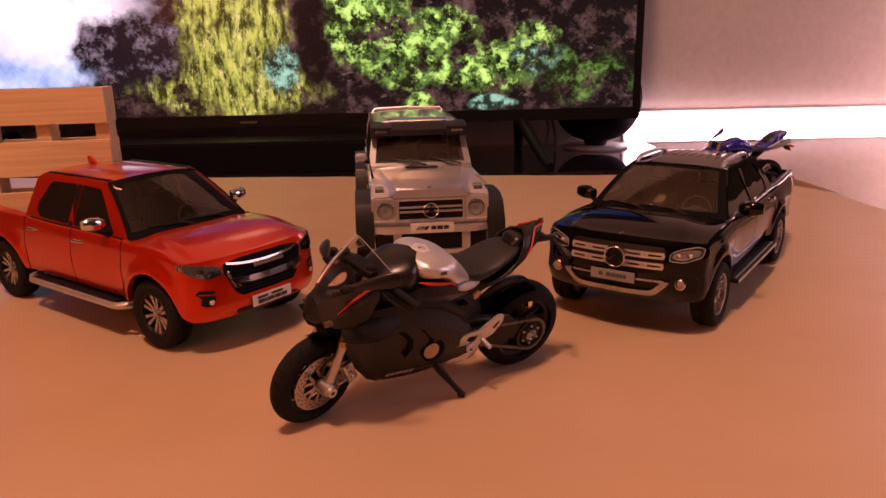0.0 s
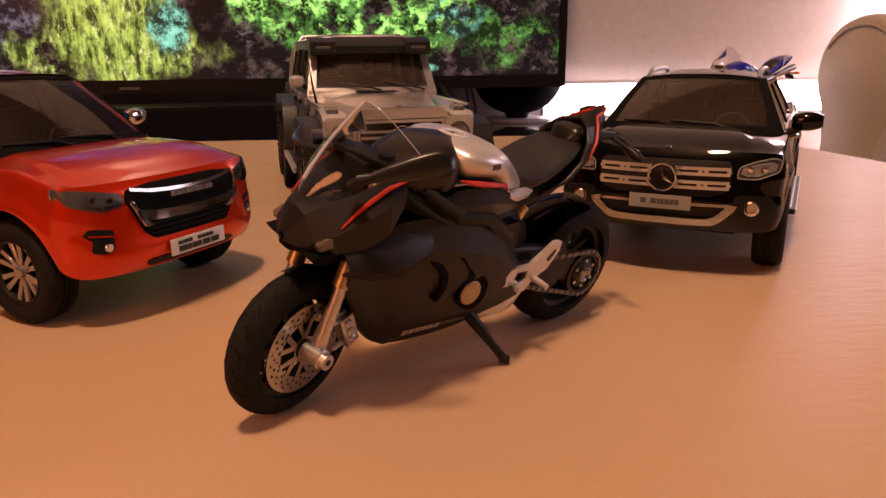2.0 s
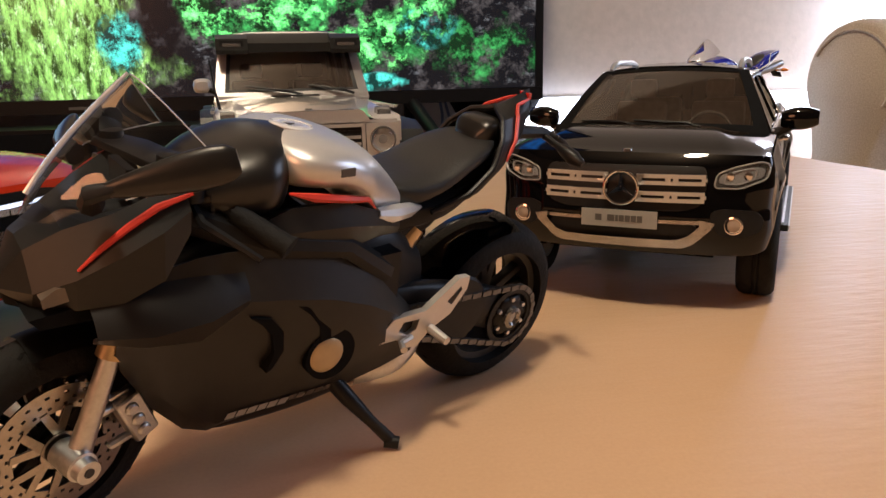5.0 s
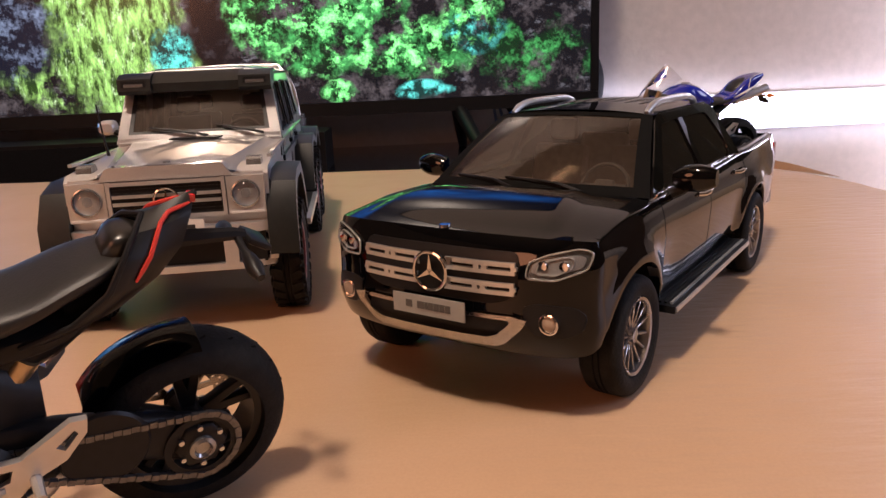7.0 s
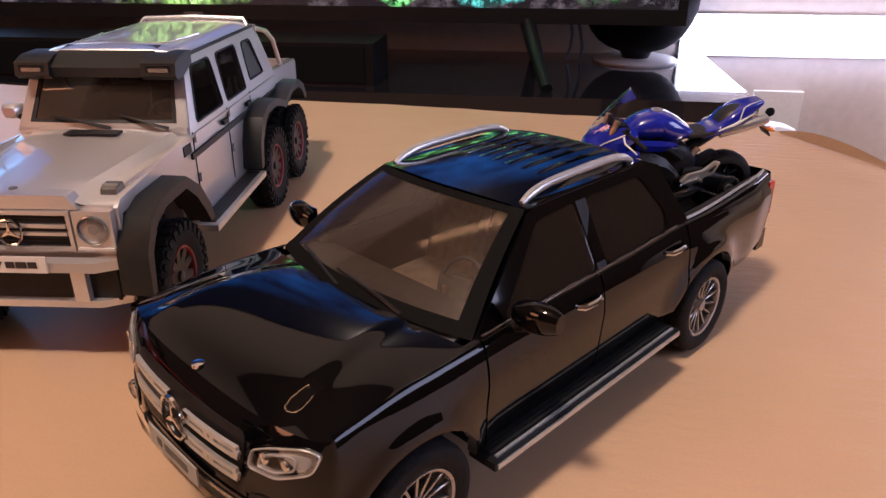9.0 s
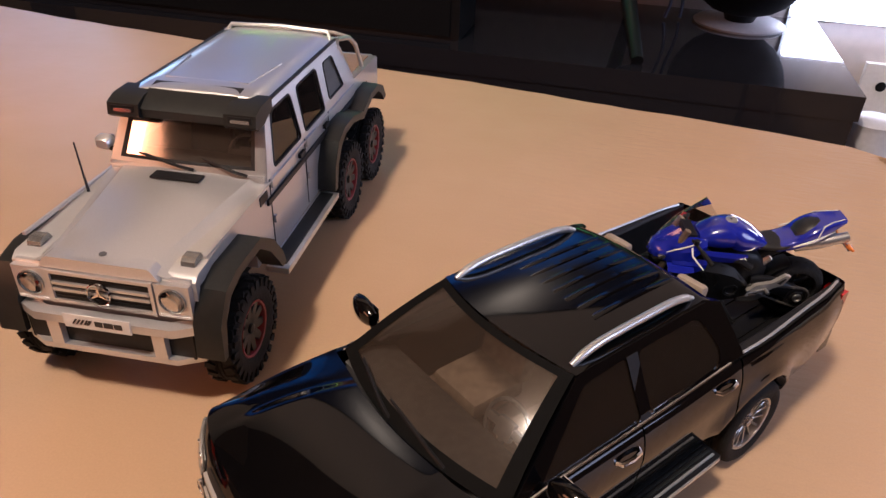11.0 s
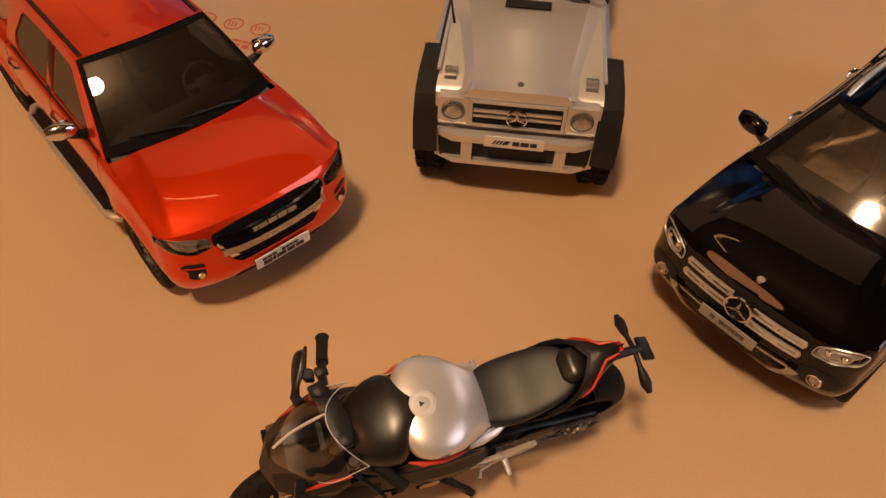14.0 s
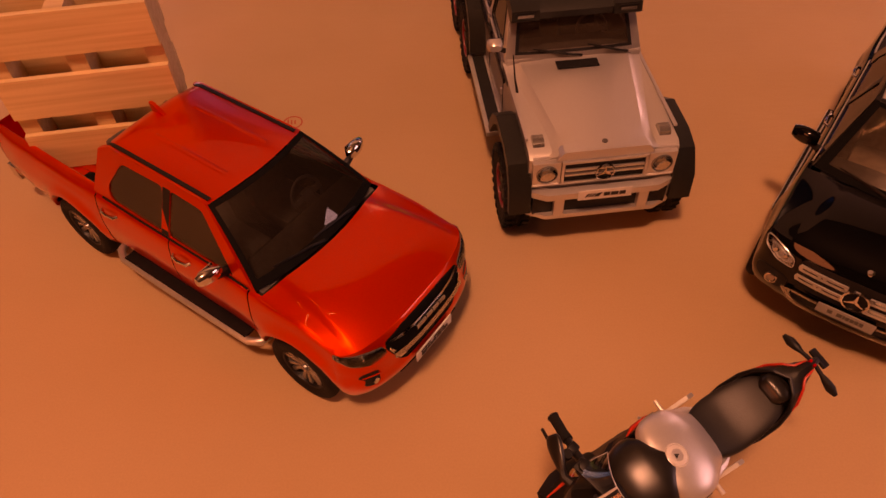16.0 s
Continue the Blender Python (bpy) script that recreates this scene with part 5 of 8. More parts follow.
def red_pickup_front(s, car):
    op = rounded([(-0.52, 0.97), (-0.54, 0.90), (-0.43, 0.66), (-0.36, 0.60), (0.36, 0.60), (0.43, 0.66), (0.54, 0.90), (0.52, 0.97), (0.3, 0.995), (-0.3, 0.995)], 0.03)
    grille = part("grille", s.poly_patch(op, 0.008, 0.03), M["dark"], car, "black grille with a broad chrome wing bar")

    def strip(pts, h, off, th, name, material):
        bm = bmesh.new()
        add_grid(bm, [[V3(s.nose_x(y, z + k * h) + off, y, z + k * h) for y, z in pts] for k in (-1, 1)])
        bmesh.ops.solidify(bm, geom=bm.faces[:], thickness=-th)
        return part(name, bm, material, grille, bevel=0.005, segs=2)
    wing = [(-0.50, 0.80), (-0.36, 0.775), (-0.2, 0.765), (0, 0.762), (0.2, 0.765), (0.36, 0.775), (0.50, 0.80)]
    strip(wing, 0.034, 0.05, 0.045, "wing_bar", M["chrome"])
    strip([(y, z + 0.165 + 0.02 * abs(y)) for y, z in wing], 0.012, 0.035, 0.03, "upper_bar", M["chrome"])
    for sgn in (-1, 1):
        part("side_fin", s.poly_patch([(0.50, 0.90), (0.52, 0.88), (0.44, 0.705), (0.36, 0.70), (0.38, 0.725), (0.455, 0.765), (0.47, 0.84)], 0.036, 0.03, sgn), M["chrome"], grille, bevel=0.004, segs=1)
        poly = rounded([(0.548, 0.875), (0.556, 0.955), (0.72, 0.99), (0.895, 1.02), (0.902, 0.96), (0.85, 0.895), (0.70, 0.845)], 0.02)
        lampo = part("headlight", s.poly_patch(poly, 0.004, 0.02, sgn), M["lamp_grey"], car, "slim grey headlight behind clear glass")
        part("lens", s.poly_patch(poly, 0.024, 0.006, sgn), M["lamp_glass"], lampo).visible_shadow = False
        for yy, zz in ((0.64, 0.915), (0.74, 0.935)):
            part("bulb", lathe([(0.0, 0.0), (0.0, 0.024), (0.008, 0.022), (0.012, 0.0)], "X", 14, at=(s.nose_x(yy, zz) + 0.004, sgn * yy, zz)), M["chrome"], lampo)
        part("lamp_strip", s.poly_patch([(0.57, 0.878), (0.69, 0.862), (0.80, 0.905), (0.79, 0.918), (0.69, 0.88), (0.57, 0.893)], 0.012, 0.008, sgn), M["reflector"], lampo)
        fogp = rounded([(0.66, 0.585), (0.65, 0.72), (0.79, 0.74), (0.83, 0.70), (0.76, 0.66), (0.80, 0.585), (0.74, 0.56)], 0.02)
        fog = part("fog_recess", s.poly_patch(fogp, 0.006, 0.02, sgn), M["trim"], car, "black bumper recess with a small fog lamp")
        part("fog_lamp", lathe([(0.0, 0.0), (0.0, 0.032), (0.012, 0.028), (0.014, 0.0)], "X", 16, at=(s.nose_x(0.70, 0.605) + 0.008, sgn * 0.70, 0.605)), M["chrome"], fog)
        part("fog_strip", s.poly_patch([(0.64, 0.668), (0.80, 0.69), (0.80, 0.70), (0.64, 0.68)], 0.014, 0.01, sgn), M["red_paint"], fog)
    for z in (0.64, 0.675, 0.71):
        strip([(y, z) for y in np.linspace(-0.39, 0.39, 7)], 0.006, 0.016, 0.012, "mesh_bar", M["trim"])
    x = s.nose_x(0.0, 0.89) + 0.045
    bars(grille, "lettering", x, -0.21, 0.21, 0.880, 0.918, [(0.6, 1), (1.3, 1), (1.3, 1), (1.3, 1), (1.3, 1)], M["lamp_grey"], depth=0.016)
    low = rounded([(-0.44, 0.43), (-0.40, 0.40), (0.40, 0.40), (0.44, 0.43), (0.40, 0.455), (-0.40, 0.455)], 0.01)
    part("lower_intake", s.poly_patch(low, 0.008, 0.02), M["trim"], car)
    px = s.nose_x(0, 0.5) + 0.035
    plate = part("number_plate", box(px - 0.012, px, -0.27, 0.27, 0.445, 0.565), M["plate_white"], car, "white plate with black lettering bars", bevel=0.003)
    bars(plate, "lettering", px + 0.0005, -0.21, 0.21, 0.463, 0.505, [(1.4, 1), (0.5, 1), (1.6, 1), (1.3, 1), (1.4, 1)], M["ink"])
    bars(plate, "small_lettering", px + 0.0005, -0.21, 0.15, 0.518, 0.545, [(0.8, 1), (0.8, 1), (0.8, 1), (0.8, 0), (0.7, 1), (0.7, 1), (0.7, 1), (0.7, 1)], M["ink"])
    for sgn in (-1, 1):
        # black roof ditch strips and silver side steps
        a = [s.roof(sgn * 0.905, t) + V3(0, 0, 0.004) for t in np.linspace(0.02, 0.97, 15)]
        bm = bmesh.new()
        add_grid(bm, [[p + V3(0, -0.022, 0) for p in a], [p + V3(0, -0.018, 0.012) for p in a], [p + V3(0, 0.018, 0.012) for p in a], [p + V3(0, 0.022, 0) for p in a]])
        part("roof_strip", bm, M["trim"], car, "black roof ditch strip")
        path = [(1.10, 0.74, 0.40), (1.06, 0.90, 0.385), (0.95, 0.96, 0.38), (0.3, 0.965, 0.38), (-0.3, 0.965, 0.38), (-0.88, 0.96, 0.38), (-1.0, 0.90, 0.385), (-1.04, 0.74, 0.40)]
        step = part("side_step", tube([(x, sgn * y, z) for x, y, z in path], 0.042, 10), M["satin_silver"], car, "silver side step tube")
        part("step_pad", box(-0.85, 0.92, *sorted((sgn * 0.80, sgn * 0.965)), 0.40, 0.425), M["trim"], step, bevel=0.008)
        a = [s.roof(sgn * 0.42, t) for t in np.linspace(0.12, 0.75, 9)]
        bm = bmesh.new()
        add_grid(bm, [[p + V3(0, -0.03, 0.001) for p in a], [p + V3(0, 0, 0.010) for p in a], [p + V3(0, 0.03, 0.001) for p in a]])
        part("roof_crease", bm, M["red_paint"], car)
    p = s.roof(0, 0.90)
    bm = bmesh.new()
    add_prism(bm, [(p.x - 0.09, p.z - 0.01), (p.x + 0.11, p.z - 0.012), (p.x - 0.04, p.z + 0.085), (p.x - 0.10, p.z + 0.09)], -0.018, 0.018, "Y")
    part("roof_fin", bm, M["red_paint"], car, "small shark-fin aerial", bevel=0.01)


red_pickup_front(D, red_pickup)

# wooden miniature pallet standing in the load bed
def pine(name, light, dark):
    """Pale wood with long grain lines running along y."""
    m = mat(name, light, 0.6, grain=0.06, grain_size=700, bump=0.15, bump_size=500)
    nt = m.node_tree
    tc = nt.nodes.new("ShaderNodeTexCoord")
    mp = nt.nodes.new("ShaderNodeMapping")
    mp.inputs["Scale"].default_value = (260, 9, 260)
    nt.links.new(tc.outputs["Object"], mp.inputs[0])
    tn = nt.nodes.new("ShaderNodeTexNoise")
    tn.inputs["Scale"].default_value, tn.inputs["Detail"].default_value, tn.inputs["Distortion"].default_value = 1.0, 5, 0.6
    nt.links.new(mp.outputs[0], tn.inputs["Vector"])
    rg = nt.nodes.new("ShaderNodeMapRange")
    rg.inputs[1].default_value, rg.inputs[2].default_value = 0.35, 0.7
    nt.links.new(tn.outputs["Fac"], rg.inputs[0])
    mx = nt.nodes.new("ShaderNodeMix")
    mx.data_type = "RGBA"
    mx.inputs[6].default_value, mx.inputs[7].default_value = (*light, 1), (*dark, 1)
    nt.links.new(rg.outputs[0], mx.inputs[0])
    nt.links.new(mx.outputs[2], nt.nodes["Principled BSDF"].inputs["Base Color"])
    return m


M["pine"] = pine("pale_pine_wood", (0.70, 0.52, 0.30), (0.56, 0.38, 0.20))
M["pine_end"] = pine("pine_block_wood", (0.62, 0.45, 0.27), (0.50, 0.34, 0.19))


def pallet(m):
    t = thing("wooden_pallet", m, "pale pine miniature pallet standing in the red load bed", "pallet")
    L, H = 0.093, 0.101
    for z in (0.0, 0.0375, 0.0755):
        part("board", box(0.0, 0.0035, -L / 2, L / 2, z, z + 0.0255), M["pine"], t, bevel=0.0005, segs=1, scale=1.0)
        part("back_board", box(-0.0215, -0.018, -L / 2, L / 2, z, z + 0.0255), M["pine"], t, bevel=0.0005, segs=1, scale=1.0)
    for y in (-L / 2 + 0.005, -0.0, L / 2 - 0.005):
        part("upright", box(-0.0179, -0.0001, y - 0.005, y + 0.005, 0.0, H), M["pine_end"], t, bevel=0.0004, segs=1, scale=1.0)
    return t


pallet(pose(-0.2935, 0.5520, 0.835 / 18 + 0.0002, 0, 0, -83))

# ---------------------------------------------------------------- silver six-wheel off-roader (x from the front axle)
SC = 0.96 / 18
silver_truck = thing("silver_offroader_model", pose(-0.0105, 0.5398, 0, 0, 0, math.degrees(math.atan2(-0.996, 0.085))),
                     "silver six-wheeled off-road pickup scale model with black wheel arches", "model car")


def offroader(car):
    S, T, F = M["silver_paint"], M["trim"], M["flare"]
    BX, BW = 0.56, 0.80   # front plane, body half width
    ZB, ZR = 1.45, 2.115   # belt and roof

    # ---- body tub: straight sides from the cowl to the tail
    for sgn in (-1, 1):
        def pl(x, z, off, sgn=sgn):
            y = BW - 0.004 - max(0.0, z - ZB) * 0.16 - max(0, 0.62 - z) * 0.10
            return V3(x, sgn * (y + off), z)
        outer = [(-1.02, 0.62), (-1.02, ZB - 0.02), (-1.30, 2.0), (-1.34, ZR - 0.05), (-3.55, ZR - 0.05), (-3.95, ZB), (-3.95, 1.24), (-3.45, 1.24), (-2.55, 0.78), (-2.45, 0.62)]
        win1 = rounded([(-1.22, ZB + 0.03), (-1.42, 1.97), (-1.93, 1.97), (-1.98, ZB + 0.03)], 0.06)
        win2 = rounded([(-2.12, ZB + 0.03), (-2.12, 1.97), (-2.74, 1.97), (-2.78, ZB + 0.03)], 0.06)
        win3 = rounded([(-2.98, ZB + 0.08), (-2.98, 1.95), (-3.30, 1.95), (-3.52, ZB + 0.08)], 0.05)
        window_wall(outer, [win1, win2, win3], pl, 0.05, "body_side", S, car)
        for w, nm in ((win1, "front_window"), (win2, "rear_window"), (win3, "quarter_window")):
            pane(w, pl, -0.015, M["window"] if nm != "quarter_window" else M["ink"], nm, car, "tinted side window")
            bm = bmesh.new()
            add_tube(bm, [pl(x, z, 0.0) for x, z in w] + [pl(*w[0], 0.0)], 0.012, 6, caps=False)
            part("window_seal", bm, T, car)
        # door seams, hinges, handles, rubbing strip
        for x in (-1.06, -2.05, -2.86):
            part("door_seam", box(x - 0.006, x + 0.006, *sorted((sgn * (BW - 0.004), sgn * (BW + 0.002))), 0.66, ZB - 0.02), T, car)
        part("rub_strip", box(-3.9, -0.95, *sorted((sgn * (BW - 0.002), sgn * (BW + 0.022))), 1.20, 1.255), T, car, "black side rubbing strip", bevel=0.008, segs=1)
        part("belt_crease", box(-3.9, 0.3, *sorted((sgn * (BW - 0.02), sgn * (BW + 0.012))), 1.385, 1.41), S, car, bevel=0.006, segs=1)
        for x in (-1.90, -2.72):
            part("door_handle", box(x - 0.07, x + 0.07, *sorted((sgn * (BW + 0.0), sgn * (BW + 0.035))), 1.30, 1.345), T, car, bevel=0.01)
        for x in (-1.09, -2.08):
            for z in (0.95, 1.33):
                part("hinge", box(x - 0.02, x + 0.02, *sorted((sgn * (BW - 0.002), sgn * (BW + 0.025))), z, z + 0.08), S, car, bevel=0.006, segs=1)
        part("gutter", box(-3.55, -1.33, *sorted((sgn * 0.675, sgn * 0.705)), ZR - 0.062, ZR - 0.035), T, car, bevel=0.006, segs=1)
        # front wing: side wall and flat top
        bm = bmesh.new()
        add_prism(bm, [(0.50, 0.78), (0.50, 1.28), (0.44, 1.33), (-1.02, 1.41), (-1.02, 0.70), (-0.62, 0.70), (-0.58, 0.95), (-0.36, 1.14), (0.0, 1.2), (0.36, 1.12), (0.46, 0.92)], *sorted((sgn * 0.55, sgn * (BW - 0.004))), "Y")
        part("front_wing", bm, S, car, bevel=0.018)
        part("side_vent", box(-0.98, -0.80, *sorted((sgn * (BW - 0.006), sgn * (BW + 0.004))), 1.265, 1.355), T, car, bevel=0.004, segs=1)
        part("turn_signal", prism([(0.20, 1.335), (0.37, 1.325), (0.36, 1.375), (0.32, 1.400), (0.24, 1.400)], *sorted((sgn * 0.615, sgn * 0.735)), "Y"), M["lamp_grey"], car, "raised clear turn signal", bevel=0.012)
        # wheel arch flares
        def flare(path, w, name):
            bm = bmesh.new()
            yo, yi = BW + w, BW - 0.03
            rows = []
            for (x, z, xi, zi) in path:
                rows.append([V3(xi, sgn * yi, zi), V3(x, sgn * yi, z), V3(x, sgn * (yo - 0.03), z - 0.004), V3(x * 0.98 + xi * 0.02, sgn * yo, z * 0.9 + zi * 0.1), V3(xi, sgn * yo, zi), V3(xi, sgn * yi, zi)])
            add_grid(bm, rows)
            bm.faces.new([v for v in (bm.verts.new(p) for p in rows[0][:5])])
            bm.faces.new([v for v in (bm.verts.new(p) for p in rows[-1][:5])])
            bmesh.ops.remove_doubles(bm, verts=bm.verts, dist=1e-5)
            return part(name, bm, F, car, "dark grey wheel arch flare", smooth=30)
        flare([(0.62, 0.62, 0.55, 0.62), (0.60, 0.95, 0.50, 0.93), (0.44, 1.20, 0.36, 1.10), (0.20, 1.27, 0.16, 1.17), (-0.30, 1.27, -0.26, 1.17), (-0.56, 1.10, -0.46, 1.02), (-0.74, 0.86, -0.62, 0.82), (-0.80, 0.70, -0.70, 0.70)], 0.21, "front_arch")
        flare([(-2.36, 0.66, -2.46, 0.66), (-2.42, 0.95, -2.53, 0.93), (-2.58, 1.20, -2.68, 1.10), (-2.82, 1.28, -2.84, 1.18), (-3.2, 1.28, -3.2, 1.18), (-3.44, 1.22, -3.45, 1.12), (-3.62, 1.17, -3.62, 1.06), (-3.80, 1.22, -3.80, 1.12), (-4.0, 1.28, -4.0, 1.18), (-4.36, 1.28, -4.34, 1.18), (-4.60, 1.18, -4.52, 1.09), (-4.76, 0.98, -4.64, 0.95)], 0.21, "rear_arch")
        # side step
        st = part("side_step", box(-2.42, -0.78, *sorted((sgn * 0.80, sgn * 1.03)), 0.56, 0.62), M["satin_silver"], car, "silver side step with a dark tread", bevel=0.02)
        part("step_tread", box(-2.36, -0.86, *sorted((sgn * 0.83, sgn * 0.98)), 0.6205, 0.634), F, st, bevel=0.004, segs=1)
        # load bed side
        bm = bmesh.new()
        add_prism(bm, [(-3.95, 1.24), (-3.95, ZB + 0.01), (-5.04, ZB - 0.02), (-5.10, ZB - 0.06), (-5.10, 0.95), (-4.7, 0.95), (-4.55, 1.24)], *sorted((sgn * 0.70, sgn * (BW - 0.004))), "Y")
        part("bed_side", bm, S, car, bevel=0.02)
        # bright tubular bars from roof to bed
        for pts in (((-3.42, 0.655, ZR - 0.06), (-3.62, 0.70, 1.95), (-3.98, 0.745, ZB + 0.02)), ((-3.50, 0.655, ZR - 0.045), (-4.12, 0.69, 1.93), (-4.30, 0.72, 1.80), (-4.48, 0.745, ZB))):
            part("bed_bar", tube([(x, sgn * y, z) for x, y, z in pts], 0.030, 8), M["satin_silver"], car, "bright roll bar strut")
        # mirrors
        if sgn < 0:
            bm = bmesh.new()
            add_loft(bm, [ring_pts(x, 1.50 - k, 1.64 + k, w + 0.0, 3.0, 16) for x, k, w in ((-1.28, -0.012, 0.075), (-1.26, 0.005, 0.092), (-1.20, 0.0, 0.09), (-1.16, -0.03, 0.06))])
            bmesh.ops.translate(bm, vec=(0, sgn * 0.99, 0), verts=bm.verts)
            mir = part("mirror", bm, S, car, "silver door mirror")
            part("mirror_arm", tube([(-1.2, sgn * 0.76, 1.50), (-1.21, sgn * 0.86, 1.50), (-1.21, sgn * 0.93, 1.53)], 0.03, 8), T, mir)
            part("mirror_glass", box(-1.288, -1.2805, *sorted((sgn * 0.92, sgn * 1.06)), 1.52, 1.63), M["chrome"], mir)
            mir.location = Vector((0.10, 0.09, 0.03)) * SC
        for ax in (0.0, -3.05, -4.16):
            wheel(car, ax, sgn * 0.87, 0.478, 0.478, 0.28, 0.27, 10, sgn, M["flare"], "mud", M["red_trim"])
    # ---- bonnet: raised centre on flat wings
    bm = bmesh.new()
    rows = []
    for t in np.linspace(0, 1, 8):
        x = 0.52 - 1.55 * t
        zc = 1.375 + 0.085 * t
        w = 0.44 + 0.24 * t
        e = 0.006 * (t < 0.01)
        rows.append([V3(x, -w - 0.14, 1.30 + 0.11 * t), V3(x, -w - 0.03, 1.335 + 0.085 * t), V3(x, -w + 0.03, zc - 0.004 - e), V3(x, -w * 0.55, zc + 0.012), V3(x, -w * 0.50, zc + 0.018), V3(x, 0, zc + 0.022),
                     V3(x, w * 0.50, zc + 0.018), V3(x, w * 0.55, zc + 0.012), V3(x, w - 0.03, zc - 0.004 - e), V3(x, w + 0.03, 1.335 + 0.085 * t), V3(x, w + 0.14, 1.30 + 0.11 * t)])
    add_grid(bm, rows)
    part("bonnet", bm, S, car, smooth=25)
    bm = bmesh.new()
    add_prism(bm, [(-0.52, 1.285), (0.52, 1.285), (0.455, 1.380), (0.43, 1.392), (-0.43, 1.392), (-0.455, 1.380)], 0.42, 0.556, "X")
    part("bonnet_lip", bm, S, car, bevel=0.006)
    part("scuttle_vent", box(-0.88, -0.74, -0.24, 0.24, 1.478, 1.492), T, car, bevel=0.004, segs=1)
    part("bonnet_badge", lathe([(0, 0.0), (0, 0.032), (0.012, 0.03), (0.014, 0)], "Z", 16, at=(0.44, 0, 1.397)), M["ink_grey"], car)
    # ---- nose
    bm = bmesh.new()
    add_box(bm, 0.2, BX - 0.05, -0.76, 0.76, 0.82, 1.30)
    part("nose_panel", bm, S, car, bevel=0.03)
    grille = part("grille", box(BX - 0.04, BX, -0.43, 0.43, 0.985, 1.255), T, car, "black mesh grille with silver bars", bevel=0.01)
    bm = bmesh.new()
    for a, b, c, d in ((-0.45, 0.45, 1.245, 1.275), (-0.45, 0.45, 0.965, 0.995)):
        add_box(bm, BX - 0.03, BX + 0.02, a, b, c, d)
    for a in (-0.46, 0.43):
        add_box(bm, BX - 0.03, BX + 0.02, a, a + 0.03, 0.96, 1.28)
    part("grille_frame", bm, S, grille, bevel=0.008, segs=1)
    for z in (1.085, 1.145):
        part("grille_bar", box(BX - 0.02, BX + 0.025, -0.42, 0.42, z, z + 0.026), M["satin_silver"], grille, bevel=0.006, segs=1)
    for i in range(9):
        z = 1.0 + i * 0.03
        part("mesh_wire", box(BX - 0.002, BX + 0.006, -0.42, 0.42, z, z + 0.007), F, grille)
    star_badge(grille, Matrix.Translation((BX + 0.04, 0, 1.118)), 0.105)
    for sgn in (-1, 1):
        surround = part("lamp_surround", box(BX - 0.05, BX + 0.008, *sorted((sgn * 0.47, sgn * 0.765)), 0.965, 1.275), S, car, "silver headlight surround", bevel=0.015)
        lampo = part("headlight", lathe([(-0.03, 0.0), (-0.03, 0.115), (0.02, 0.115), (0.024, 0.105), (0.0, 0.10), (-0.02, 0.06), (-0.025, 0.0)], "X", 28, at=(BX + 0.006, sgn * 0.615, 1.13)), M["lamp_grey"], surround, "round clear headlight")
        lens = part("lens", lathe([(0.012, 0.0), (0.012, 0.103), (0.018, 0.10), (0.040, 0.06), (0.046, 0.0)], "X", 28, at=(BX + 0.006, sgn * 0.615, 1.13)), M["lamp_glass"], surround)
        lens.visible_shadow = False
        part("lamp_bulb", lathe([(-0.02, 0), (-0.02, 0.045), (0.006, 0.04), (0.012, 0)], "X", 16, at=(BX + 0.006, sgn * 0.615, 1.13)), M["lamp_pale"], surround)
        part("lamp_strip", box(BX + 0.008, BX + 0.02, *sorted((sgn * 0.49, sgn * 0.75)), 0.972, 0.99), M["plate_white"], surround, bevel=0.004, segs=1)
        part("edge_grille", box(0.28, 0.44, *sorted((sgn * (BW - 0.006), sgn * (BW + 0.004))), 1.0, 1.22), T, car)
    # ---- bumper with three openings
    bm = bmesh.new()
    plan = [(-0.83, 0.36), (-0.80, 0.54), (-0.60, 0.645), (0.60, 0.645), (0.80, 0.54), (0.83, 0.36)]
    for z0, z1, grow in ((0.82, 0.90, 0.02), (0.52, 0.575, 0.0)):
        poly = [(y * (1 + grow * 0.5), x + grow) for y, x in plan] + [(y * 0.93, x - 0.09) for y, x in plan[::-1]]
        a = [bm.verts.new((x, y, z0)) for y, x in poly]
        b = [bm.verts.new((x, y, z1)) for y, x in poly]
        bm.faces.new(a)
        bm.faces.new(b[::-1])
        for i in range(len(a)):
            j = (i + 1) % len(a)
            bm.faces.new((a[i], a[j], b[j], b[i]))
    for y0, y1, x in ((-0.52, -0.41, 0.635), (0.41, 0.52, 0.635)):
        add_box(bm, x - 0.09, x + 0.012, y0, y1, 0.57, 0.83)
    for sgn in (-1, 1):
        add_box(bm, 0.36, 0.56, *sorted((sgn * 0.76, sgn * 0.825)), 0.57, 0.83)
    part("front_bumper", bm, S, car, "silver bumper with three dark openings", bevel=0.012, segs=2)
    part("bumper_mesh", box(0.52, 0.585, -0.74, 0.74, 0.56, 0.84), T, car)
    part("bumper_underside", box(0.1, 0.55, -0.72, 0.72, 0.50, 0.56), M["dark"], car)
    plate = part("number_plate", box(0.668, 0.68, -0.29, 0.29, 0.755, 0.885), M["plate_white"], car, "white plate with black lettering bars", bevel=0.003)
    bm = bmesh.new()
    for i in range(5):
        y = 0.20 - 0.033 * i
        w = 0.018 if i < 4 else 0.03
        vs = add_prism(bm, [(-y, 0.795), (-y - w, 0.795), (-y - w + 0.035, 0.845), (-y + 0.035, 0.845)], 0.6805, 0.684, "X")
    part("stripes", bm, M["ink"], plate, smooth=0)
    bars(plate, "lettering", 0.6805, -0.02, 0.225, 0.795, 0.845, [(1, 1), (1.2, 1), (1, 1)], M["ink"])
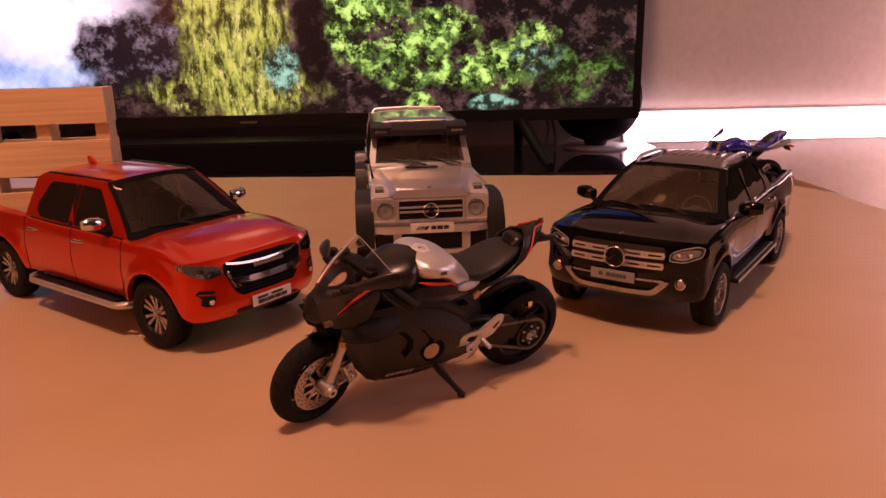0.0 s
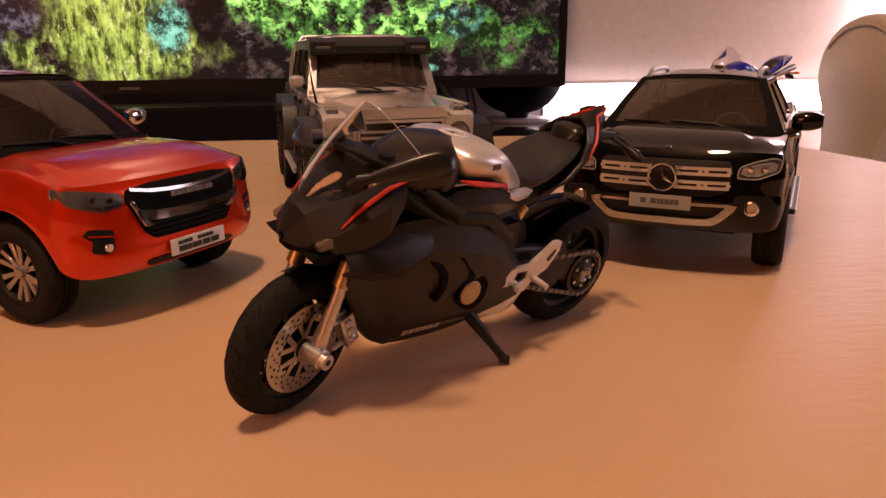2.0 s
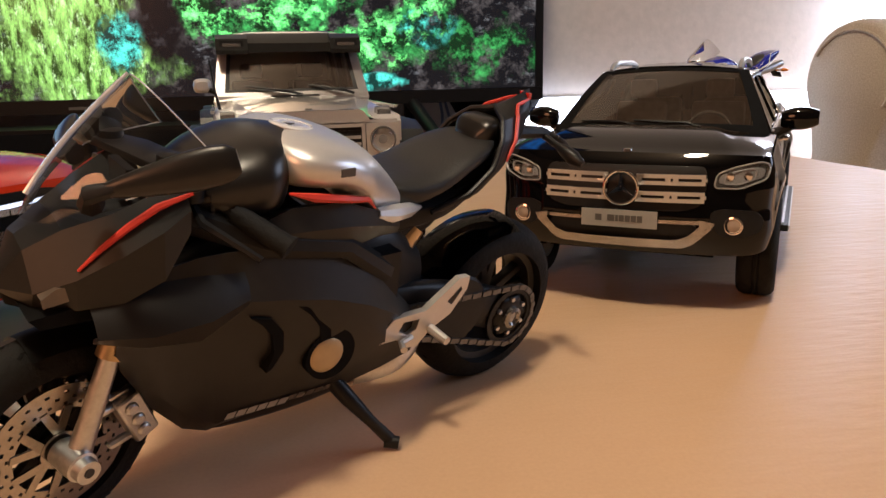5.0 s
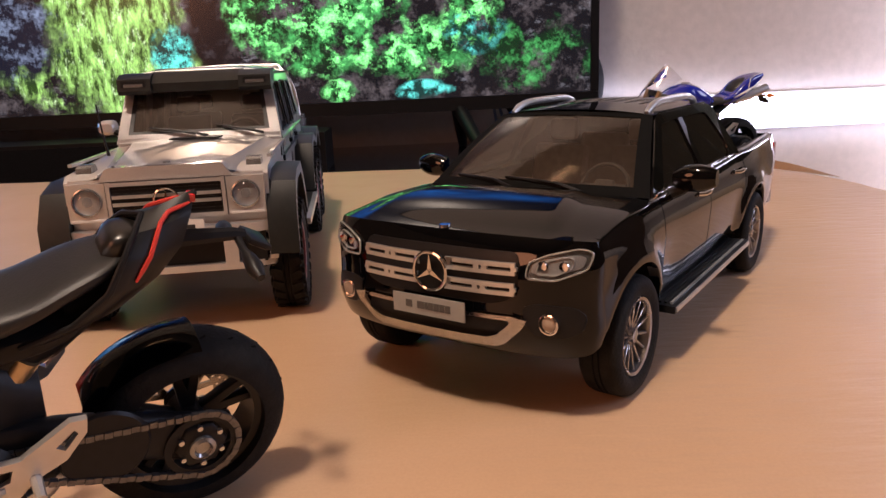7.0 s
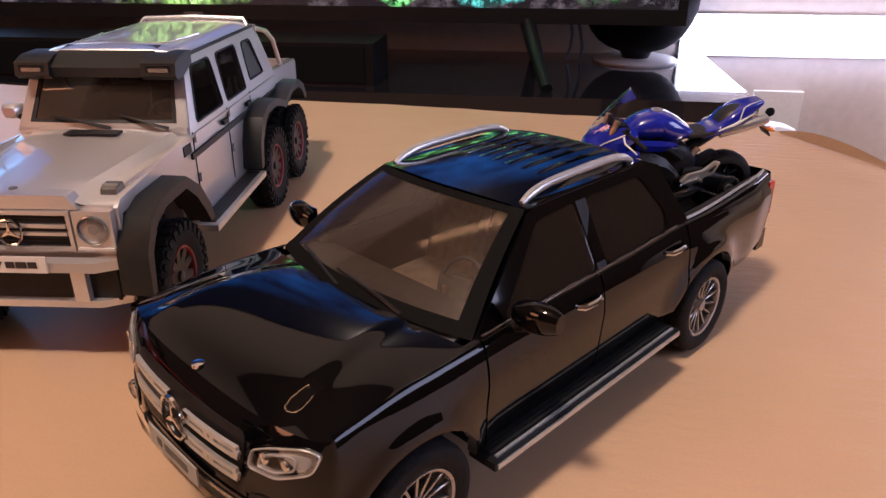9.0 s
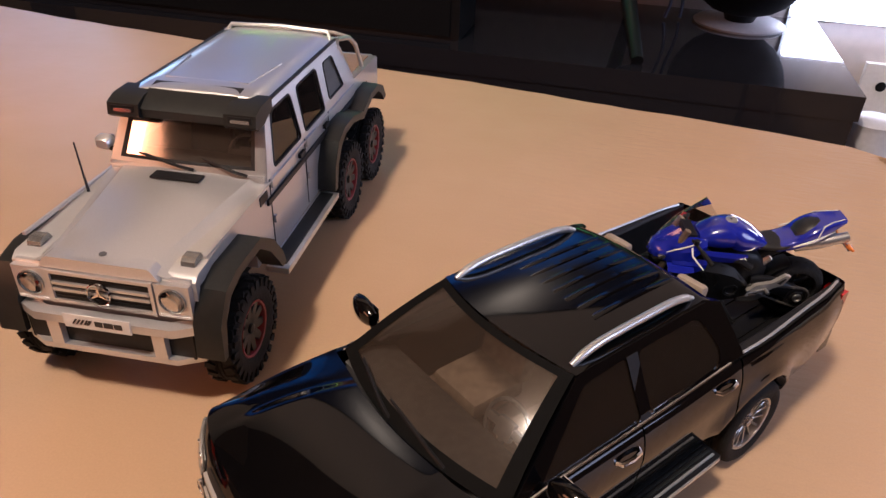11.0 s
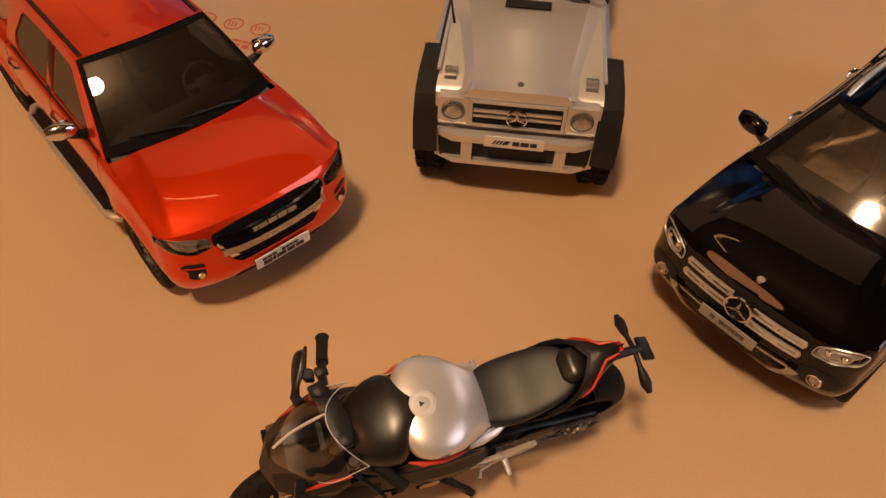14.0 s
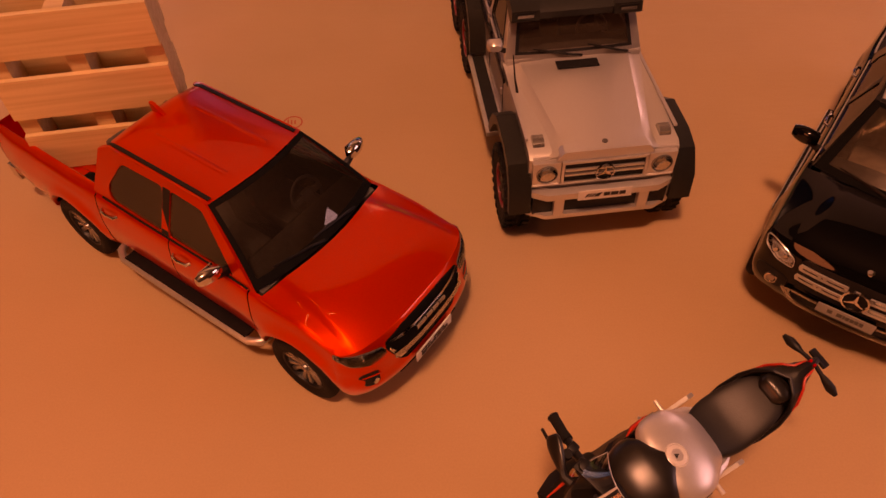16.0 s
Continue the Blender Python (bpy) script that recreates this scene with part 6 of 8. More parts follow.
    plate.location = Vector((0.035, 0, 0.085)) * SC
    # ---- windscreen and visor
    def ws(u, t):
        return V3(-1.02 - 0.30 * t + 0.03 * (1 - u * u), u * (0.735 - 0.075 * t), ZB + 0.05 + 0.53 * t)
    bm = bmesh.new()
    add_grid(bm, [[ws(u, t) for u in np.linspace(-0.90, 0.90, 9)] for t in np.linspace(0.06, 0.97, 6)])
    g = part("windscreen", bm, M["windshield"], car, "flat clear windscreen")
    def ring(u0, t0, t1):
        return [ws(u, t0) for u in np.linspace(-u0, u0, 7)] + [ws(u0, t) for t in np.linspace(t0, t1, 5)[1:]] + [ws(u, t1) for u in np.linspace(u0, -u0, 7)[1:]] + [ws(-u0, t) for t in np.linspace(t1, t0, 5)[1:-1]]
    off = V3(0.012, 0, 0.006)
    bm = bmesh.new()
    add_grid(bm, [[p + off for p in ring(1.07, -0.12, 1.08)], [p + off for p in ring(0.93, 0.04, 0.98)]], close_v=True)
    bmesh.ops.solidify(bm, geom=bm.faces[:], thickness=0.03)
    part("windscreen_frame", bm, S, car, bevel=0.004, segs=1)
    bm = bmesh.new()
    add_grid(bm, [[p + off * 1.05 for p in ring(0.935, 0.035, 0.985)], [p + off * 0.6 for p in ring(0.88, 0.09, 0.94)]], close_v=True)
    part("windscreen_seal", bm, T, car)
    part("scuttle", box(-1.12, -0.98, -0.78, 0.78, 1.38, ZB + 0.04), S, car, bevel=0.015)
    for y0, y1 in ((0.36, -0.10), (-0.25, -0.70)):
        a, b = ws(y0 * -1, -0.02), ws(y1 * -1, 0.16)
        wiper(car, (a.x + 0.03, -y1 * 0.9, a.z), (b.x + 0.02, -y0 * 1.05 - 0.1, b.z), (0.9, 0, 0.3))
    # visor with two lamp pods
    bm = bmesh.new()
    prof = [(-1.48, 2.150), (-1.20, 2.095), (-1.07, 2.01), (-1.09, 1.920), (-1.22, 1.93), (-1.40, 2.02)]
    add_prism(bm, prof, -0.45, 0.45, "Y")
    part("roof_visor", bm, F, car, "dark grey roof visor with two lamp pods", bevel=0.015)
    for sgn in (-1, 1):
        bm = bmesh.new()
        add_prism(bm, [(-1.44, 2.115), (-1.18, 2.105), (-1.05, 2.055), (-1.03, 1.945), (-1.08, 1.905), (-1.22, 1.915), (-1.44, 2.0)], *sorted((sgn * 0.42, sgn * 0.735)), "Y")
        pod = part("lamp_pod", bm, F, car, bevel=0.022)
        part("pod_lamp", box(-1.062, -1.030, *sorted((sgn * 0.49, sgn * 0.67)), 1.978, 2.012), M["lamp_grey"], pod, bevel=0.006, segs=1)
        part("pod_recess", box(-1.07, -1.036, *sorted((sgn * 0.465, sgn * 0.695)), 1.955, 2.038), T, pod, bevel=0.006, segs=1)
    # ---- roof
    bm = bmesh.new()
    rows = []
    for x in (-1.30, -1.34, -1.45, -1.7, -2.4, -3.1, -3.42, -3.54, -3.58):
        dz = -0.06 if x in (-1.30, -3.58) else -0.015 if x in (-1.34, -3.54) else 0.0
        rows.append([V3(x, u * 0.685, ZR + dz + 0.035 * (1 - abs(u) ** 3) - 0.055 * abs(u) ** 14) for u in np.linspace(-1, 1, 21)])
    add_grid(bm, rows)
    part("roof", bm, S, car, smooth=35)
    bm = bmesh.new()
    for sgn in (-1, 1):
        add_prism(bm, [(-1.62, sgn * 0.42), (-2.3, sgn * 0.50), (-2.3, sgn * 0.515), (-1.62, sgn * 0.435)], ZR + 0.018, ZR + 0.036, "Z")
    add_box(bm, -1.635, -1.62, -0.43, 0.43, ZR + 0.022, ZR + 0.036)
    part("roof_crease", bm, S, car)
    part("roof_bar", tube([(-3.50, -0.655, ZR - 0.045), (-3.55, -0.60, ZR + 0.03), (-3.56, 0, ZR + 0.05), (-3.55, 0.60, ZR + 0.03), (-3.50, 0.655, ZR - 0.045)], 0.026, 8), M["satin_silver"], car)
    part("rear_bar", tube([(-4.12, -0.69, 1.93), (-4.13, -0.5, 1.97), (-4.13, 0.5, 1.97), (-4.12, 0.69, 1.93)], 0.028, 8), M["satin_silver"], car)
    part("cab_back", box(-3.62, -3.57, -0.72, 0.72, 1.2, ZR - 0.04), S, car, bevel=0.02)
    part("back_window", box(-3.635, -3.622, -0.52, 0.52, 1.6, 1.98), M["ink"], car, bevel=0.01)
    # ---- bed
    part("bed_floor", box(-5.05, -3.62, -0.70, 0.70, 1.10, 1.15), M["wood_bed"], car, "brown wooden load floor")
    for sgn in (-1, 1):
        part("bed_liner", box(-5.03, -3.64, *sorted((sgn * 0.668, sgn * 0.698)), 1.15, ZB - 0.03), M["wood_bed"], car)
    part("tailgate", box(-5.12, -5.06, -0.72, 0.72, 0.95, ZB - 0.03), S, car, bevel=0.02)
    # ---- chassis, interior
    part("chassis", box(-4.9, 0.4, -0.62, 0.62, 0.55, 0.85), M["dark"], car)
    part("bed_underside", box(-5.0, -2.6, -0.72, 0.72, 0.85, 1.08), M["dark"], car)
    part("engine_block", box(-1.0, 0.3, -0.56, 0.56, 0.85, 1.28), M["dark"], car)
    part("cab_floor", box(-3.5, -1.05, -0.74, 0.74, 0.86, 0.92), M["grey_in"], car)
    part("dashboard", box(-1.42, -1.08, -0.70, 0.70, 1.1, ZB + 0.02), M["grey_in"], car, bevel=0.04)
    steering(car, -1.56, 0.36, ZB - 0.02, M["grey_in"])
    for x in (-1.95, -2.75):
        for y in (-0.36, 0.36):
            seat(car, x, y, 0.95, M["trim"])
    # whip aerial on the passenger side
    part("aerial", tube([(-0.52, -0.74, 1.38), (-0.54, -0.77, 1.55), (-0.56, -0.80, 1.85)], [0.016, 0.010, 0.007], 6), T, car, "thin black whip aerial")


offroader(silver_truck)

# ---------------------------------------------------------------- model motorcycles (full-size metres, x forwards, y to the rider's left)
M["matt_black"] = mat("matt_black_fairing", (0.0075, 0.0072, 0.007), 0.44, grain=0.15, grain_size=500, spec=0.4)
M["seat_black"] = mat("seat_black_vinyl", (0.011, 0.011, 0.0115), 0.45, grain=0.15, grain_size=700, bump=0.1, bump_size=1500)
M["tank_black"] = mat("satin_black_tank_cover", (0.011, 0.010, 0.0095), 0.30, grain=0.15, grain_size=500, spec=0.5)
M["clutch_bronze"] = mat("dull_bronze_cover", (0.46, 0.35, 0.20), 0.38, 0.6, grain=0.1, rough_var=0.08)
M["chain_grey"] = mat("oiled_chain_steel", (0.17, 0.165, 0.16), 0.4, 0.8, grain=0.2, grain_size=900)
M["tank_silver"] = mat("satin_aluminium_tank", (0.70, 0.70, 0.71), 0.34, 0.6, grain=0.02, grain_size=900, rough_var=0.02)
M["gold_fork"] = mat("bronze_fork", (0.62, 0.47, 0.27), 0.30, 0.9, grain=0.06)
M["steel"] = mat("brushed_steel", (0.66, 0.66, 0.66), 0.36, 1.0, grain=0.08, grain_size=900)
M["bronze_lens"] = mat("smoked_lamp_lens", (0.10, 0.075, 0.055), 0.15, coat=0.8, grain=0.15)
M["red_line"] = mat("red_stripe", (0.60, 0.05, 0.03), 0.4, grain=0.06)
M["blue_gloss"] = mat("blue_gloss_paint", (0.010, 0.018, 0.33), 0.2, coat=1.0, grain=0.1)
M["white_gloss"] = mat("white_gloss_paint", (0.70, 0.70, 0.70), 0.25, coat=0.6, grain=0.05)
M["disc_steel"] = mat("warm_disc_steel", (0.50, 0.47, 0.42), 0.25, 1.0, grain=0.08, grain_size=900)
M["white_silver"] = mat("bright_silver_paint", (0.66, 0.64, 0.61), 0.33, 0.75, grain=0.06, rough_var=0.06)
# pale colour that carries the glint on the screen's outline and edges
M["screen_edge"] = mat("pale_screen_glint", (0.72, 0.74, 0.80), 0.12, 0.2, coat=1.0, grain=0.05)
M["screen_clear"] = glass("clear_bike_screen", (0.82, 0.81, 0.80), 0.03, 1.85)


def bike_wheel(bike, x, z, r, w, name, discs, rim_mat, spokes=5):
    rim_r = r * 0.70
    rim = part(name, lathe([(-w * 0.30, rim_r * 0.90), (-w * 0.34, rim_r * 1.02), (w * 0.34, rim_r * 1.02), (w * 0.30, rim_r * 0.90)], "Y", 44), rim_mat, bike, "black sport wheel")
    prof = []
    for i in range(15):
        a = math.pi * i / 14
        prof.append((-w / 2 * math.cos(a), rim_r + (r - rim_r) * math.sin(a) ** 0.75))
    bm = lathe(prof, "Y", 56, closed=True)
    part("tyre", bm, M["rubber"], rim, "black rubber sport tyre")
    bm = bmesh.new()
    for i in range(22):
        a = 2 * math.pi * i / 22
        for s in (-1, 1):
            m = Matrix.Rotation(a + (0.14 if s > 0 else 0), 4, "Y") @ Matrix.Translation((0, s * w * 0.21, r * 0.972)) @ Matrix.Rotation(s * -0.45, 4, "X") @ Matrix.Rotation(s * 0.6, 4, "Z")
            add_box(bm, -0.022, 0.022, -0.0035, 0.0035, -0.006, 0.0012, m)
    part("tread", bm, M["dark"], rim)
    bm = bmesh.new()
    for i in range(spokes):
        a = 2 * math.pi * i / spokes
        for k in (-0.16, 0.16):
            m = Matrix.Rotation(a, 4, "Y")
            vs = add_prism(bm, [(-0.018, 0.03), (0.018, 0.03), (rim_r * k + 0.014, rim_r * 0.93), (rim_r * k - 0.014, rim_r * 0.93)], -w * 0.10, w * 0.10, "Y")
            bmesh.ops.transform(bm, matrix=m, verts=vs)
    add_lathe(bm, [(-w * 0.3, 0.0), (-w * 0.3, 0.05), (w * 0.3, 0.05), (w * 0.3, 0.0)], "Y", 20)
    part("spokes", bm, rim_mat, rim, bevel=0.003, segs=1)
    for s in discs:
        bm = bmesh.new()
        y = s * w * 0.46
        n = 84
        radii = (0.106, 0.116, 0.1235, 0.131, 0.1385, 0.146, 0.1535, 0.161, 0.168)
        for i in range(n):
            for j in range(len(radii) - 1):
                if j in (1, 3, 5) and (i + j) % 4 == 0:
                    continue
                a0, a1 = 2 * math.pi * i / n, 2 * math.pi * (i + 1) / n
                quad = [V3(q * math.cos(a), y, q * math.sin(a)) for q, a in ((radii[j], a0), (radii[j + 1], a0), (radii[j + 1], a1), (radii[j], a1))]
                bm.faces.new([bm.verts.new(p) for p in quad])
        bmesh.ops.remove_doubles(bm, verts=bm.verts, dist=1e-5)
        bmesh.ops.solidify(bm, geom=bm.faces[:], thickness=0.005)
        part("brake_disc", bm, M["disc_steel"], rim, "pierced steel brake disc", smooth=20)
        bm = bmesh.new()
        for i in range(6):
            m = Matrix.Rotation(2 * math.pi * i / 6, 4, "Y")
            vs = add_prism(bm, [(-0.012, 0.045), (0.012, 0.045), (0.038, 0.108), (0.020, 0.112), (0.0, 0.070), (-0.020, 0.112), (-0.038, 0.108)], y + s * 0.001, y + s * 0.008, "Y")
            bmesh.ops.transform(bm, matrix=m, verts=vs)
        add_lathe(bm, [(y, 0.025), (y, 0.05), (y + s * 0.009, 0.048), (y + s * 0.009, 0.025)], "Y", 20)
        part("disc_carrier", bm, M["disc_steel"], rim, smooth=20)
    rim.location = Vector((x, 0, z)) * SC
    return rim


def shell(sections, thick=0.008, mirror=False):
    """A creased sheet through sections [(x, [(y, z), ...]), ...], thickened inwards."""
    bm = bmesh.new()
    rows = []
    for (x0, a), (x1, b) in zip(sections, sections[1:]):
        for t in (0.0, 0.5):
            rows.append([V3(x0 + (x1 - x0) * t, p[0] + (q[0] - p[0]) * t, p[1] + (q[1] - p[1]) * t) for p, q in zip(a, b)])
    rows.append([V3(sections[-1][0], y, z) for y, z in sections[-1][1]])
    if mirror:
        rows = [[V3(p.x, -p.y, p.z) for p in reversed(r[1:])] + r for r in rows]
    add_grid(bm, rows)
    bmesh.ops.recalc_face_normals(bm, faces=bm.faces[:])
    bmesh.ops.solidify(bm, geom=bm.faces[:], thickness=thick)
    bmesh.ops.recalc_face_normals(bm, faces=bm.faces[:])
    return bm


def flip(sections, s):
    return [(x, [(s * y, z) for y, z in pts]) for x, pts in sections]


def sport_bike(m, label, c):
    """c: colours of the nose, belly, tank front, tank, tail and stripes."""
    b = thing("model_motorcycle", m, label, "model motorcycle", "model motorcycles")
    AF, AR, RF, RR = c["axles"]
    fw = bike_wheel(b, AF, RF, RF, 0.12, "front_wheel", (-1, 1), c["rim"])
    fw.rotation_euler = (0, 0, radians(c["steer"]))
    rw = bike_wheel(b, AR, RR, RR, 0.20, "rear_wheel", (-1,), c["rim"])
    global SQ
    SQ = c["squeeze"]
    # fork, axle, calipers
    axis = V3(-0.26, 0, 0.66).normalized()
    for s in (-1, 1):
        base = V3(AF - 0.01, s * 0.105, RF)
        leg = part("fork_leg", tube([base - axis * 0.03, base + axis * 0.10, base + axis * 0.30], [0.030, 0.026, 0.024], 12), M["steel"], b, "pale metal fork leg")
        part("fork_tube", tube([base + axis * 0.28, base + axis * 0.72], 0.029, 12), M["gold_fork"], leg)
        part("axle_clamp", lathe([(-0.02, 0.0), (-0.02, 0.034), (0.022, 0.034), (0.022, 0.012), (0.012, 0.0)], "Y", 16, at=tuple(base + V3(0, s * 0.012, 0))), M["steel"], leg)
        cal = base + V3(-0.115, -s * 0.012, 0.035)
        bm = bmesh.new()
        add_box(bm, -0.035, 0.035, -0.03, 0.03, -0.065, 0.065)
        for k in (-0.035, 0.035):
            add_lathe(bm, [(-0.038, 0.0), (-0.038, 0.018), (0.038, 0.018), (0.038, 0.0)], "Y", 12, at=(0, 0, k))
        add_tube(bm, [(0.01, 0, 0.05), (0.07, 0, 0.09)], 0.012, 6)
        add_tube(bm, [(0.01, 0, -0.05), (0.10, 0, -0.02)], 0.012, 6)
        bmesh.ops.transform(bm, matrix=Matrix.Translation(cal) @ Matrix.Rotation(0.35, 4, "Y"), verts=bm.verts)
        part("brake_caliper", bm, M["steel"], leg, bevel=0.006, segs=1)
    # front mudguard
    bm = bmesh.new()
    rows = []
    for a in np.linspace(radians(70), radians(150), 11):
        rr = RF + 0.018
        rows.append([V3(AF + rr * math.cos(a), u * 0.062, RF + (rr - 0.03 * u * u) * math.sin(a)) for u in np.linspace(-1, 1, 7)])
    add_grid(bm, rows)
    bmesh.ops.solidify(bm, geom=bm.faces[:], thickness=0.006)
    part("front_mudguard", bm, c["guard"], b)
    # engine mass and frame
    part("engine", blob([(0.40, 0.32, 0.62, 0.09), (0.25, 0.22, 0.70, 0.125), (0.0, 0.20, 0.74, 0.14), (-0.25, 0.27, 0.72, 0.13), (-0.38, 0.33, 0.60, 0.09)], 3.0), M["trim"], b, "black engine block")
    part("radiator", box(0.33, 0.38, -0.13, 0.13, 0.36, 0.66), M["dark"], b, "black radiator core", bevel=0.006)
    # frame spar, hoses and cylinder heads in the gap under the tank
    for s in (-1, 1):
        part("frame_spar", tube([(0.34, s * 0.10, 0.80), (0.16, s * 0.165, 0.735), (-0.06, s * 0.17, 0.70), (-0.20, s * 0.14, 0.60)], [0.035, 0.032, 0.03, 0.035], 8), M["trim"], b)
        part("hose", tube([(0.20, s * 0.13, 0.66), (0.08, s * 0.17, 0.64), (-0.05, s * 0.16, 0.58), (-0.14, s * 0.17, 0.48)], 0.016, 8), M["rubber"], b)
    # nose with intakes
    nose = part("nose_fairing", shell([
        (0.70, [(0.0, 0.735), (0.02, 0.725), (0.035, 0.690), (0.02, 0.672)]),
        (0.665, [(0.0, 0.800), (0.055, 0.780), (0.100, 0.715), (0.085, 0.668)]),
        (0.58, [(0.0, 0.850), (0.080, 0.835), (0.152, 0.735), (0.145, 0.662)]),
        (0.48, [(0.0, 0.865), (0.105, 0.885), (0.184, 0.770), (0.182, 0.660)]),
        (0.38, [(0.0, 0.820), (0.120, 0.905), (0.200, 0.800), (0.200, 0.690)]),
        (0.31, [(0.0, 0.800), (0.130, 0.900), (0.195, 0.830), (0.195, 0.770)]),
        (0.25, [(0.0, 0.790), (0.135, 0.885), (0.175, 0.850), (0.175, 0.815)])], 0.008, True), c["nose"], b, "sharp creased front fairing", smooth=35)
    part("nose_floor", prism([(0.69, -0.06), (0.69, 0.06), (0.56, 0.125), (0.40, 0.15), (0.40, -0.15), (0.56, -0.125)], 0.648, 0.668, "Z"), M["dark"], nose)
    for s in (-1, 1):
        part("headlight", prism([(0.635, 0.682), (0.64, 0.705), (0.60, 0.722), (0.565, 0.712), (0.585, 0.688)], *sorted((s * 0.085, s * 0.149)), "Y"), M["lamp_grey"], nose, bevel=0.008)
        part("intake", prism([(0.66, 0.645), (0.68, 0.668), (0.62, 0.675), (0.52, 0.67), (0.52, 0.64)], *sorted((s * 0.02, s * 0.135)), "Y"), M["dark"], nose, bevel=0.008)
        if c["stripe"]:
            pts = [(0.58, s * 0.142, 0.752), (0.52, s * 0.157, 0.788), (0.45, s * 0.168, 0.818), (0.38, s * 0.168, 0.846), (0.31, s * 0.155, 0.876)]
            part("stripe", tube(pts, [0.004, 0.006, 0.007, 0.007, 0.004], 6), c["stripe"], nose)
        part("winglet", shell(flip([(0.56, [(0.14, 0.655), (0.19, 0.645), (0.235, 0.61)]), (0.44, [(0.15, 0.665), (0.22, 0.65), (0.25, 0.60)]), (0.33, [(0.16, 0.655), (0.215, 0.64), (0.245, 0.61)])], s), 0.010), c["nose"], nose, smooth=25)
        part("nose_side", shell(flip([(0.52, [(0.165, 0.70), (0.185, 0.66), (0.17, 0.60)]), (0.42, [(0.185, 0.72), (0.21, 0.66), (0.19, 0.56)]), (0.30, [(0.19, 0.715), (0.215, 0.66), (0.205, 0.58)]), (0.22, [(0.185, 0.70), (0.20, 0.665), (0.20, 0.63)])], s), 0.008), c["nose"], nose, smooth=25)
    # screen
    bm = bmesh.new()
    rows = []
    for t in np.linspace(0, 1, 12):
        x = 0.675 - 0.375 * t
        z = 0.79 + 0.44 * t ** 0.85
        w = 0.035 + 0.135 * math.sin(math.pi * min(0.5, 0.05 + 0.75 * t)) * (1 - 0.25 * max(0, t - 0.5) / 0.5)
        rows.append([V3(x - 0.12 * abs(u) ** 2 * (0.4 + 0.6 * t), u * w, z - 0.15 * abs(u) ** 2.0 * t ** 1.2) for u in np.linspace(-1, 1, 13)])
    add_grid(bm, rows)
    scr = part("windscreen", bm, M["screen_clear"], b, "clear curved windscreen")
    scr.visible_shadow = False
    # dash and yoke
    part("dash", box(0.42, 0.45, -0.07, 0.07, 0.905, 0.965), M["trim"], b, bevel=0.012)
    part("top_yoke", box(0.34, 0.43, -0.12, 0.12, 0.905, 0.925), M["trim"], b, bevel=0.01)
    for s in (-1, 1):
        part("handlebar", tube([(0.38, s * 0.12, 0.88), (0.34, s * 0.22, 0.86), (0.26, s * 0.37, 0.80)], [0.014, 0.014, 0.013], 8), M["trim"], b)
        part("grip", tube([(0.325, s * 0.25, 0.848), (0.255, s * 0.38, 0.796)], [0.020, 0.020], 10), M["rubber"], b, "ribbed black grip")
        part("lever", tube([(0.39, s * 0.20, 0.845), (0.40, s * 0.27, 0.81), (0.33, s * 0.39, 0.755)], [0.008, 0.009, 0.007], 6), M["white_gloss"], b)
        part("bar_end_reservoir", lathe([(0, 0.0), (0, 0.022), (0.045, 0.022), (0.045, 0.0)], "Z", 12, at=(0.36, s * 0.19, 0.875)), M["trim"], b)
    # belly fairing with vents
    bel = part("belly_pan", blob([(0.40, 0.19, 0.30, 0.06), (0.30, 0.155, 0.30, 0.10), (0.0, 0.150, 0.30, 0.11), (-0.24, 0.18, 0.30, 0.09), (-0.32, 0.22, 0.28, 0.05)], 3.0, 18), c["belly"], b, "smooth belly fairing")
    for s in (-1, 1):
        fair = part("side_fairing", shell(flip([
            (0.47, [(0.125, 0.635), (0.150, 0.58), (0.145, 0.50), (0.125, 0.44), (0.09, 0.42)]),
            (0.42, [(0.140, 0.690), (0.175, 0.62), (0.165, 0.50), (0.140, 0.32), (0.06, 0.26)]),
            (0.36, [(0.150, 0.700), (0.192, 0.615), (0.185, 0.48), (0.152, 0.26), (0.05, 0.19)]),
            (0.22, [(0.165, 0.690), (0.210, 0.600), (0.195, 0.46), (0.156, 0.23), (0.04, 0.160)]),
            (0.08, [(0.170, 0.670), (0.214, 0.580), (0.200, 0.44), (0.156, 0.225), (0.04, 0.152)]),
            (-0.05, [(0.165, 0.610), (0.205, 0.540), (0.195, 0.42), (0.150, 0.23), (0.04, 0.158)]),
            (-0.15, [(0.160, 0.510), (0.186, 0.470), (0.180, 0.38), (0.140, 0.245), (0.04, 0.168)]),
            (-0.25, [(0.150, 0.400), (0.166, 0.375), (0.160, 0.335), (0.125, 0.255), (0.04, 0.188)]),
            (-0.33, [(0.130, 0.320), (0.140, 0.310), (0.135, 0.290), (0.110, 0.262), (0.06, 0.225)])], s), 0.010), c["belly"], b, "creased side fairing", smooth=24)
        for dx in (0.0, -0.125):
            hook = [(0.275, 0.60), (0.225, 0.585), (0.195, 0.54), (0.195, 0.49), (0.225, 0.455), (0.215, 0.50), (0.225, 0.54), (0.25, 0.57)]
            part("vent", prism([(x + dx, z - (0.02 if dx else 0)) for x, z in hook], *sorted((s * 0.17, s * 0.213)), "Y"), M["dark"], fair, bevel=0.003, segs=1)
        part("clutch_cover", lathe([(s * 0.13, 0.0), (s * 0.13, 0.058), (s * 0.186, 0.055), (s * 0.190, 0.043), (s * 0.184, 0.038), (s * 0.184, 0.0)], "Y", 28, at=(-0.07, 0, 0.37)), M["trim"], fair, "round black clutch cover")
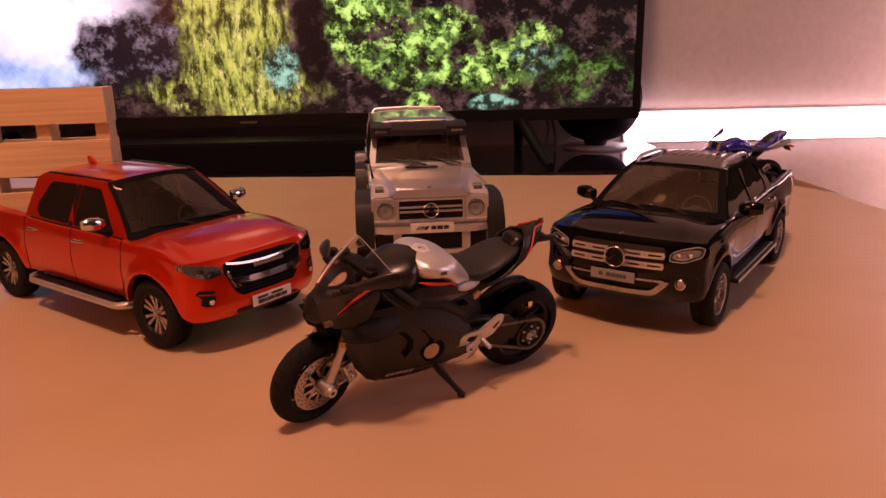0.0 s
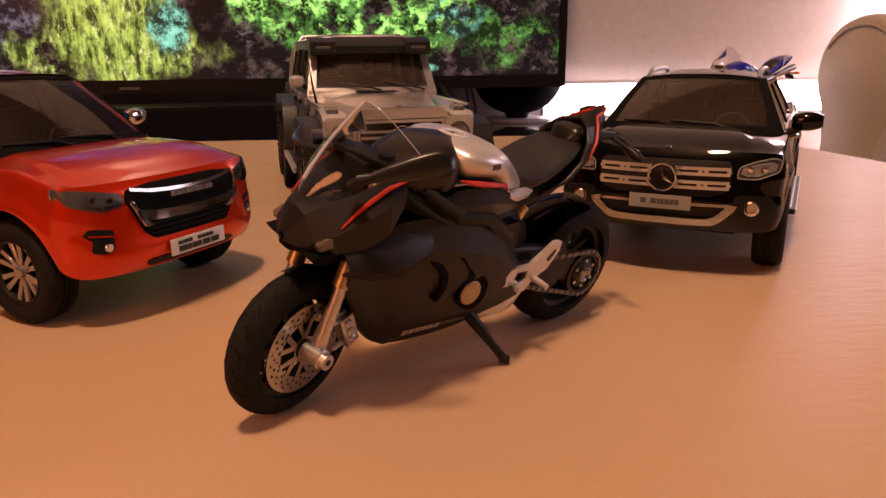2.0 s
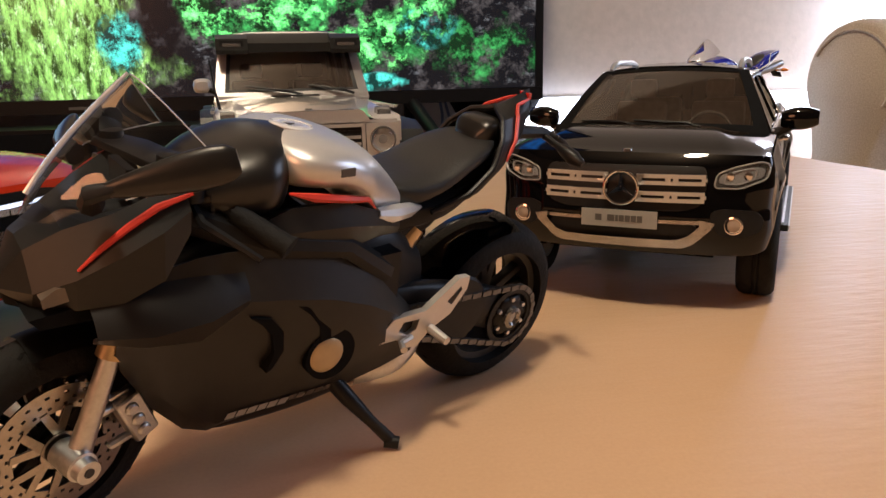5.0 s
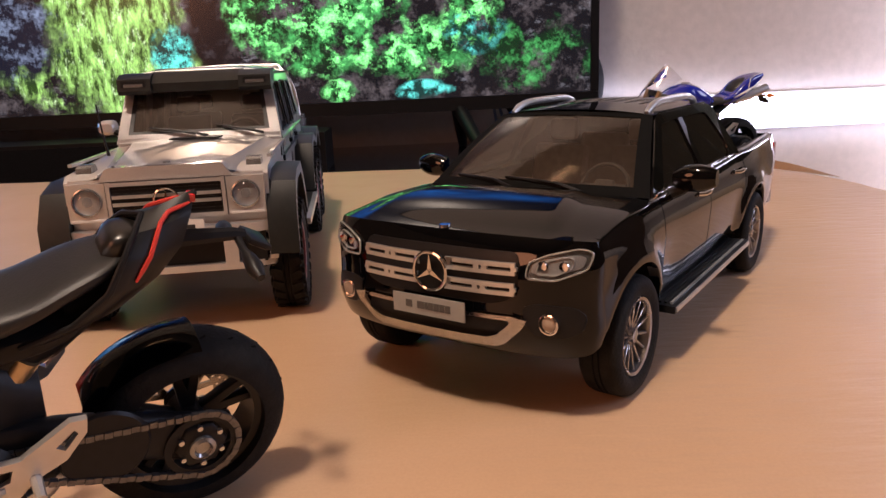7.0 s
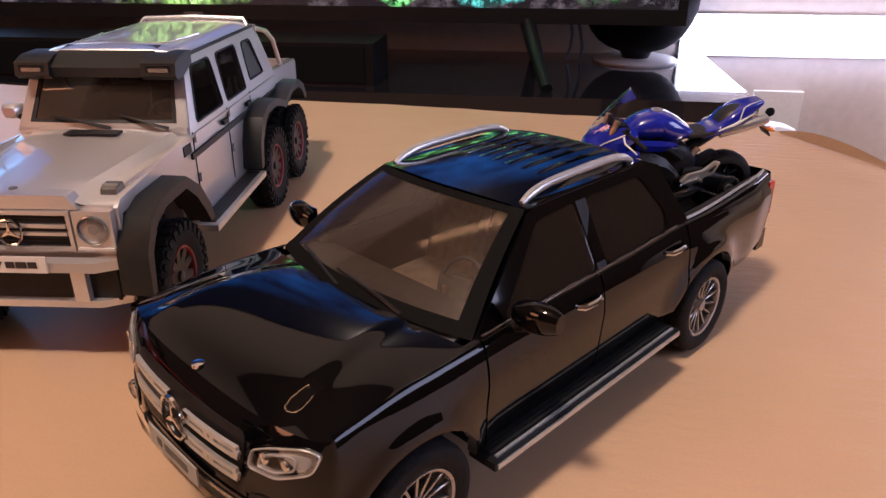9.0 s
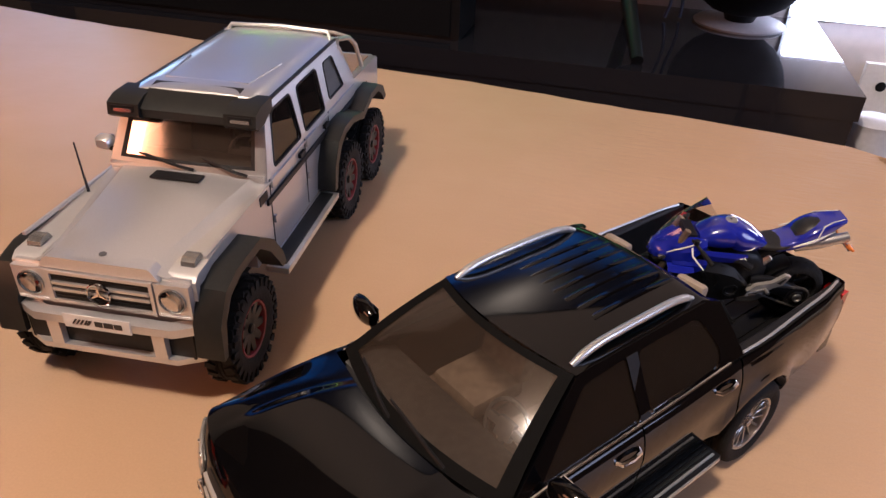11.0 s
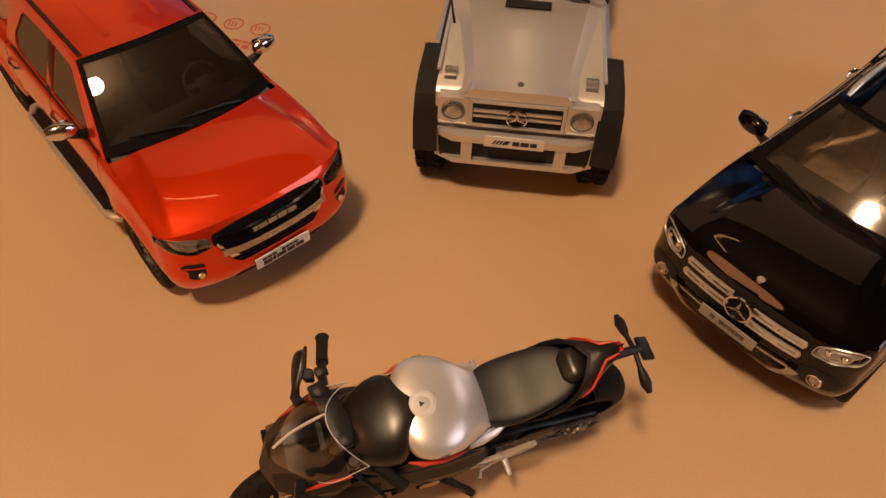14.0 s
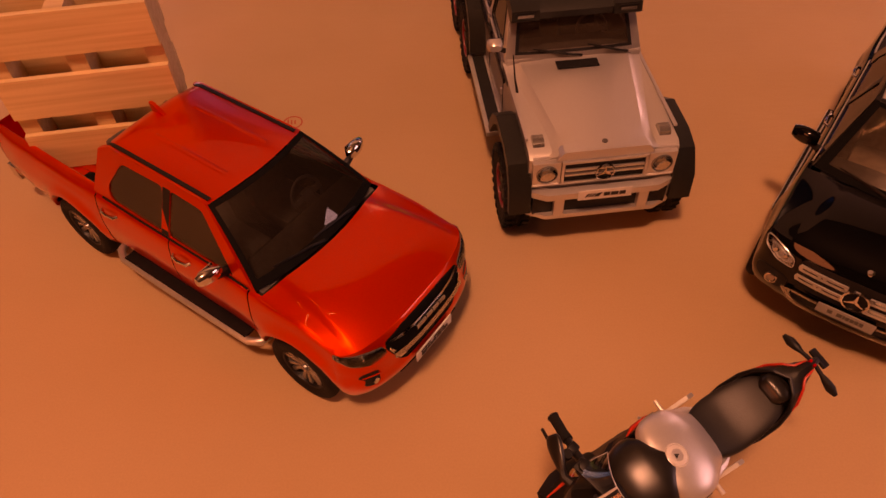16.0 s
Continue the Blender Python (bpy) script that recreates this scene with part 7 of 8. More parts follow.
        part("clutch_rim", lathe([(s * 0.17, 0.056), (s * 0.17, 0.070), (s * 0.196, 0.068), (s * 0.196, 0.056)], "Y", 28, at=(-0.07, 0, 0.37)), M["trim"], fair)
        part("upper_panel", shell(flip([(0.26, [(0.175, 0.80), (0.192, 0.765), (0.185, 0.725)]), (0.14, [(0.19, 0.80), (0.208, 0.755), (0.20, 0.70)]), (0.0, [(0.195, 0.79), (0.21, 0.745), (0.195, 0.69)]), (-0.13, [(0.175, 0.76), (0.18, 0.735), (0.17, 0.71)])], s), 0.010), c["panel"], b, smooth=25)
    # tank: dark front cover, bright rear, cap
    part("tank_cover", blob([(0.30, 0.82, 0.90, 0.11), (0.22, 0.77, 0.965, 0.145), (0.10, 0.76, 1.008, 0.170), (0.02, 0.77, 1.008, 0.172), (-0.03, 0.78, 0.985, 0.16)], 2.4, 24), c["tank_front"], b, "dark front part of the tank")
    tank = part("fuel_tank", blob([(0.15, 0.88, 0.995, 0.05), (0.09, 0.86, 1.014, 0.11), (0.02, 0.77, 1.015, 0.172), (-0.06, 0.73, 0.998, 0.182), (-0.17, 0.735, 0.945, 0.160), (-0.26, 0.755, 0.88, 0.115), (-0.32, 0.77, 0.83, 0.09)], 2.4, 24), c["tank"], b, "smooth bright fuel tank")
    bm = bmesh.new()
    add_lathe(bm, [(0.0, 0.0), (0.0, 0.052), (0.010, 0.052), (0.013, 0.046), (0.010, 0.042), (0.012, 0.038), (0.012, 0.0)], "Z", 32, at=(0.03, 0, 1.010))
    part("filler_cap", bm, M["steel"], tank, "round filler cap")
    part("key_hole", prism([(0.045, -0.013), (0.045, 0.013), (0.02, 0.0)], 1.0222, 1.024, "Z"), M["ink"], tank, smooth=0)
    # seat and tail
    part("seat", blob([(-0.20, 0.765, 0.82, 0.09), (-0.28, 0.755, 0.83, 0.120), (-0.42, 0.775, 0.84, 0.142), (-0.54, 0.81, 0.878, 0.130), (-0.60, 0.845, 0.90, 0.10)], 2.8, 20), M["seat_black"], b, "black padded rider seat")
    tail = part("tail_fairing", blob([(-0.40, 0.76, 0.83, 0.13), (-0.53, 0.785, 0.885, 0.140), (-0.63, 0.835, 0.985, 0.146), (-0.75, 0.915, 1.050, 0.132), (-0.86, 0.990, 1.080, 0.106), (-0.93, 1.045, 1.090, 0.085)], 5.0, 28), c["tail"], b, "pointed tail section")
    part("pillion_pad", blob([(-0.545, 0.86, 0.925, 0.06), (-0.59, 0.87, 0.975, 0.10), (-0.66, 0.93, 1.022, 0.10), (-0.73, 0.98, 1.045, 0.05)], 2.3, 16), M["seat_black"], tail)
    if c["stripe"]:
        for s in (-1, 1):
            part("tail_stripe", tube([(-0.70, s * 0.142, 0.905), (-0.705, s * 0.140, 0.985), (-0.73, s * 0.118, 1.042), (-0.80, s * 0.092, 1.066), (-0.91, s * 0.070, 1.090)], [0.004, 0.006, 0.006, 0.006, 0.004], 6), c["stripe"], tail)
    if c["exhaust"]:
        for s in (-1, 1):
            part("silencer", tube([(-0.55, s * 0.10, 0.80), (-0.75, s * 0.105, 0.86), (-0.98, s * 0.10, 0.93)], [0.035, 0.05, 0.045], 14), M["steel"], b, "steel underseat silencer")
            part("tail_flash", tube([(-0.50, s * 0.165, 0.85), (-0.66, s * 0.158, 0.91), (-0.85, s * 0.10, 0.98)], [0.006, 0.014, 0.006], 6), M["white_gloss"], tail)
    # plate hanger and indicators
    hang = part("plate_hanger", tube([(-0.80, 0, 0.92), (-0.95, 0, 0.865), (-1.03, 0, 0.81)], [0.03, 0.026, 0.02], 8), M["trim"], b, "black plate hanger")
    part("plate_bracket", box(-0.04, 0.04, -0.075, 0.075, -0.008, 0.008, Matrix.Translation((-1.05, 0, 0.78)) @ Matrix.Rotation(radians(-55), 4, "Y")), M["trim"], hang, bevel=0.008)
    for s in (-1, 1):
        part("indicator", tube([(-1.0, 0, 0.83), (-1.0, s * 0.10, 0.84), (-1.005, s * 0.13, 0.845), (-1.01, s * 0.20, 0.85)], [0.010, 0.010, 0.024, 0.012], 8), M["amber"], hang)
    part("tail_lamp", box(-0.945, -0.92, -0.045, 0.045, 1.03, 1.07), M["red_lens"], tail, bevel=0.006)
    # subframe, swingarm, hugger, chain
    part("subframe", tube([(-0.22, 0, 0.60), (-0.45, 0, 0.72), (-0.72, 0, 0.88)], [0.06, 0.055, 0.03], 10), M["trim"], b)
    part("shock", tube([(-0.22, 0.05, 0.45), (-0.40, 0.05, 0.66)], [0.035, 0.035], 10), M["steel"], b)
    arm = part("swingarm", blob([(-0.24, 0.36, 0.50, 0.030), (-0.40, 0.34, 0.50, 0.040), (-0.56, 0.285, 0.45, 0.044), (-0.70, 0.225, 0.39, 0.042), (-0.80, 0.25, 0.36, 0.03)], 3.0, 16), M["trim"], b, "single black swingarm")
    arm.location = Vector((0, 0.135, 0)) * SC
    bm = bmesh.new()
    rows = []
    for a in np.linspace(radians(18), radians(72), 9):
        rr = RR + 0.022
        rows.append([V3(AR + rr * math.cos(a), u * 0.095, RR + (rr - 0.02 * u * u) * math.sin(a)) for u in np.linspace(-1, 1, 7)])
    add_grid(bm, rows)
    bmesh.ops.solidify(bm, geom=bm.faces[:], thickness=0.008)
    part("rear_hugger", bm, c["guard"], b, "black rear mudguard")
    bm = bmesh.new()
    add_lathe(bm, [(0.178, 0.085), (0.178, 0.105), (0.186, 0.105), (0.186, 0.085)], "Y", 40, at=(AR, 0, RR))
    spr = part("sprocket", bm, M["trim"], b, "dark rear sprocket")
    part("sprocket_carrier", lathe([(0.172, 0.0), (0.172, 0.072), (0.186, 0.068), (0.190, 0.050), (0.190, 0.0)], "Y", 6, at=(AR, 0, RR)), M["trim"], spr, bevel=0.006)
    part("axle_nut", lathe([(0.185, 0.0), (0.185, 0.042), (0.205, 0.040), (0.210, 0.028), (0.198, 0.020), (0.198, 0.0)], "Y", 24, at=(AR, 0, RR)), M["steel"], spr, "steel hub nut")
    bm = bmesh.new()
    loop = []
    for a in np.linspace(-math.pi / 2, math.pi / 2, 14):
        loop.append((AR - 0.108 * math.cos(a), RR + 0.108 * math.sin(a)))
    for a in np.linspace(math.pi / 2, 1.5 * math.pi, 8):
        loop.append((-0.27 - 0.045 * math.cos(a), 0.40 + 0.045 * math.sin(a)))
    loop.append(loop[0])
    seg = []
    for (x0, z0), (x1, z1) in zip(loop, loop[1:]):
        k = max(1, int(math.hypot(x1 - x0, z1 - z0) / 0.022))
        for i in range(k):
            seg.append((x0 + (x1 - x0) * i / k, z0 + (z1 - z0) * i / k))
    for i, (x, z) in enumerate(seg):
        x1, z1 = seg[(i + 1) % len(seg)]
        ang = math.atan2(z1 - z, x1 - x)
        m = Matrix.Translation(((x + x1) / 2, 0.182, (z + z1) / 2)) @ Matrix.Rotation(-ang, 4, "Y")
        add_box(bm, -0.010, 0.010, -0.008 if i % 2 else -0.005, 0.008 if i % 2 else 0.005, -0.008, 0.008, m)
    part("chain", bm, M["ink_grey"], b, "fine grey drive chain", smooth=0)
    # rider footrests, heel plates
    for s in (-1, 1):
        bm = bmesh.new()
        add_prism(bm, [(-0.20, 0.40), (-0.27, 0.47), (-0.40, 0.50), (-0.50, 0.585), (-0.545, 0.575), (-0.50, 0.475), (-0.42, 0.44), (-0.38, 0.40), (-0.30, 0.385)], *sorted((s * 0.195, s * 0.232)), "Y")
        plate = part("heel_plate", bm, M["white_silver"], b, "bright footrest plate", bevel=0.006)
        part("heel_slot", prism([(-0.44, 0.50), (-0.50, 0.555), (-0.515, 0.55), (-0.475, 0.485)], *sorted((s * 0.2325, s * 0.2345)), "Y"), M["ink"], plate, smooth=0)
        part("footpeg", tube([(-0.36, s * 0.22, 0.43), (-0.36, s * 0.30, 0.43)], 0.014, 8), M["steel"], plate)
        part("shift_lever", tube([(-0.36, s * 0.235, 0.43), (-0.20, s * 0.25, 0.39), (-0.17, s * 0.29, 0.39)], [0.010, 0.008, 0.010], 6), M["steel"], plate)
    part("exhaust_pan", blob([(-0.20, 0.17, 0.26, 0.12), (-0.34, 0.19, 0.31, 0.15), (-0.46, 0.24, 0.34, 0.12), (-0.52, 0.28, 0.34, 0.07)], 3.2, 18), M["steel"], b, "bare metal exhaust pan")
    stand = part("kickstand", tube([(-0.05, 0.12, 0.20), (-0.09, 0.20, 0.13), (-0.15, c["stand"][0], c["stand"][1] + 0.03), (-0.16, c["stand"][0] + 0.015, c["stand"][1] + 0.008)], [0.022, 0.020, 0.016, 0.020], 8), M["trim"], b, "black kickstand")
    part("stand_foot", tube([(-0.145, c["stand"][0] - 0.005, c["stand"][1] + 0.012), (-0.175, c["stand"][0] + 0.035, c["stand"][1] + 0.012)], [0.018, 0.016], 8), M["trim"], stand)
    SQ = 1.0
    return b


def race_bike(m):
    """The large matt black race bike, its bars turned to the left, leaning on its stand."""
    b = thing("model_motorcycle", m, "matt black sport motorcycle scale model with silver tank", "model motorcycle", "model motorcycles")
    K, T, R = M["matt_black"], M["trim"], M["red_line"]
    AF, AR, RF, RR, STEER = 0.712, -0.692, 0.275, 0.302, radians(14)
    fw = bike_wheel(b, AF, RF, RF, 0.118, "front_wheel", (-1, 1), K)
    fw.rotation_euler = (0, 0, STEER)
    bike_wheel(b, AR, RR, RR, 0.20, "rear_wheel", (-1,), K)

    def fork(x, y, z):
        """A place beside the straight front wheel, turned with the bars."""
        return V3(AF + x * math.cos(STEER) - y * math.sin(STEER), x * math.sin(STEER) + y * math.cos(STEER), z)
    # fork, axle, calipers
    axis = V3(-0.27, 0, 0.66).normalized()

    def up(x, y, z, d):
        return fork(x + axis.x * d, y, z + axis.z * d)
    for s in (-1, 1):
        leg = part("fork_leg", tube([up(-0.01, s * 0.112, RF, -0.035), up(-0.01, s * 0.112, RF, 0.10), up(-0.01, s * 0.112, RF, 0.27)], [0.030, 0.025, 0.023], 14), M["steel"], b, "pale metal lower fork leg")
        part("fork_tube", tube([up(-0.01, s * 0.112, RF, 0.25), up(-0.01, s * 0.112, RF, 0.30), up(-0.01, s * 0.112, RF, 0.66)], [0.034, 0.031, 0.031], 14), M["gold_fork"], leg, "bronze fork tube")
        spindle = tube([fork(0, s * 0.070, RF), fork(0, s * 0.150, RF), fork(0, s * 0.152, RF), fork(0, s * 0.176, RF)], [0.036, 0.036, 0.030, 0.028], 18)
        part("spindle", spindle, M["steel"], leg, "thick bright wheel spindle")
        part("spindle_bore", tube([fork(0, s * 0.1765, RF), fork(0, s * 0.178, RF)], 0.012, 12), M["ink"], leg)
        bm = bmesh.new()
        add_box(bm, -0.032, 0.032, -0.022, 0.028, -0.07, 0.07)
        for k in (-0.04, 0.0, 0.04):
            add_lathe(bm, [(-0.030, 0.0), (-0.030, 0.019), (0.038, 0.017), (0.038, 0.0)], "Y", 12, at=(0.004, 0, k))
        for k0, k1 in ((0.055, 0.075), (-0.055, -0.035)):
            add_tube(bm, [(0.015, 0, k0), (0.085, 0, k1)], 0.013, 8)
        add_tube(bm, [(-0.02, 0, 0.072), (0.03, 0, 0.085)], 0.010, 6)
        bmesh.ops.transform(bm, matrix=Matrix.Translation(fork(-0.155, s * 0.105, RF + 0.045)) @ Matrix.Rotation(STEER, 4, "Z") @ Matrix.Rotation(0.38, 4, "Y") @ Matrix.Scale(s, 4, (0, 1, 0)), verts=bm.verts)
        part("brake_caliper", bm, M["steel"], leg, "bright radial brake caliper", bevel=0.006, segs=1)
    # front mudguard
    bm = bmesh.new()
    rows = []
    for a in np.linspace(radians(82), radians(152), 13):
        rr = RF + 0.014
        rows.append([fork(rr * math.cos(a), u * 0.062, RF + (rr - 0.035 * u * u) * math.sin(a)) for u in np.linspace(-1, 1, 9)])
    add_grid(bm, rows)
    bmesh.ops.solidify(bm, geom=bm.faces[:], thickness=0.006)
    part("front_mudguard", bm, K, b)
    # engine mass, radiator, frame
    part("engine", blob([(0.46, 0.34, 0.64, 0.09), (0.30, 0.23, 0.70, 0.125), (0.05, 0.22, 0.74, 0.14), (-0.18, 0.29, 0.72, 0.13), (-0.32, 0.35, 0.60, 0.09)], 3.0), T, b, "black engine block")
    part("radiator", box(0.42, 0.46, -0.13, 0.13, 0.36, 0.66), M["dark"], b, "black radiator core", bevel=0.006)
    for s in (-1, 1):
        part("frame_spar", tube([(0.42, s * 0.11, 0.83), (0.26, s * 0.18, 0.765), (0.04, s * 0.185, 0.72), (-0.12, s * 0.15, 0.60)], [0.038, 0.034, 0.032, 0.036], 8), T, b)
        part("hose", tube([(0.30, s * 0.14, 0.69), (0.18, s * 0.19, 0.67), (0.05, s * 0.18, 0.61), (-0.06, s * 0.18, 0.50)], 0.017, 8), M["rubber"], b)
        part("rocker_cover", box(-0.16, -0.02, *sorted((s * 0.10, s * 0.175)), 0.50, 0.66), T, b, bevel=0.02)
    # nose
    nose = part("nose_fairing", shell([
        (0.776, [(0.0, 0.716), (0.014, 0.710), (0.022, 0.697), (0.010, 0.686)]),
        (0.73, [(0.0, 0.800), (0.060, 0.788), (0.116, 0.715), (0.096, 0.676)]),
        (0.66, [(0.0, 0.842), (0.085, 0.830), (0.164, 0.752), (0.156, 0.680)]),
        (0.58, [(0.0, 0.815), (0.130, 0.868), (0.194, 0.800), (0.188, 0.692)]),
        (0.50, [(0.0, 0.780), (0.150, 0.908), (0.206, 0.845), (0.204, 0.735)]),
        (0.44, [(0.0, 0.780), (0.162, 0.926), (0.196, 0.880), (0.194, 0.830)])], 0.008, True), K, b, "sharp creased front fairing", smooth=16)
    part("nose_floor", prism([(0.765, -0.03), (0.765, 0.03), (0.68, 0.135), (0.44, 0.16), (0.44, -0.16), (0.68, -0.135)], 0.660, 0.682, "Z"), M["dark"], nose)
    for s in (-1, 1):
        part("headlight", prism([(0.722, 0.696), (0.724, 0.716), (0.695, 0.735), (0.655, 0.735), (0.662, 0.704)], *sorted((s * 0.090, s * 0.150)), "Y"), M["bronze_lens"], nose, "small clear headlight", bevel=0.010)
        part("intake", prism([(0.73, 0.650), (0.75, 0.676), (0.66, 0.684), (0.56, 0.678), (0.56, 0.646)], *sorted((s * 0.02, s * 0.150)), "Y"), M["dark"], nose, bevel=0.008)
        part("stripe", tube([(0.655, s * 0.158, 0.770), (0.61, s * 0.163, 0.812), (0.56, s * 0.170, 0.852), (0.50, s * 0.176, 0.890), (0.43, s * 0.182, 0.912)], [0.003, 0.006, 0.008, 0.008, 0.004], 6), R, nose)
        # duct panel between nose and side fairing, its edge turned out like a wing
        part("duct_panel", shell(flip([(0.64, [(0.15, 0.690), (0.185, 0.665), (0.205, 0.630), (0.165, 0.600)]), (0.54, [(0.175, 0.715), (0.22, 0.680), (0.245, 0.630), (0.185, 0.570)]), (0.42, [(0.19, 0.725), (0.232, 0.685), (0.255, 0.640), (0.20, 0.560)]), (0.32, [(0.195, 0.720), (0.225, 0.690), (0.235, 0.660), (0.205, 0.610)])], s), 0.010), K, nose, "matt black winged air duct", smooth=25)
    # screen
    bm = bmesh.new()
    rows = []
    for t in np.linspace(0, 1, 12):
        x = 0.716 - 0.238 * t
        z = 0.838 + 0.278 * t ** 0.85
        w = 0.042 + 0.150 * math.sin(math.pi * min(0.5, 0.05 + 0.70 * t)) * (1 - 0.14 * max(0, t - 0.5) / 0.5)
        rows.append([V3(x - 0.12 * abs(u) ** 2 * (0.35 + 0.65 * t), u * w, z - 0.155 * abs(u) ** 2.0 * t ** 1.2) for u in np.linspace(-1, 1, 13)])
    add_grid(bm, rows)
    scr = part("windscreen", bm, M["screen_clear"], b, "clear curved windscreen")
    scr.visible_shadow = False
    # added pale tube in place of the glint on the curved screen
    part("screen_glint", tube([tuple(r[5] + V3(0.004, 0, 0.003)) for r in rows[1:]], [0.0065] * 9 + [0.006, 0.004], 8), M["screen_edge"], scr, "pale tube added for the glint along the screen")
    for k in (0, -1):
        part("screen_edge", tube([tuple(r[k]) for r in rows[4:]], 0.0016, 6), M["screen_edge"], scr)
    part("screen_edge", tube([tuple(p) for p in rows[-1]], 0.0018, 6), M["screen_edge"], scr)
    # dash, yoke, clip-ons turned with the wheel
    HX, HZ = 0.405 - AF, 0.885
    part("dash", box(0.50, 0.52, -0.055, 0.055, 0.880, 0.930, None), T, b, bevel=0.010)
    bm = bmesh.new()
    add_prism(bm, [(0.045, -0.15), (0.045, 0.15), (-0.015, 0.15), (-0.05, 0.05), (-0.05, -0.05), (-0.015, -0.15)], -0.011, 0.011, "Z")
    bmesh.ops.transform(bm, matrix=Matrix.Translation(fork(HX + 0.03, 0, 0.925)) @ Matrix.Rotation(STEER, 4, "Z"), verts=bm.verts)
    yoke = part("top_yoke", bm, T, b, "black top yoke", bevel=0.006)
    for s in (-1, 1):
        part("fork_cap", lathe([(0, 0.0), (0, 0.030), (0.018, 0.028), (0.022, 0.014), (0.022, 0.0)], "Z", 16, at=tuple(fork(HX + 0.035, s * 0.112, 0.934))), T, yoke)
        part("handlebar", tube([fork(HX + 0.02, s * 0.10, HZ), fork(HX - 0.01, s * 0.19, HZ - 0.02), fork(HX - 0.085, s * 0.345, HZ - 0.095)], [0.022, 0.020, 0.018], 10), T, b)
        part("grip", tube([fork(HX - 0.035, s * 0.24, HZ - 0.045), fork(HX - 0.05, s * 0.275, HZ - 0.062), fork(HX - 0.088, s * 0.352, HZ - 0.10), fork(HX - 0.092, s * 0.362, HZ - 0.105)], [0.027, 0.025, 0.026, 0.031], 12), M["rubber"], b, "ribbed black grip")
        part("lever", tube([fork(HX + 0.035, s * 0.18, HZ - 0.02), fork(HX + 0.05, s * 0.24, HZ - 0.05), fork(HX - 0.01, s * 0.36, HZ - 0.11)], [0.010, 0.011, 0.008], 6), T, b, "black hand lever")
        part("switch_block", box(-0.026, 0.026, -0.022, 0.022, -0.026, 0.026, Matrix.Translation(fork(HX - 0.012, s * 0.20, HZ - 0.022)) @ Matrix.Rotation(STEER, 4, "Z")), T, b, bevel=0.008)
        part("reservoir", lathe([(0, 0.0), (0, 0.024), (0.045, 0.026), (0.052, 0.020), (0.052, 0.0)], "Z", 14, at=tuple(fork(HX + 0.045, s * 0.20, HZ - 0.01))), T, b, "small fluid reservoir")
    # mirrors
    for s, root, tip, fat in ((1, V3(0.635, 0.205, 0.946), V3(0.405, 0.335, 1.030), 0.78), (-1, V3(0.575, -0.185, 0.905), V3(0.515, -0.365, 0.915), 0.8)):
        d = (tip - root)
        ln = d.length
        d.normalize()
        bm = blob([(k * ln, -0.014 * q, 0.016 * q, w * fat) for k, q, w in ((0.0, 0.4, 0.006), (0.15, 0.8, 0.022), (0.40, 1.1, 0.038), (0.70, 1.2, 0.050), (0.92, 0.9, 0.046), (1.0, 0.4, 0.030))], 2.3, 18)
        u0 = V3(0.50, 0.80, 0.30) if s > 0 else V3(0.8, 0, 0.6)
        upv = (u0 - d * d.dot(u0)).normalized()
        side = d.cross(upv)
        bmesh.ops.transform(bm, matrix=Matrix(((d.x, side.x, upv.x, root.x), (d.y, side.y, upv.y, root.y), (d.z, side.z, upv.z, root.z), (0, 0, 0, 1))), verts=bm.verts)
        mir = part("mirror", bm, M["tank_black"], b, "black wing-shaped mirror")
        part("mirror_stalk", tube([(root.x - 0.015, s * 0.150, 0.905), tuple(root), tuple(root + d * 0.05)], [0.026, 0.020, 0.014], 8), T, mir)
    # belly and side fairings
    part("belly_pan", blob([(0.40, 0.20, 0.30, 0.06), (0.32, 0.178, 0.30, 0.09), (0.05, 0.175, 0.30, 0.11), (-0.16, 0.205, 0.31, 0.10), (-0.24, 0.245, 0.30, 0.06)], 3.0, 18), K, b, "smooth belly fairing")
    for s in (-1, 1):
        fair = part("side_fairing", shell(flip([
            (0.585, [(0.150, 0.700), (0.172, 0.660), (0.155, 0.600), (0.125, 0.540), (0.095, 0.500)]),
            (0.50, [(0.170, 0.740), (0.202, 0.660), (0.182, 0.550), (0.132, 0.400), (0.080, 0.330)]),
            (0.42, [(0.180, 0.760), (0.214, 0.660), (0.196, 0.520), (0.130, 0.300), (0.075, 0.230)]),
            (0.35, [(0.185, 0.762), (0.220, 0.650), (0.204, 0.500), (0.124, 0.250), (0.060, 0.184)]),
            (0.22, [(0.186, 0.752), (0.228, 0.630), (0.216, 0.480), (0.142, 0.262), (0.050, 0.180)]),
            (0.09, [(0.182, 0.722), (0.232, 0.600), (0.226, 0.450), (0.160, 0.270), (0.050, 0.188)]),
            (-0.03, [(0.176, 0.660), (0.225, 0.550), (0.224, 0.430), (0.170, 0.278), (0.050, 0.200)]),
            (-0.13, [(0.166, 0.570), (0.206, 0.490), (0.208, 0.400), (0.172, 0.292), (0.050, 0.220)]),
            (-0.24, [(0.156, 0.450), (0.186, 0.410), (0.190, 0.365), (0.168, 0.312), (0.060, 0.250)])], s), 0.010), K, b, "creased side fairing", smooth=24)
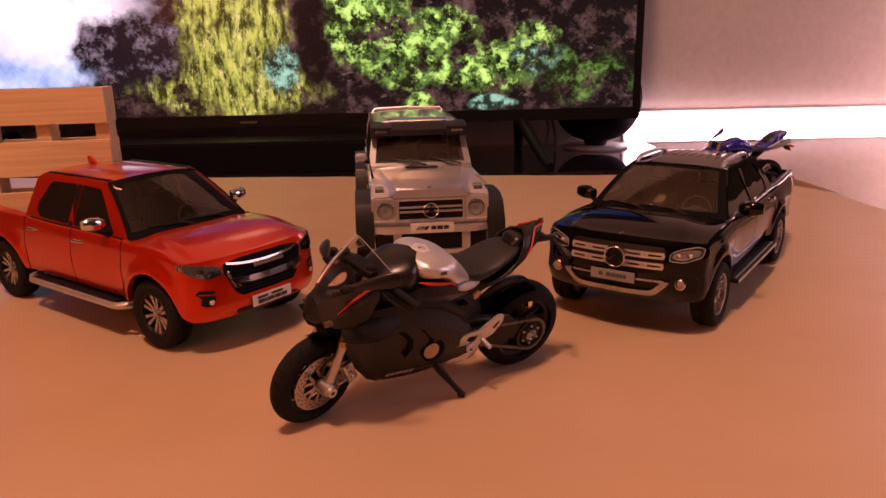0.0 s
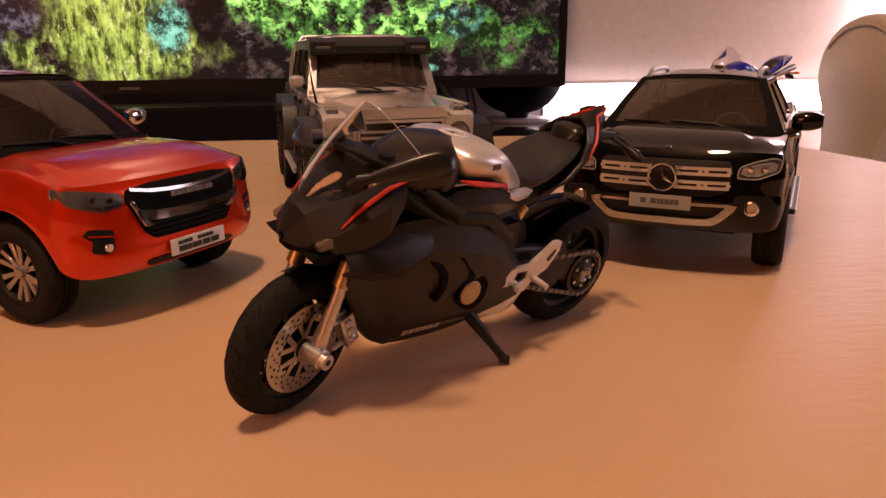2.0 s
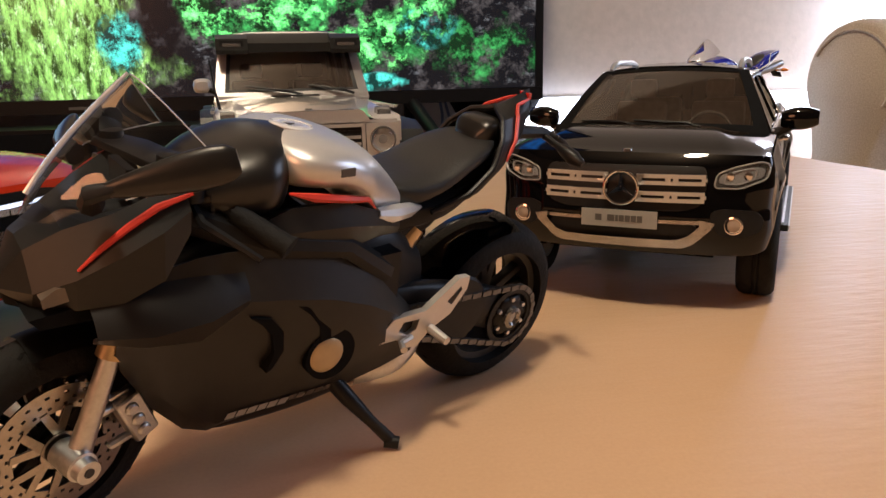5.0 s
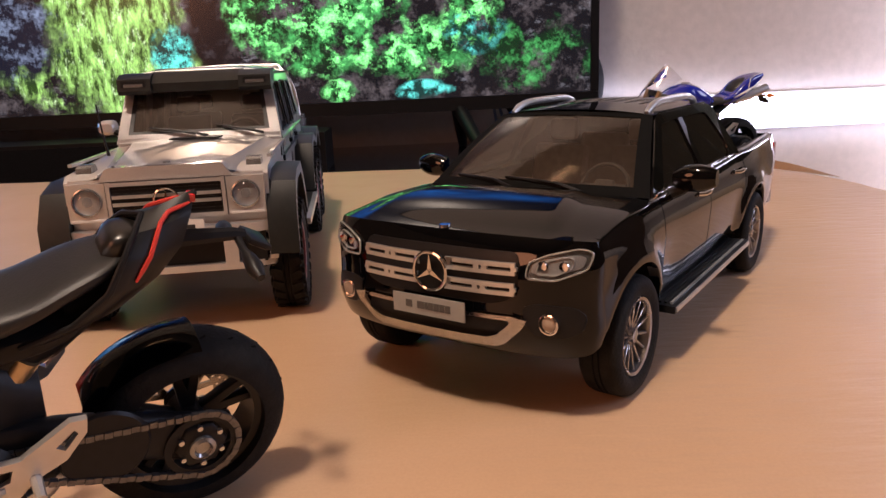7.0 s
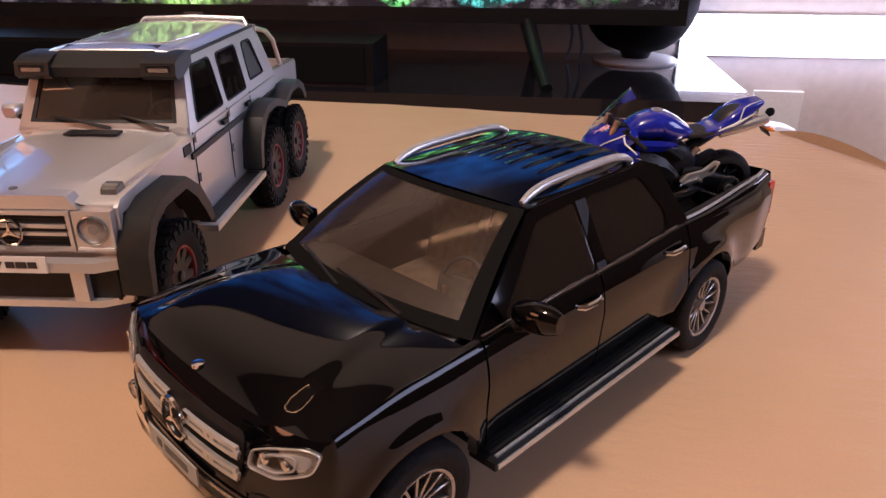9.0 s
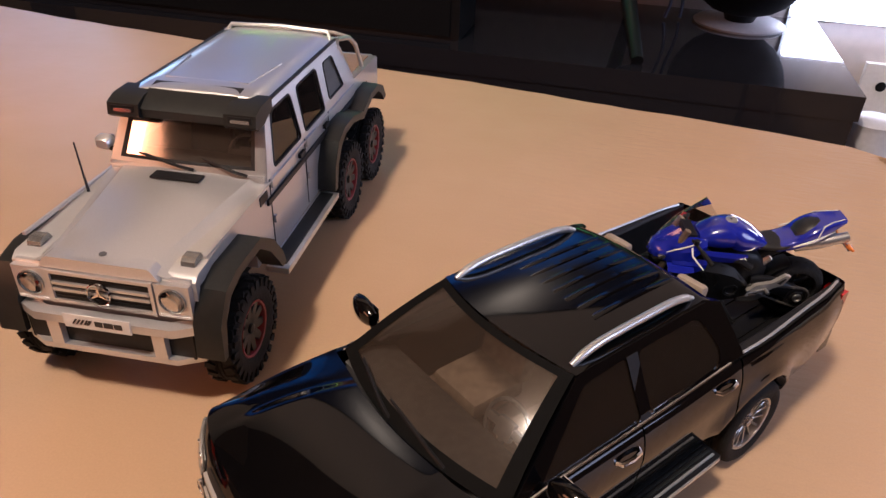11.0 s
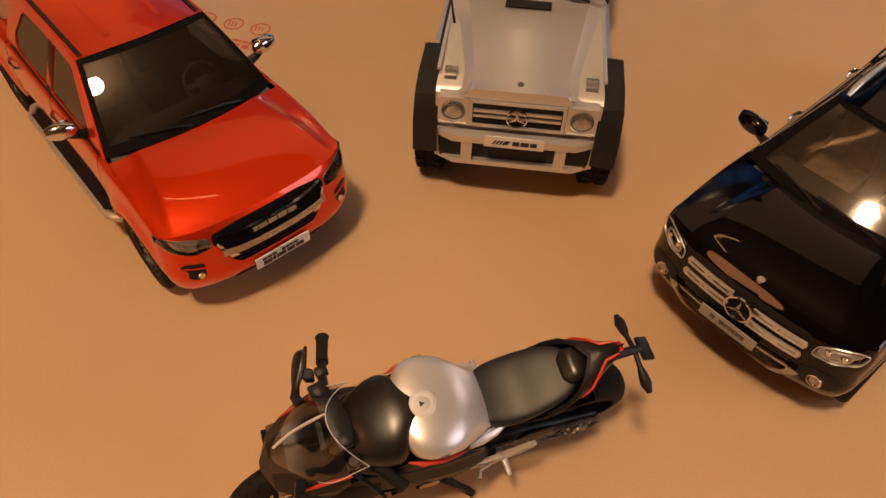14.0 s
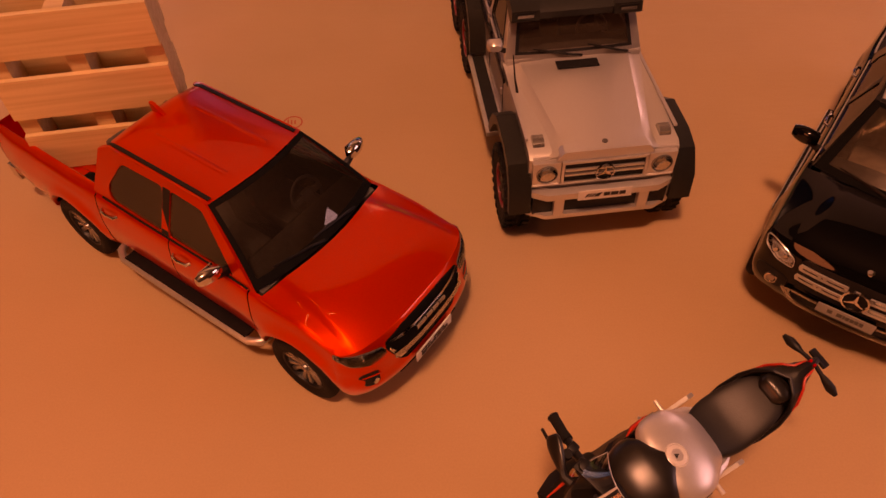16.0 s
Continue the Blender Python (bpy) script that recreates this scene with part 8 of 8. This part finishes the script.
        for dx, dz, k in ((0.0, 0.0, 1.0), (-0.130, -0.012, 1.15)):
            hook = [(0.315, 0.605), (0.262, 0.590), (0.228, 0.545), (0.226, 0.490), (0.256, 0.448), (0.272, 0.440), (0.252, 0.490), (0.258, 0.540), (0.282, 0.575)]
            part("vent", prism([(0.27 + (x - 0.27) * k + dx, 0.52 + (z - 0.52) * k + dz) for x, z in hook], *sorted((s * 0.18, s * 0.2285)), "Y"), M["dark"], fair, "hooked black air outlet", bevel=0.003, segs=1)
        part("clutch_recess", lathe([(s * 0.18, 0.0), (s * 0.18, 0.074), (s * 0.2275, 0.074), (s * 0.2275, 0.0)], "Y", 30, at=(0.085, 0, 0.435)), M["dark"], fair)
        part("clutch_cover", lathe([(s * 0.2276, 0.0), (s * 0.2276, 0.050), (s * 0.231, 0.046), (s * 0.233, 0.030), (s * 0.233, 0.0)], "Y", 28, at=(0.098, 0, 0.436)), M["clutch_bronze"], fair, "round bronze clutch cover")
        for part_name, x0, n, w, z0, z1 in (("lettering", 0.335, 6, 0.024, 0.262, 0.286), ("light_lettering", 0.170, 5, 0.022, 0.270, 0.290)):
            bm = bmesh.new()
            for i in range(n):
                x = x0 - (w + 0.004) * i

                def skin(q, z):
                    lo = linear([(-0.03, 0.172), (0.09, 0.162), (0.22, 0.144), (0.35, 0.126)], q)
                    zl = linear([(-0.03, 0.278), (0.09, 0.270), (0.22, 0.262), (0.35, 0.250)], q)
                    return V3(q, s * (lo + (z + (0.35 - q) * 0.03 - zl) * 0.33 + 0.004), z + (0.35 - q) * 0.03)
                bm.faces.new([bm.verts.new(skin(*q)) for q in ((x, z0), (x - w, z0), (x - w - 0.006, z1), (x - 0.006, z1))])
            bmesh.ops.solidify(bm, geom=bm.faces[:], thickness=0.003)
            part(part_name, bm, M["white_print"] if n == 6 else M["lamp_grey"], fair, smooth=0)
        part("upper_panel", shell(flip([(0.30, [(0.172, 0.800), (0.190, 0.775), (0.185, 0.745)]), (0.20, [(0.188, 0.845), (0.206, 0.790), (0.198, 0.730)]), (0.05, [(0.194, 0.842), (0.215, 0.785), (0.198, 0.715)]), (-0.08, [(0.178, 0.790), (0.186, 0.755), (0.172, 0.720)]), (-0.16, [(0.15, 0.745), (0.152, 0.725), (0.145, 0.705)])], s), 0.010), K, b, smooth=25)
        part("red_edge", tube([(0.205, s * 0.186, 0.882), (0.15, s * 0.206, 0.872), (0.06, s * 0.212, 0.858), (-0.005, s * 0.206, 0.846), (-0.035, s * 0.196, 0.815)], [0.003, 0.011, 0.010, 0.007, 0.003], 6), R, b)
    # tank: black front cover, bright saddle, cap
    part("tank_cover", blob([(0.44, 0.83, 0.885, 0.09), (0.35, 0.80, 0.950, 0.155), (0.25, 0.79, 0.985, 0.186), (0.20, 0.80, 0.993, 0.165), (0.165, 0.84, 0.993, 0.115), (0.135, 0.90, 0.990, 0.070), (0.115, 0.94, 0.984, 0.03)], 2.5, 26), M["tank_black"], b, "dark front part of the tank")
    tank = part("fuel_tank", blob([(0.205, 0.905, 0.968, 0.05), (0.190, 0.875, 0.980, 0.150), (0.13, 0.862, 0.988, 0.204), (0.05, 0.850, 0.981, 0.211), (-0.02, 0.802, 0.962, 0.199), (-0.06, 0.766, 0.943, 0.180), (-0.10, 0.753, 0.912, 0.160), (-0.145, 0.750, 0.868, 0.138), (-0.185, 0.750, 0.820, 0.116), (-0.215, 0.755, 0.785, 0.08)], 2.6, 32), M["tank_silver"], b, "smooth bright fuel tank")
    bm = bmesh.new()
    add_lathe(bm, [(0.0, 0.0), (0.0, 0.056), (0.010, 0.056), (0.013, 0.050), (0.010, 0.046), (0.012, 0.040), (0.012, 0.028), (0.009, 0.026), (0.009, 0.0)], "Z", 36)
    bmesh.ops.transform(bm, matrix=Matrix.Translation((0.100, 0, 0.976)) @ Matrix.Rotation(radians(-7), 4, "Y"), verts=bm.verts)
    cap = part("filler_cap", bm, M["white_gloss"], tank, "round ringed filler cap")
    part("key_hole", prism([(0.112, -0.012), (0.112, 0.012), (0.090, 0.0)], 0.9855, 0.9880, "Z"), M["ink"], cap, smooth=0)
    for s in (-1, 1):
        part("tank_flash", tube([(-0.06, s * 0.172, 0.785), (-0.12, s * 0.158, 0.772), (-0.19, s * 0.142, 0.766), (-0.250, s * 0.125, 0.760)], [0.016, 0.026, 0.022, 0.005], 8), M["tank_silver"], tank)
        part("tank_print", box(0.045, 0.085, *sorted((s * 0.203, s * 0.213)), 0.915, 0.935, None), M["ink_grey"], tank, bevel=0.002, segs=1)
    # seat and tail
    part("seat", blob([(-0.12, 0.785, 0.825, 0.08), (-0.16, 0.770, 0.834, 0.115), (-0.22, 0.760, 0.834, 0.140), (-0.31, 0.785, 0.846, 0.148), (-0.42, 0.832, 0.888, 0.138), (-0.52, 0.868, 0.915, 0.110), (-0.575, 0.890, 0.920, 0.06)], 3.4, 26), M["seat_black"], b, "black padded rider seat")
    # hooded tail, open towards the seat: a lip curve and a rear curve joined by slightly bulged sides
    lip = [(-0.29, 0.128, 0.738), (-0.41, 0.150, 0.782), (-0.500, 0.146, 0.850), (-0.545, 0.122, 0.922), (-0.585, 0.072, 0.972), (-0.620, 0.0, 0.992)]
    back = [(-0.40, 0.080, 0.724), (-0.530, 0.070, 0.765), (-0.635, 0.062, 0.832), (-0.705, 0.052, 0.908), (-0.738, 0.036, 0.990), (-0.762, 0.0, 1.046)]

    def hood(t, v):
        """A place on the hood: t from the lip to the rear, v from the underside to the ridge (v over 1 is the other side)."""
        s_, v = (1, v) if v <= 1 else (-1, 2 - v)
        a = V3(*(smooth_curve([(k / 5, p[i]) for k, p in enumerate(lip)], v) for i in range(3)))
        c = V3(*(smooth_curve([(k / 5, p[i]) for k, p in enumerate(back)], v) for i in range(3)))
        q = a.lerp(c, t)
        return V3(q.x, s_ * q.y * (1 + 0.16 * math.sin(math.pi * t)), q.z)
    bm = bmesh.new()
    add_grid(bm, [[hood(t, v) for v in np.linspace(0, 2, 29)] for t in np.linspace(0, 1, 9)])
    bmesh.ops.recalc_face_normals(bm, faces=bm.faces[:])
    bmesh.ops.solidify(bm, geom=bm.faces[:], thickness=0.012)
    tail = part("tail_fairing", bm, K, b, "pointed hooded tail section, open in front", smooth=30)
    part("lip", tube([hood(0.0, v) for v in np.linspace(0, 2, 33)], 0.009, 8), T, tail)
    part("tail_floor", blob([(-0.40, 0.735, 0.835, 0.10), (-0.52, 0.775, 0.870, 0.11), (-0.64, 0.855, 0.955, 0.055), (-0.70, 0.93, 1.00, 0.03)], 3.0, 16), M["dark"], tail)
    part("pillion_pad", blob([(-0.505, 0.890, 0.925, 0.045), (-0.530, 0.872, 0.962, 0.072), (-0.575, 0.880, 0.972, 0.074), (-0.610, 0.905, 0.965, 0.035)], 3.6, 22), M["tank_black"], tail, "glossy black seat hump")
    for s in (-1, 1):
        path = [hood(0.42, v) for v in np.linspace(0.46, 0.84, 9)] + [hood(t, 0.90) for t in (0.52, 0.72, 0.92)]
        part("tail_stripe", tube([(p.x, s * (p.y + 0.006), p.z + 0.003) for p in path], [0.003] + [0.0062] * 10 + [0.003], 6), R, tail)
    part("tail_lamp", box(-0.756, -0.742, -0.020, 0.020, 1.014, 1.034), M["red_lens"], tail, bevel=0.004)
    # plate hanger and indicators
    hang = part("plate_hanger", tube([(-0.60, 0, 0.895), (-0.72, 0, 0.905), (-0.86, 0, 0.893), (-0.89, 0, 0.885)], [0.034, 0.026, 0.020, 0.018], 8), T, b, "black plate hanger")
    part("plate_bracket", box(-0.045, 0.03, -0.055, 0.055, -0.010, 0.010, Matrix.Translation((-0.915, 0, 0.872)) @ Matrix.Rotation(radians(-30), 4, "Y")), T, hang, bevel=0.008)
    for s in (-1, 1):
        part("indicator", tube([(-0.868, 0, 0.885), (-0.868, s * 0.07, 0.868), (-0.870, s * 0.10, 0.860), (-0.873, s * 0.145, 0.846), (-0.876, s * 0.185, 0.836)], [0.012, 0.011, 0.020, 0.026, 0.012], 10), T, hang, "black stalk indicator")
    # subframe, swingarm, hugger, chain
    part("subframe", tube([(-0.12, 0, 0.60), (-0.34, 0, 0.70), (-0.56, 0, 0.84)], [0.07, 0.075, 0.05], 12), T, b)
    part("tail_underside", blob([(-0.20, 0.66, 0.75, 0.10), (-0.36, 0.69, 0.78, 0.12), (-0.50, 0.76, 0.85, 0.10), (-0.62, 0.85, 0.93, 0.05)], 3.0, 16), T, b)
    part("shock", tube([(-0.14, 0.05, 0.45), (-0.30, 0.05, 0.66)], [0.035, 0.035], 10), M["gold_fork"], b)
    arm = part("swingarm", blob([(-0.16, 0.37, 0.52, 0.030), (-0.34, 0.345, 0.50, 0.036), (-0.52, 0.295, 0.45, 0.036), (-0.68, 0.240, 0.395, 0.034), (-0.79, 0.265, 0.365, 0.026)], 3.0, 16), T, b, "single black swingarm")
    arm.location = Vector((0, 0.112, 0)) * SC
    part("arm_shield", lathe([(0.146, 0.0), (0.146, 0.120), (0.154, 0.112), (0.156, 0.0)], "Y", 30, at=(-0.44, 0, 0.385)), T, b, "rounded black cover on the swingarm")
    bm = bmesh.new()
    rows = []
    for a in np.linspace(radians(28), radians(96), 11):
        rr = RR + 0.020
        rows.append([V3(AR + rr * math.cos(a), u * 0.105, RR + (rr - 0.03 * u * u) * math.sin(a)) for u in np.linspace(-1, 1, 9)])
    add_grid(bm, rows)
    bmesh.ops.solidify(bm, geom=bm.faces[:], thickness=0.008)
    part("rear_hugger", bm, M["black_paint"], b, "black rear mudguard")
    spr = part("sprocket", lathe([(0.146, 0.086), (0.146, 0.106), (0.154, 0.106), (0.154, 0.086)], "Y", 40, at=(AR, 0, RR)), T, b, "dark rear sprocket")
    part("sprocket_carrier", lathe([(0.140, 0.0), (0.140, 0.082), (0.152, 0.076), (0.158, 0.052), (0.158, 0.0)], "Y", 6, at=(AR, 0, RR)), T, spr, bevel=0.006)
    for i in range(6):
        a = 2 * math.pi * i / 6 + 0.5
        part("carrier_bolt", lathe([(0.150, 0.0), (0.150, 0.009), (0.160, 0.008), (0.160, 0.0)], "Y", 8, at=(AR + 0.064 * math.cos(a), 0, RR + 0.064 * math.sin(a))), M["steel"], spr)
    part("axle_nut", lathe([(0.152, 0.0), (0.152, 0.040), (0.170, 0.038), (0.176, 0.027), (0.166, 0.020), (0.166, 0.0)], "Y", 24, at=(AR, 0, RR)), M["lamp_grey"], spr, "steel hub nut")
    bm = bmesh.new()
    loop = [(AR - 0.110 * math.cos(a), RR + 0.110 * math.sin(a)) for a in np.linspace(-math.pi / 2, -1.5 * math.pi, 18)]
    loop += [(-0.19 - 0.045 * math.cos(a), 0.41 + 0.045 * math.sin(a)) for a in np.linspace(math.pi / 2, math.pi * 1.5, 8)]
    loop = [(2 * AR - x if i < 18 else x, z) for i, (x, z) in enumerate(loop)]
    loop.append(loop[0])
    seg = []
    for (x0, z0), (x1, z1) in zip(loop, loop[1:]):
        k = max(1, int(math.hypot(x1 - x0, z1 - z0) / 0.022))
        for i in range(k):
            seg.append((x0 + (x1 - x0) * i / k, z0 + (z1 - z0) * i / k))
    for i, (x, z) in enumerate(seg):
        x1, z1 = seg[(i + 1) % len(seg)]
        mm = Matrix.Translation(((x + x1) / 2, 0.152, (z + z1) / 2)) @ Matrix.Rotation(-math.atan2(z1 - z, x1 - x), 4, "Y")
        w = 0.008 if i % 2 else 0.005
        add_box(bm, -0.010, 0.010, -w, w, -0.009, 0.009, mm)
    part("chain", bm, M["chain_grey"], b, "fine grey drive chain", smooth=0)
    # rider footrests and heel plates
    for s in (-1, 1):
        bm = bmesh.new()
        outer = [(-0.055, 0.405), (-0.13, 0.470), (-0.245, 0.470), (-0.365, 0.548), (-0.405, 0.545), (-0.400, 0.505), (-0.345, 0.435), (-0.27, 0.40), (-0.225, 0.355), (-0.175, 0.365), (-0.15, 0.40)]
        window = [(-0.150, 0.425), (-0.165, 0.452), (-0.225, 0.448), (-0.215, 0.415), (-0.185, 0.405)]
        slot = [(-0.325, 0.480), (-0.372, 0.520), (-0.380, 0.508), (-0.345, 0.465)]
        for ring in (outer, window, slot):
            vs = [bm.verts.new((x, s * 0.190, z)) for x, z in ring]
            for i in range(len(vs)):
                bm.edges.new((vs[i], vs[(i + 1) % len(vs)]))
        bmesh.ops.triangle_fill(bm, use_beauty=True, use_dissolve=False, edges=bm.edges[:])
        ext = bmesh.ops.extrude_face_region(bm, geom=bm.faces[:])
        bmesh.ops.translate(bm, vec=(0, s * 0.022, 0), verts=[v for v in ext["geom"] if isinstance(v, bmesh.types.BMVert)])
        plate = part("heel_plate", bm, M["white_silver"], b, "bright pierced footrest plate", smooth=25)
        part("footpeg", tube([(-0.270, s * 0.205, 0.405), (-0.275, s * 0.285, 0.398)], [0.015, 0.013], 8), M["white_silver"], plate)
        part("shift_lever", tube([(-0.20, s * 0.212, 0.395), (-0.15, s * 0.228, 0.398), (-0.135, s * 0.262, 0.398)], [0.010, 0.008, 0.011], 6), M["white_silver"], plate)
    part("exhaust_pan", blob([(-0.08, 0.19, 0.27, 0.12), (-0.20, 0.205, 0.315, 0.155), (-0.30, 0.245, 0.335, 0.135), (-0.37, 0.285, 0.34, 0.07)], 3.2, 18), M["steel"], b, "bare metal exhaust pan")
    stand = part("kickstand", tube([(0.02, 0.15, 0.285), (-0.005, 0.20, 0.245), (-0.07, 0.235, 0.160), (-0.120, 0.262, 0.098)], [0.026, 0.024, 0.017, 0.019], 10), T, b, "black kickstand")
    part("stand_foot", tube([(-0.110, 0.255, 0.090), (-0.140, 0.285, 0.090)], [0.021, 0.019], 10), T, stand)
    return b


SC = 1.0 / 11.85
race_bike(pose(-0.0175, 0.351, 0.0, 0, 0, math.degrees(math.atan2(-0.499, -0.866))) @ pose(0, 0, 0.0, -13.3, 0, 0))

SC = 1.0 / 20.2
sport_bike(pose(0.2475, 0.6010, 0.834 * 0.965 / 18 + 0.0001, 0, 0, math.degrees(math.atan2(-0.022, -0.077))) @ pose(0, 0, 0, -5, 0, 0),
           "small glossy blue sport motorcycle model standing in the black load bed", dict(
    rim=M["matt_black"], guard=M["matt_black"], nose=M["blue_gloss"], belly=M["matt_black"], panel=M["blue_gloss"], tank_front=M["blue_gloss"], tank=M["blue_gloss"],
    tail=M["blue_gloss"], stripe=M["white_gloss"], exhaust=True, stand=(0.225, 0.022), squeeze=1.0, axles=(0.70, -0.70, 0.29, 0.30), steer=0))
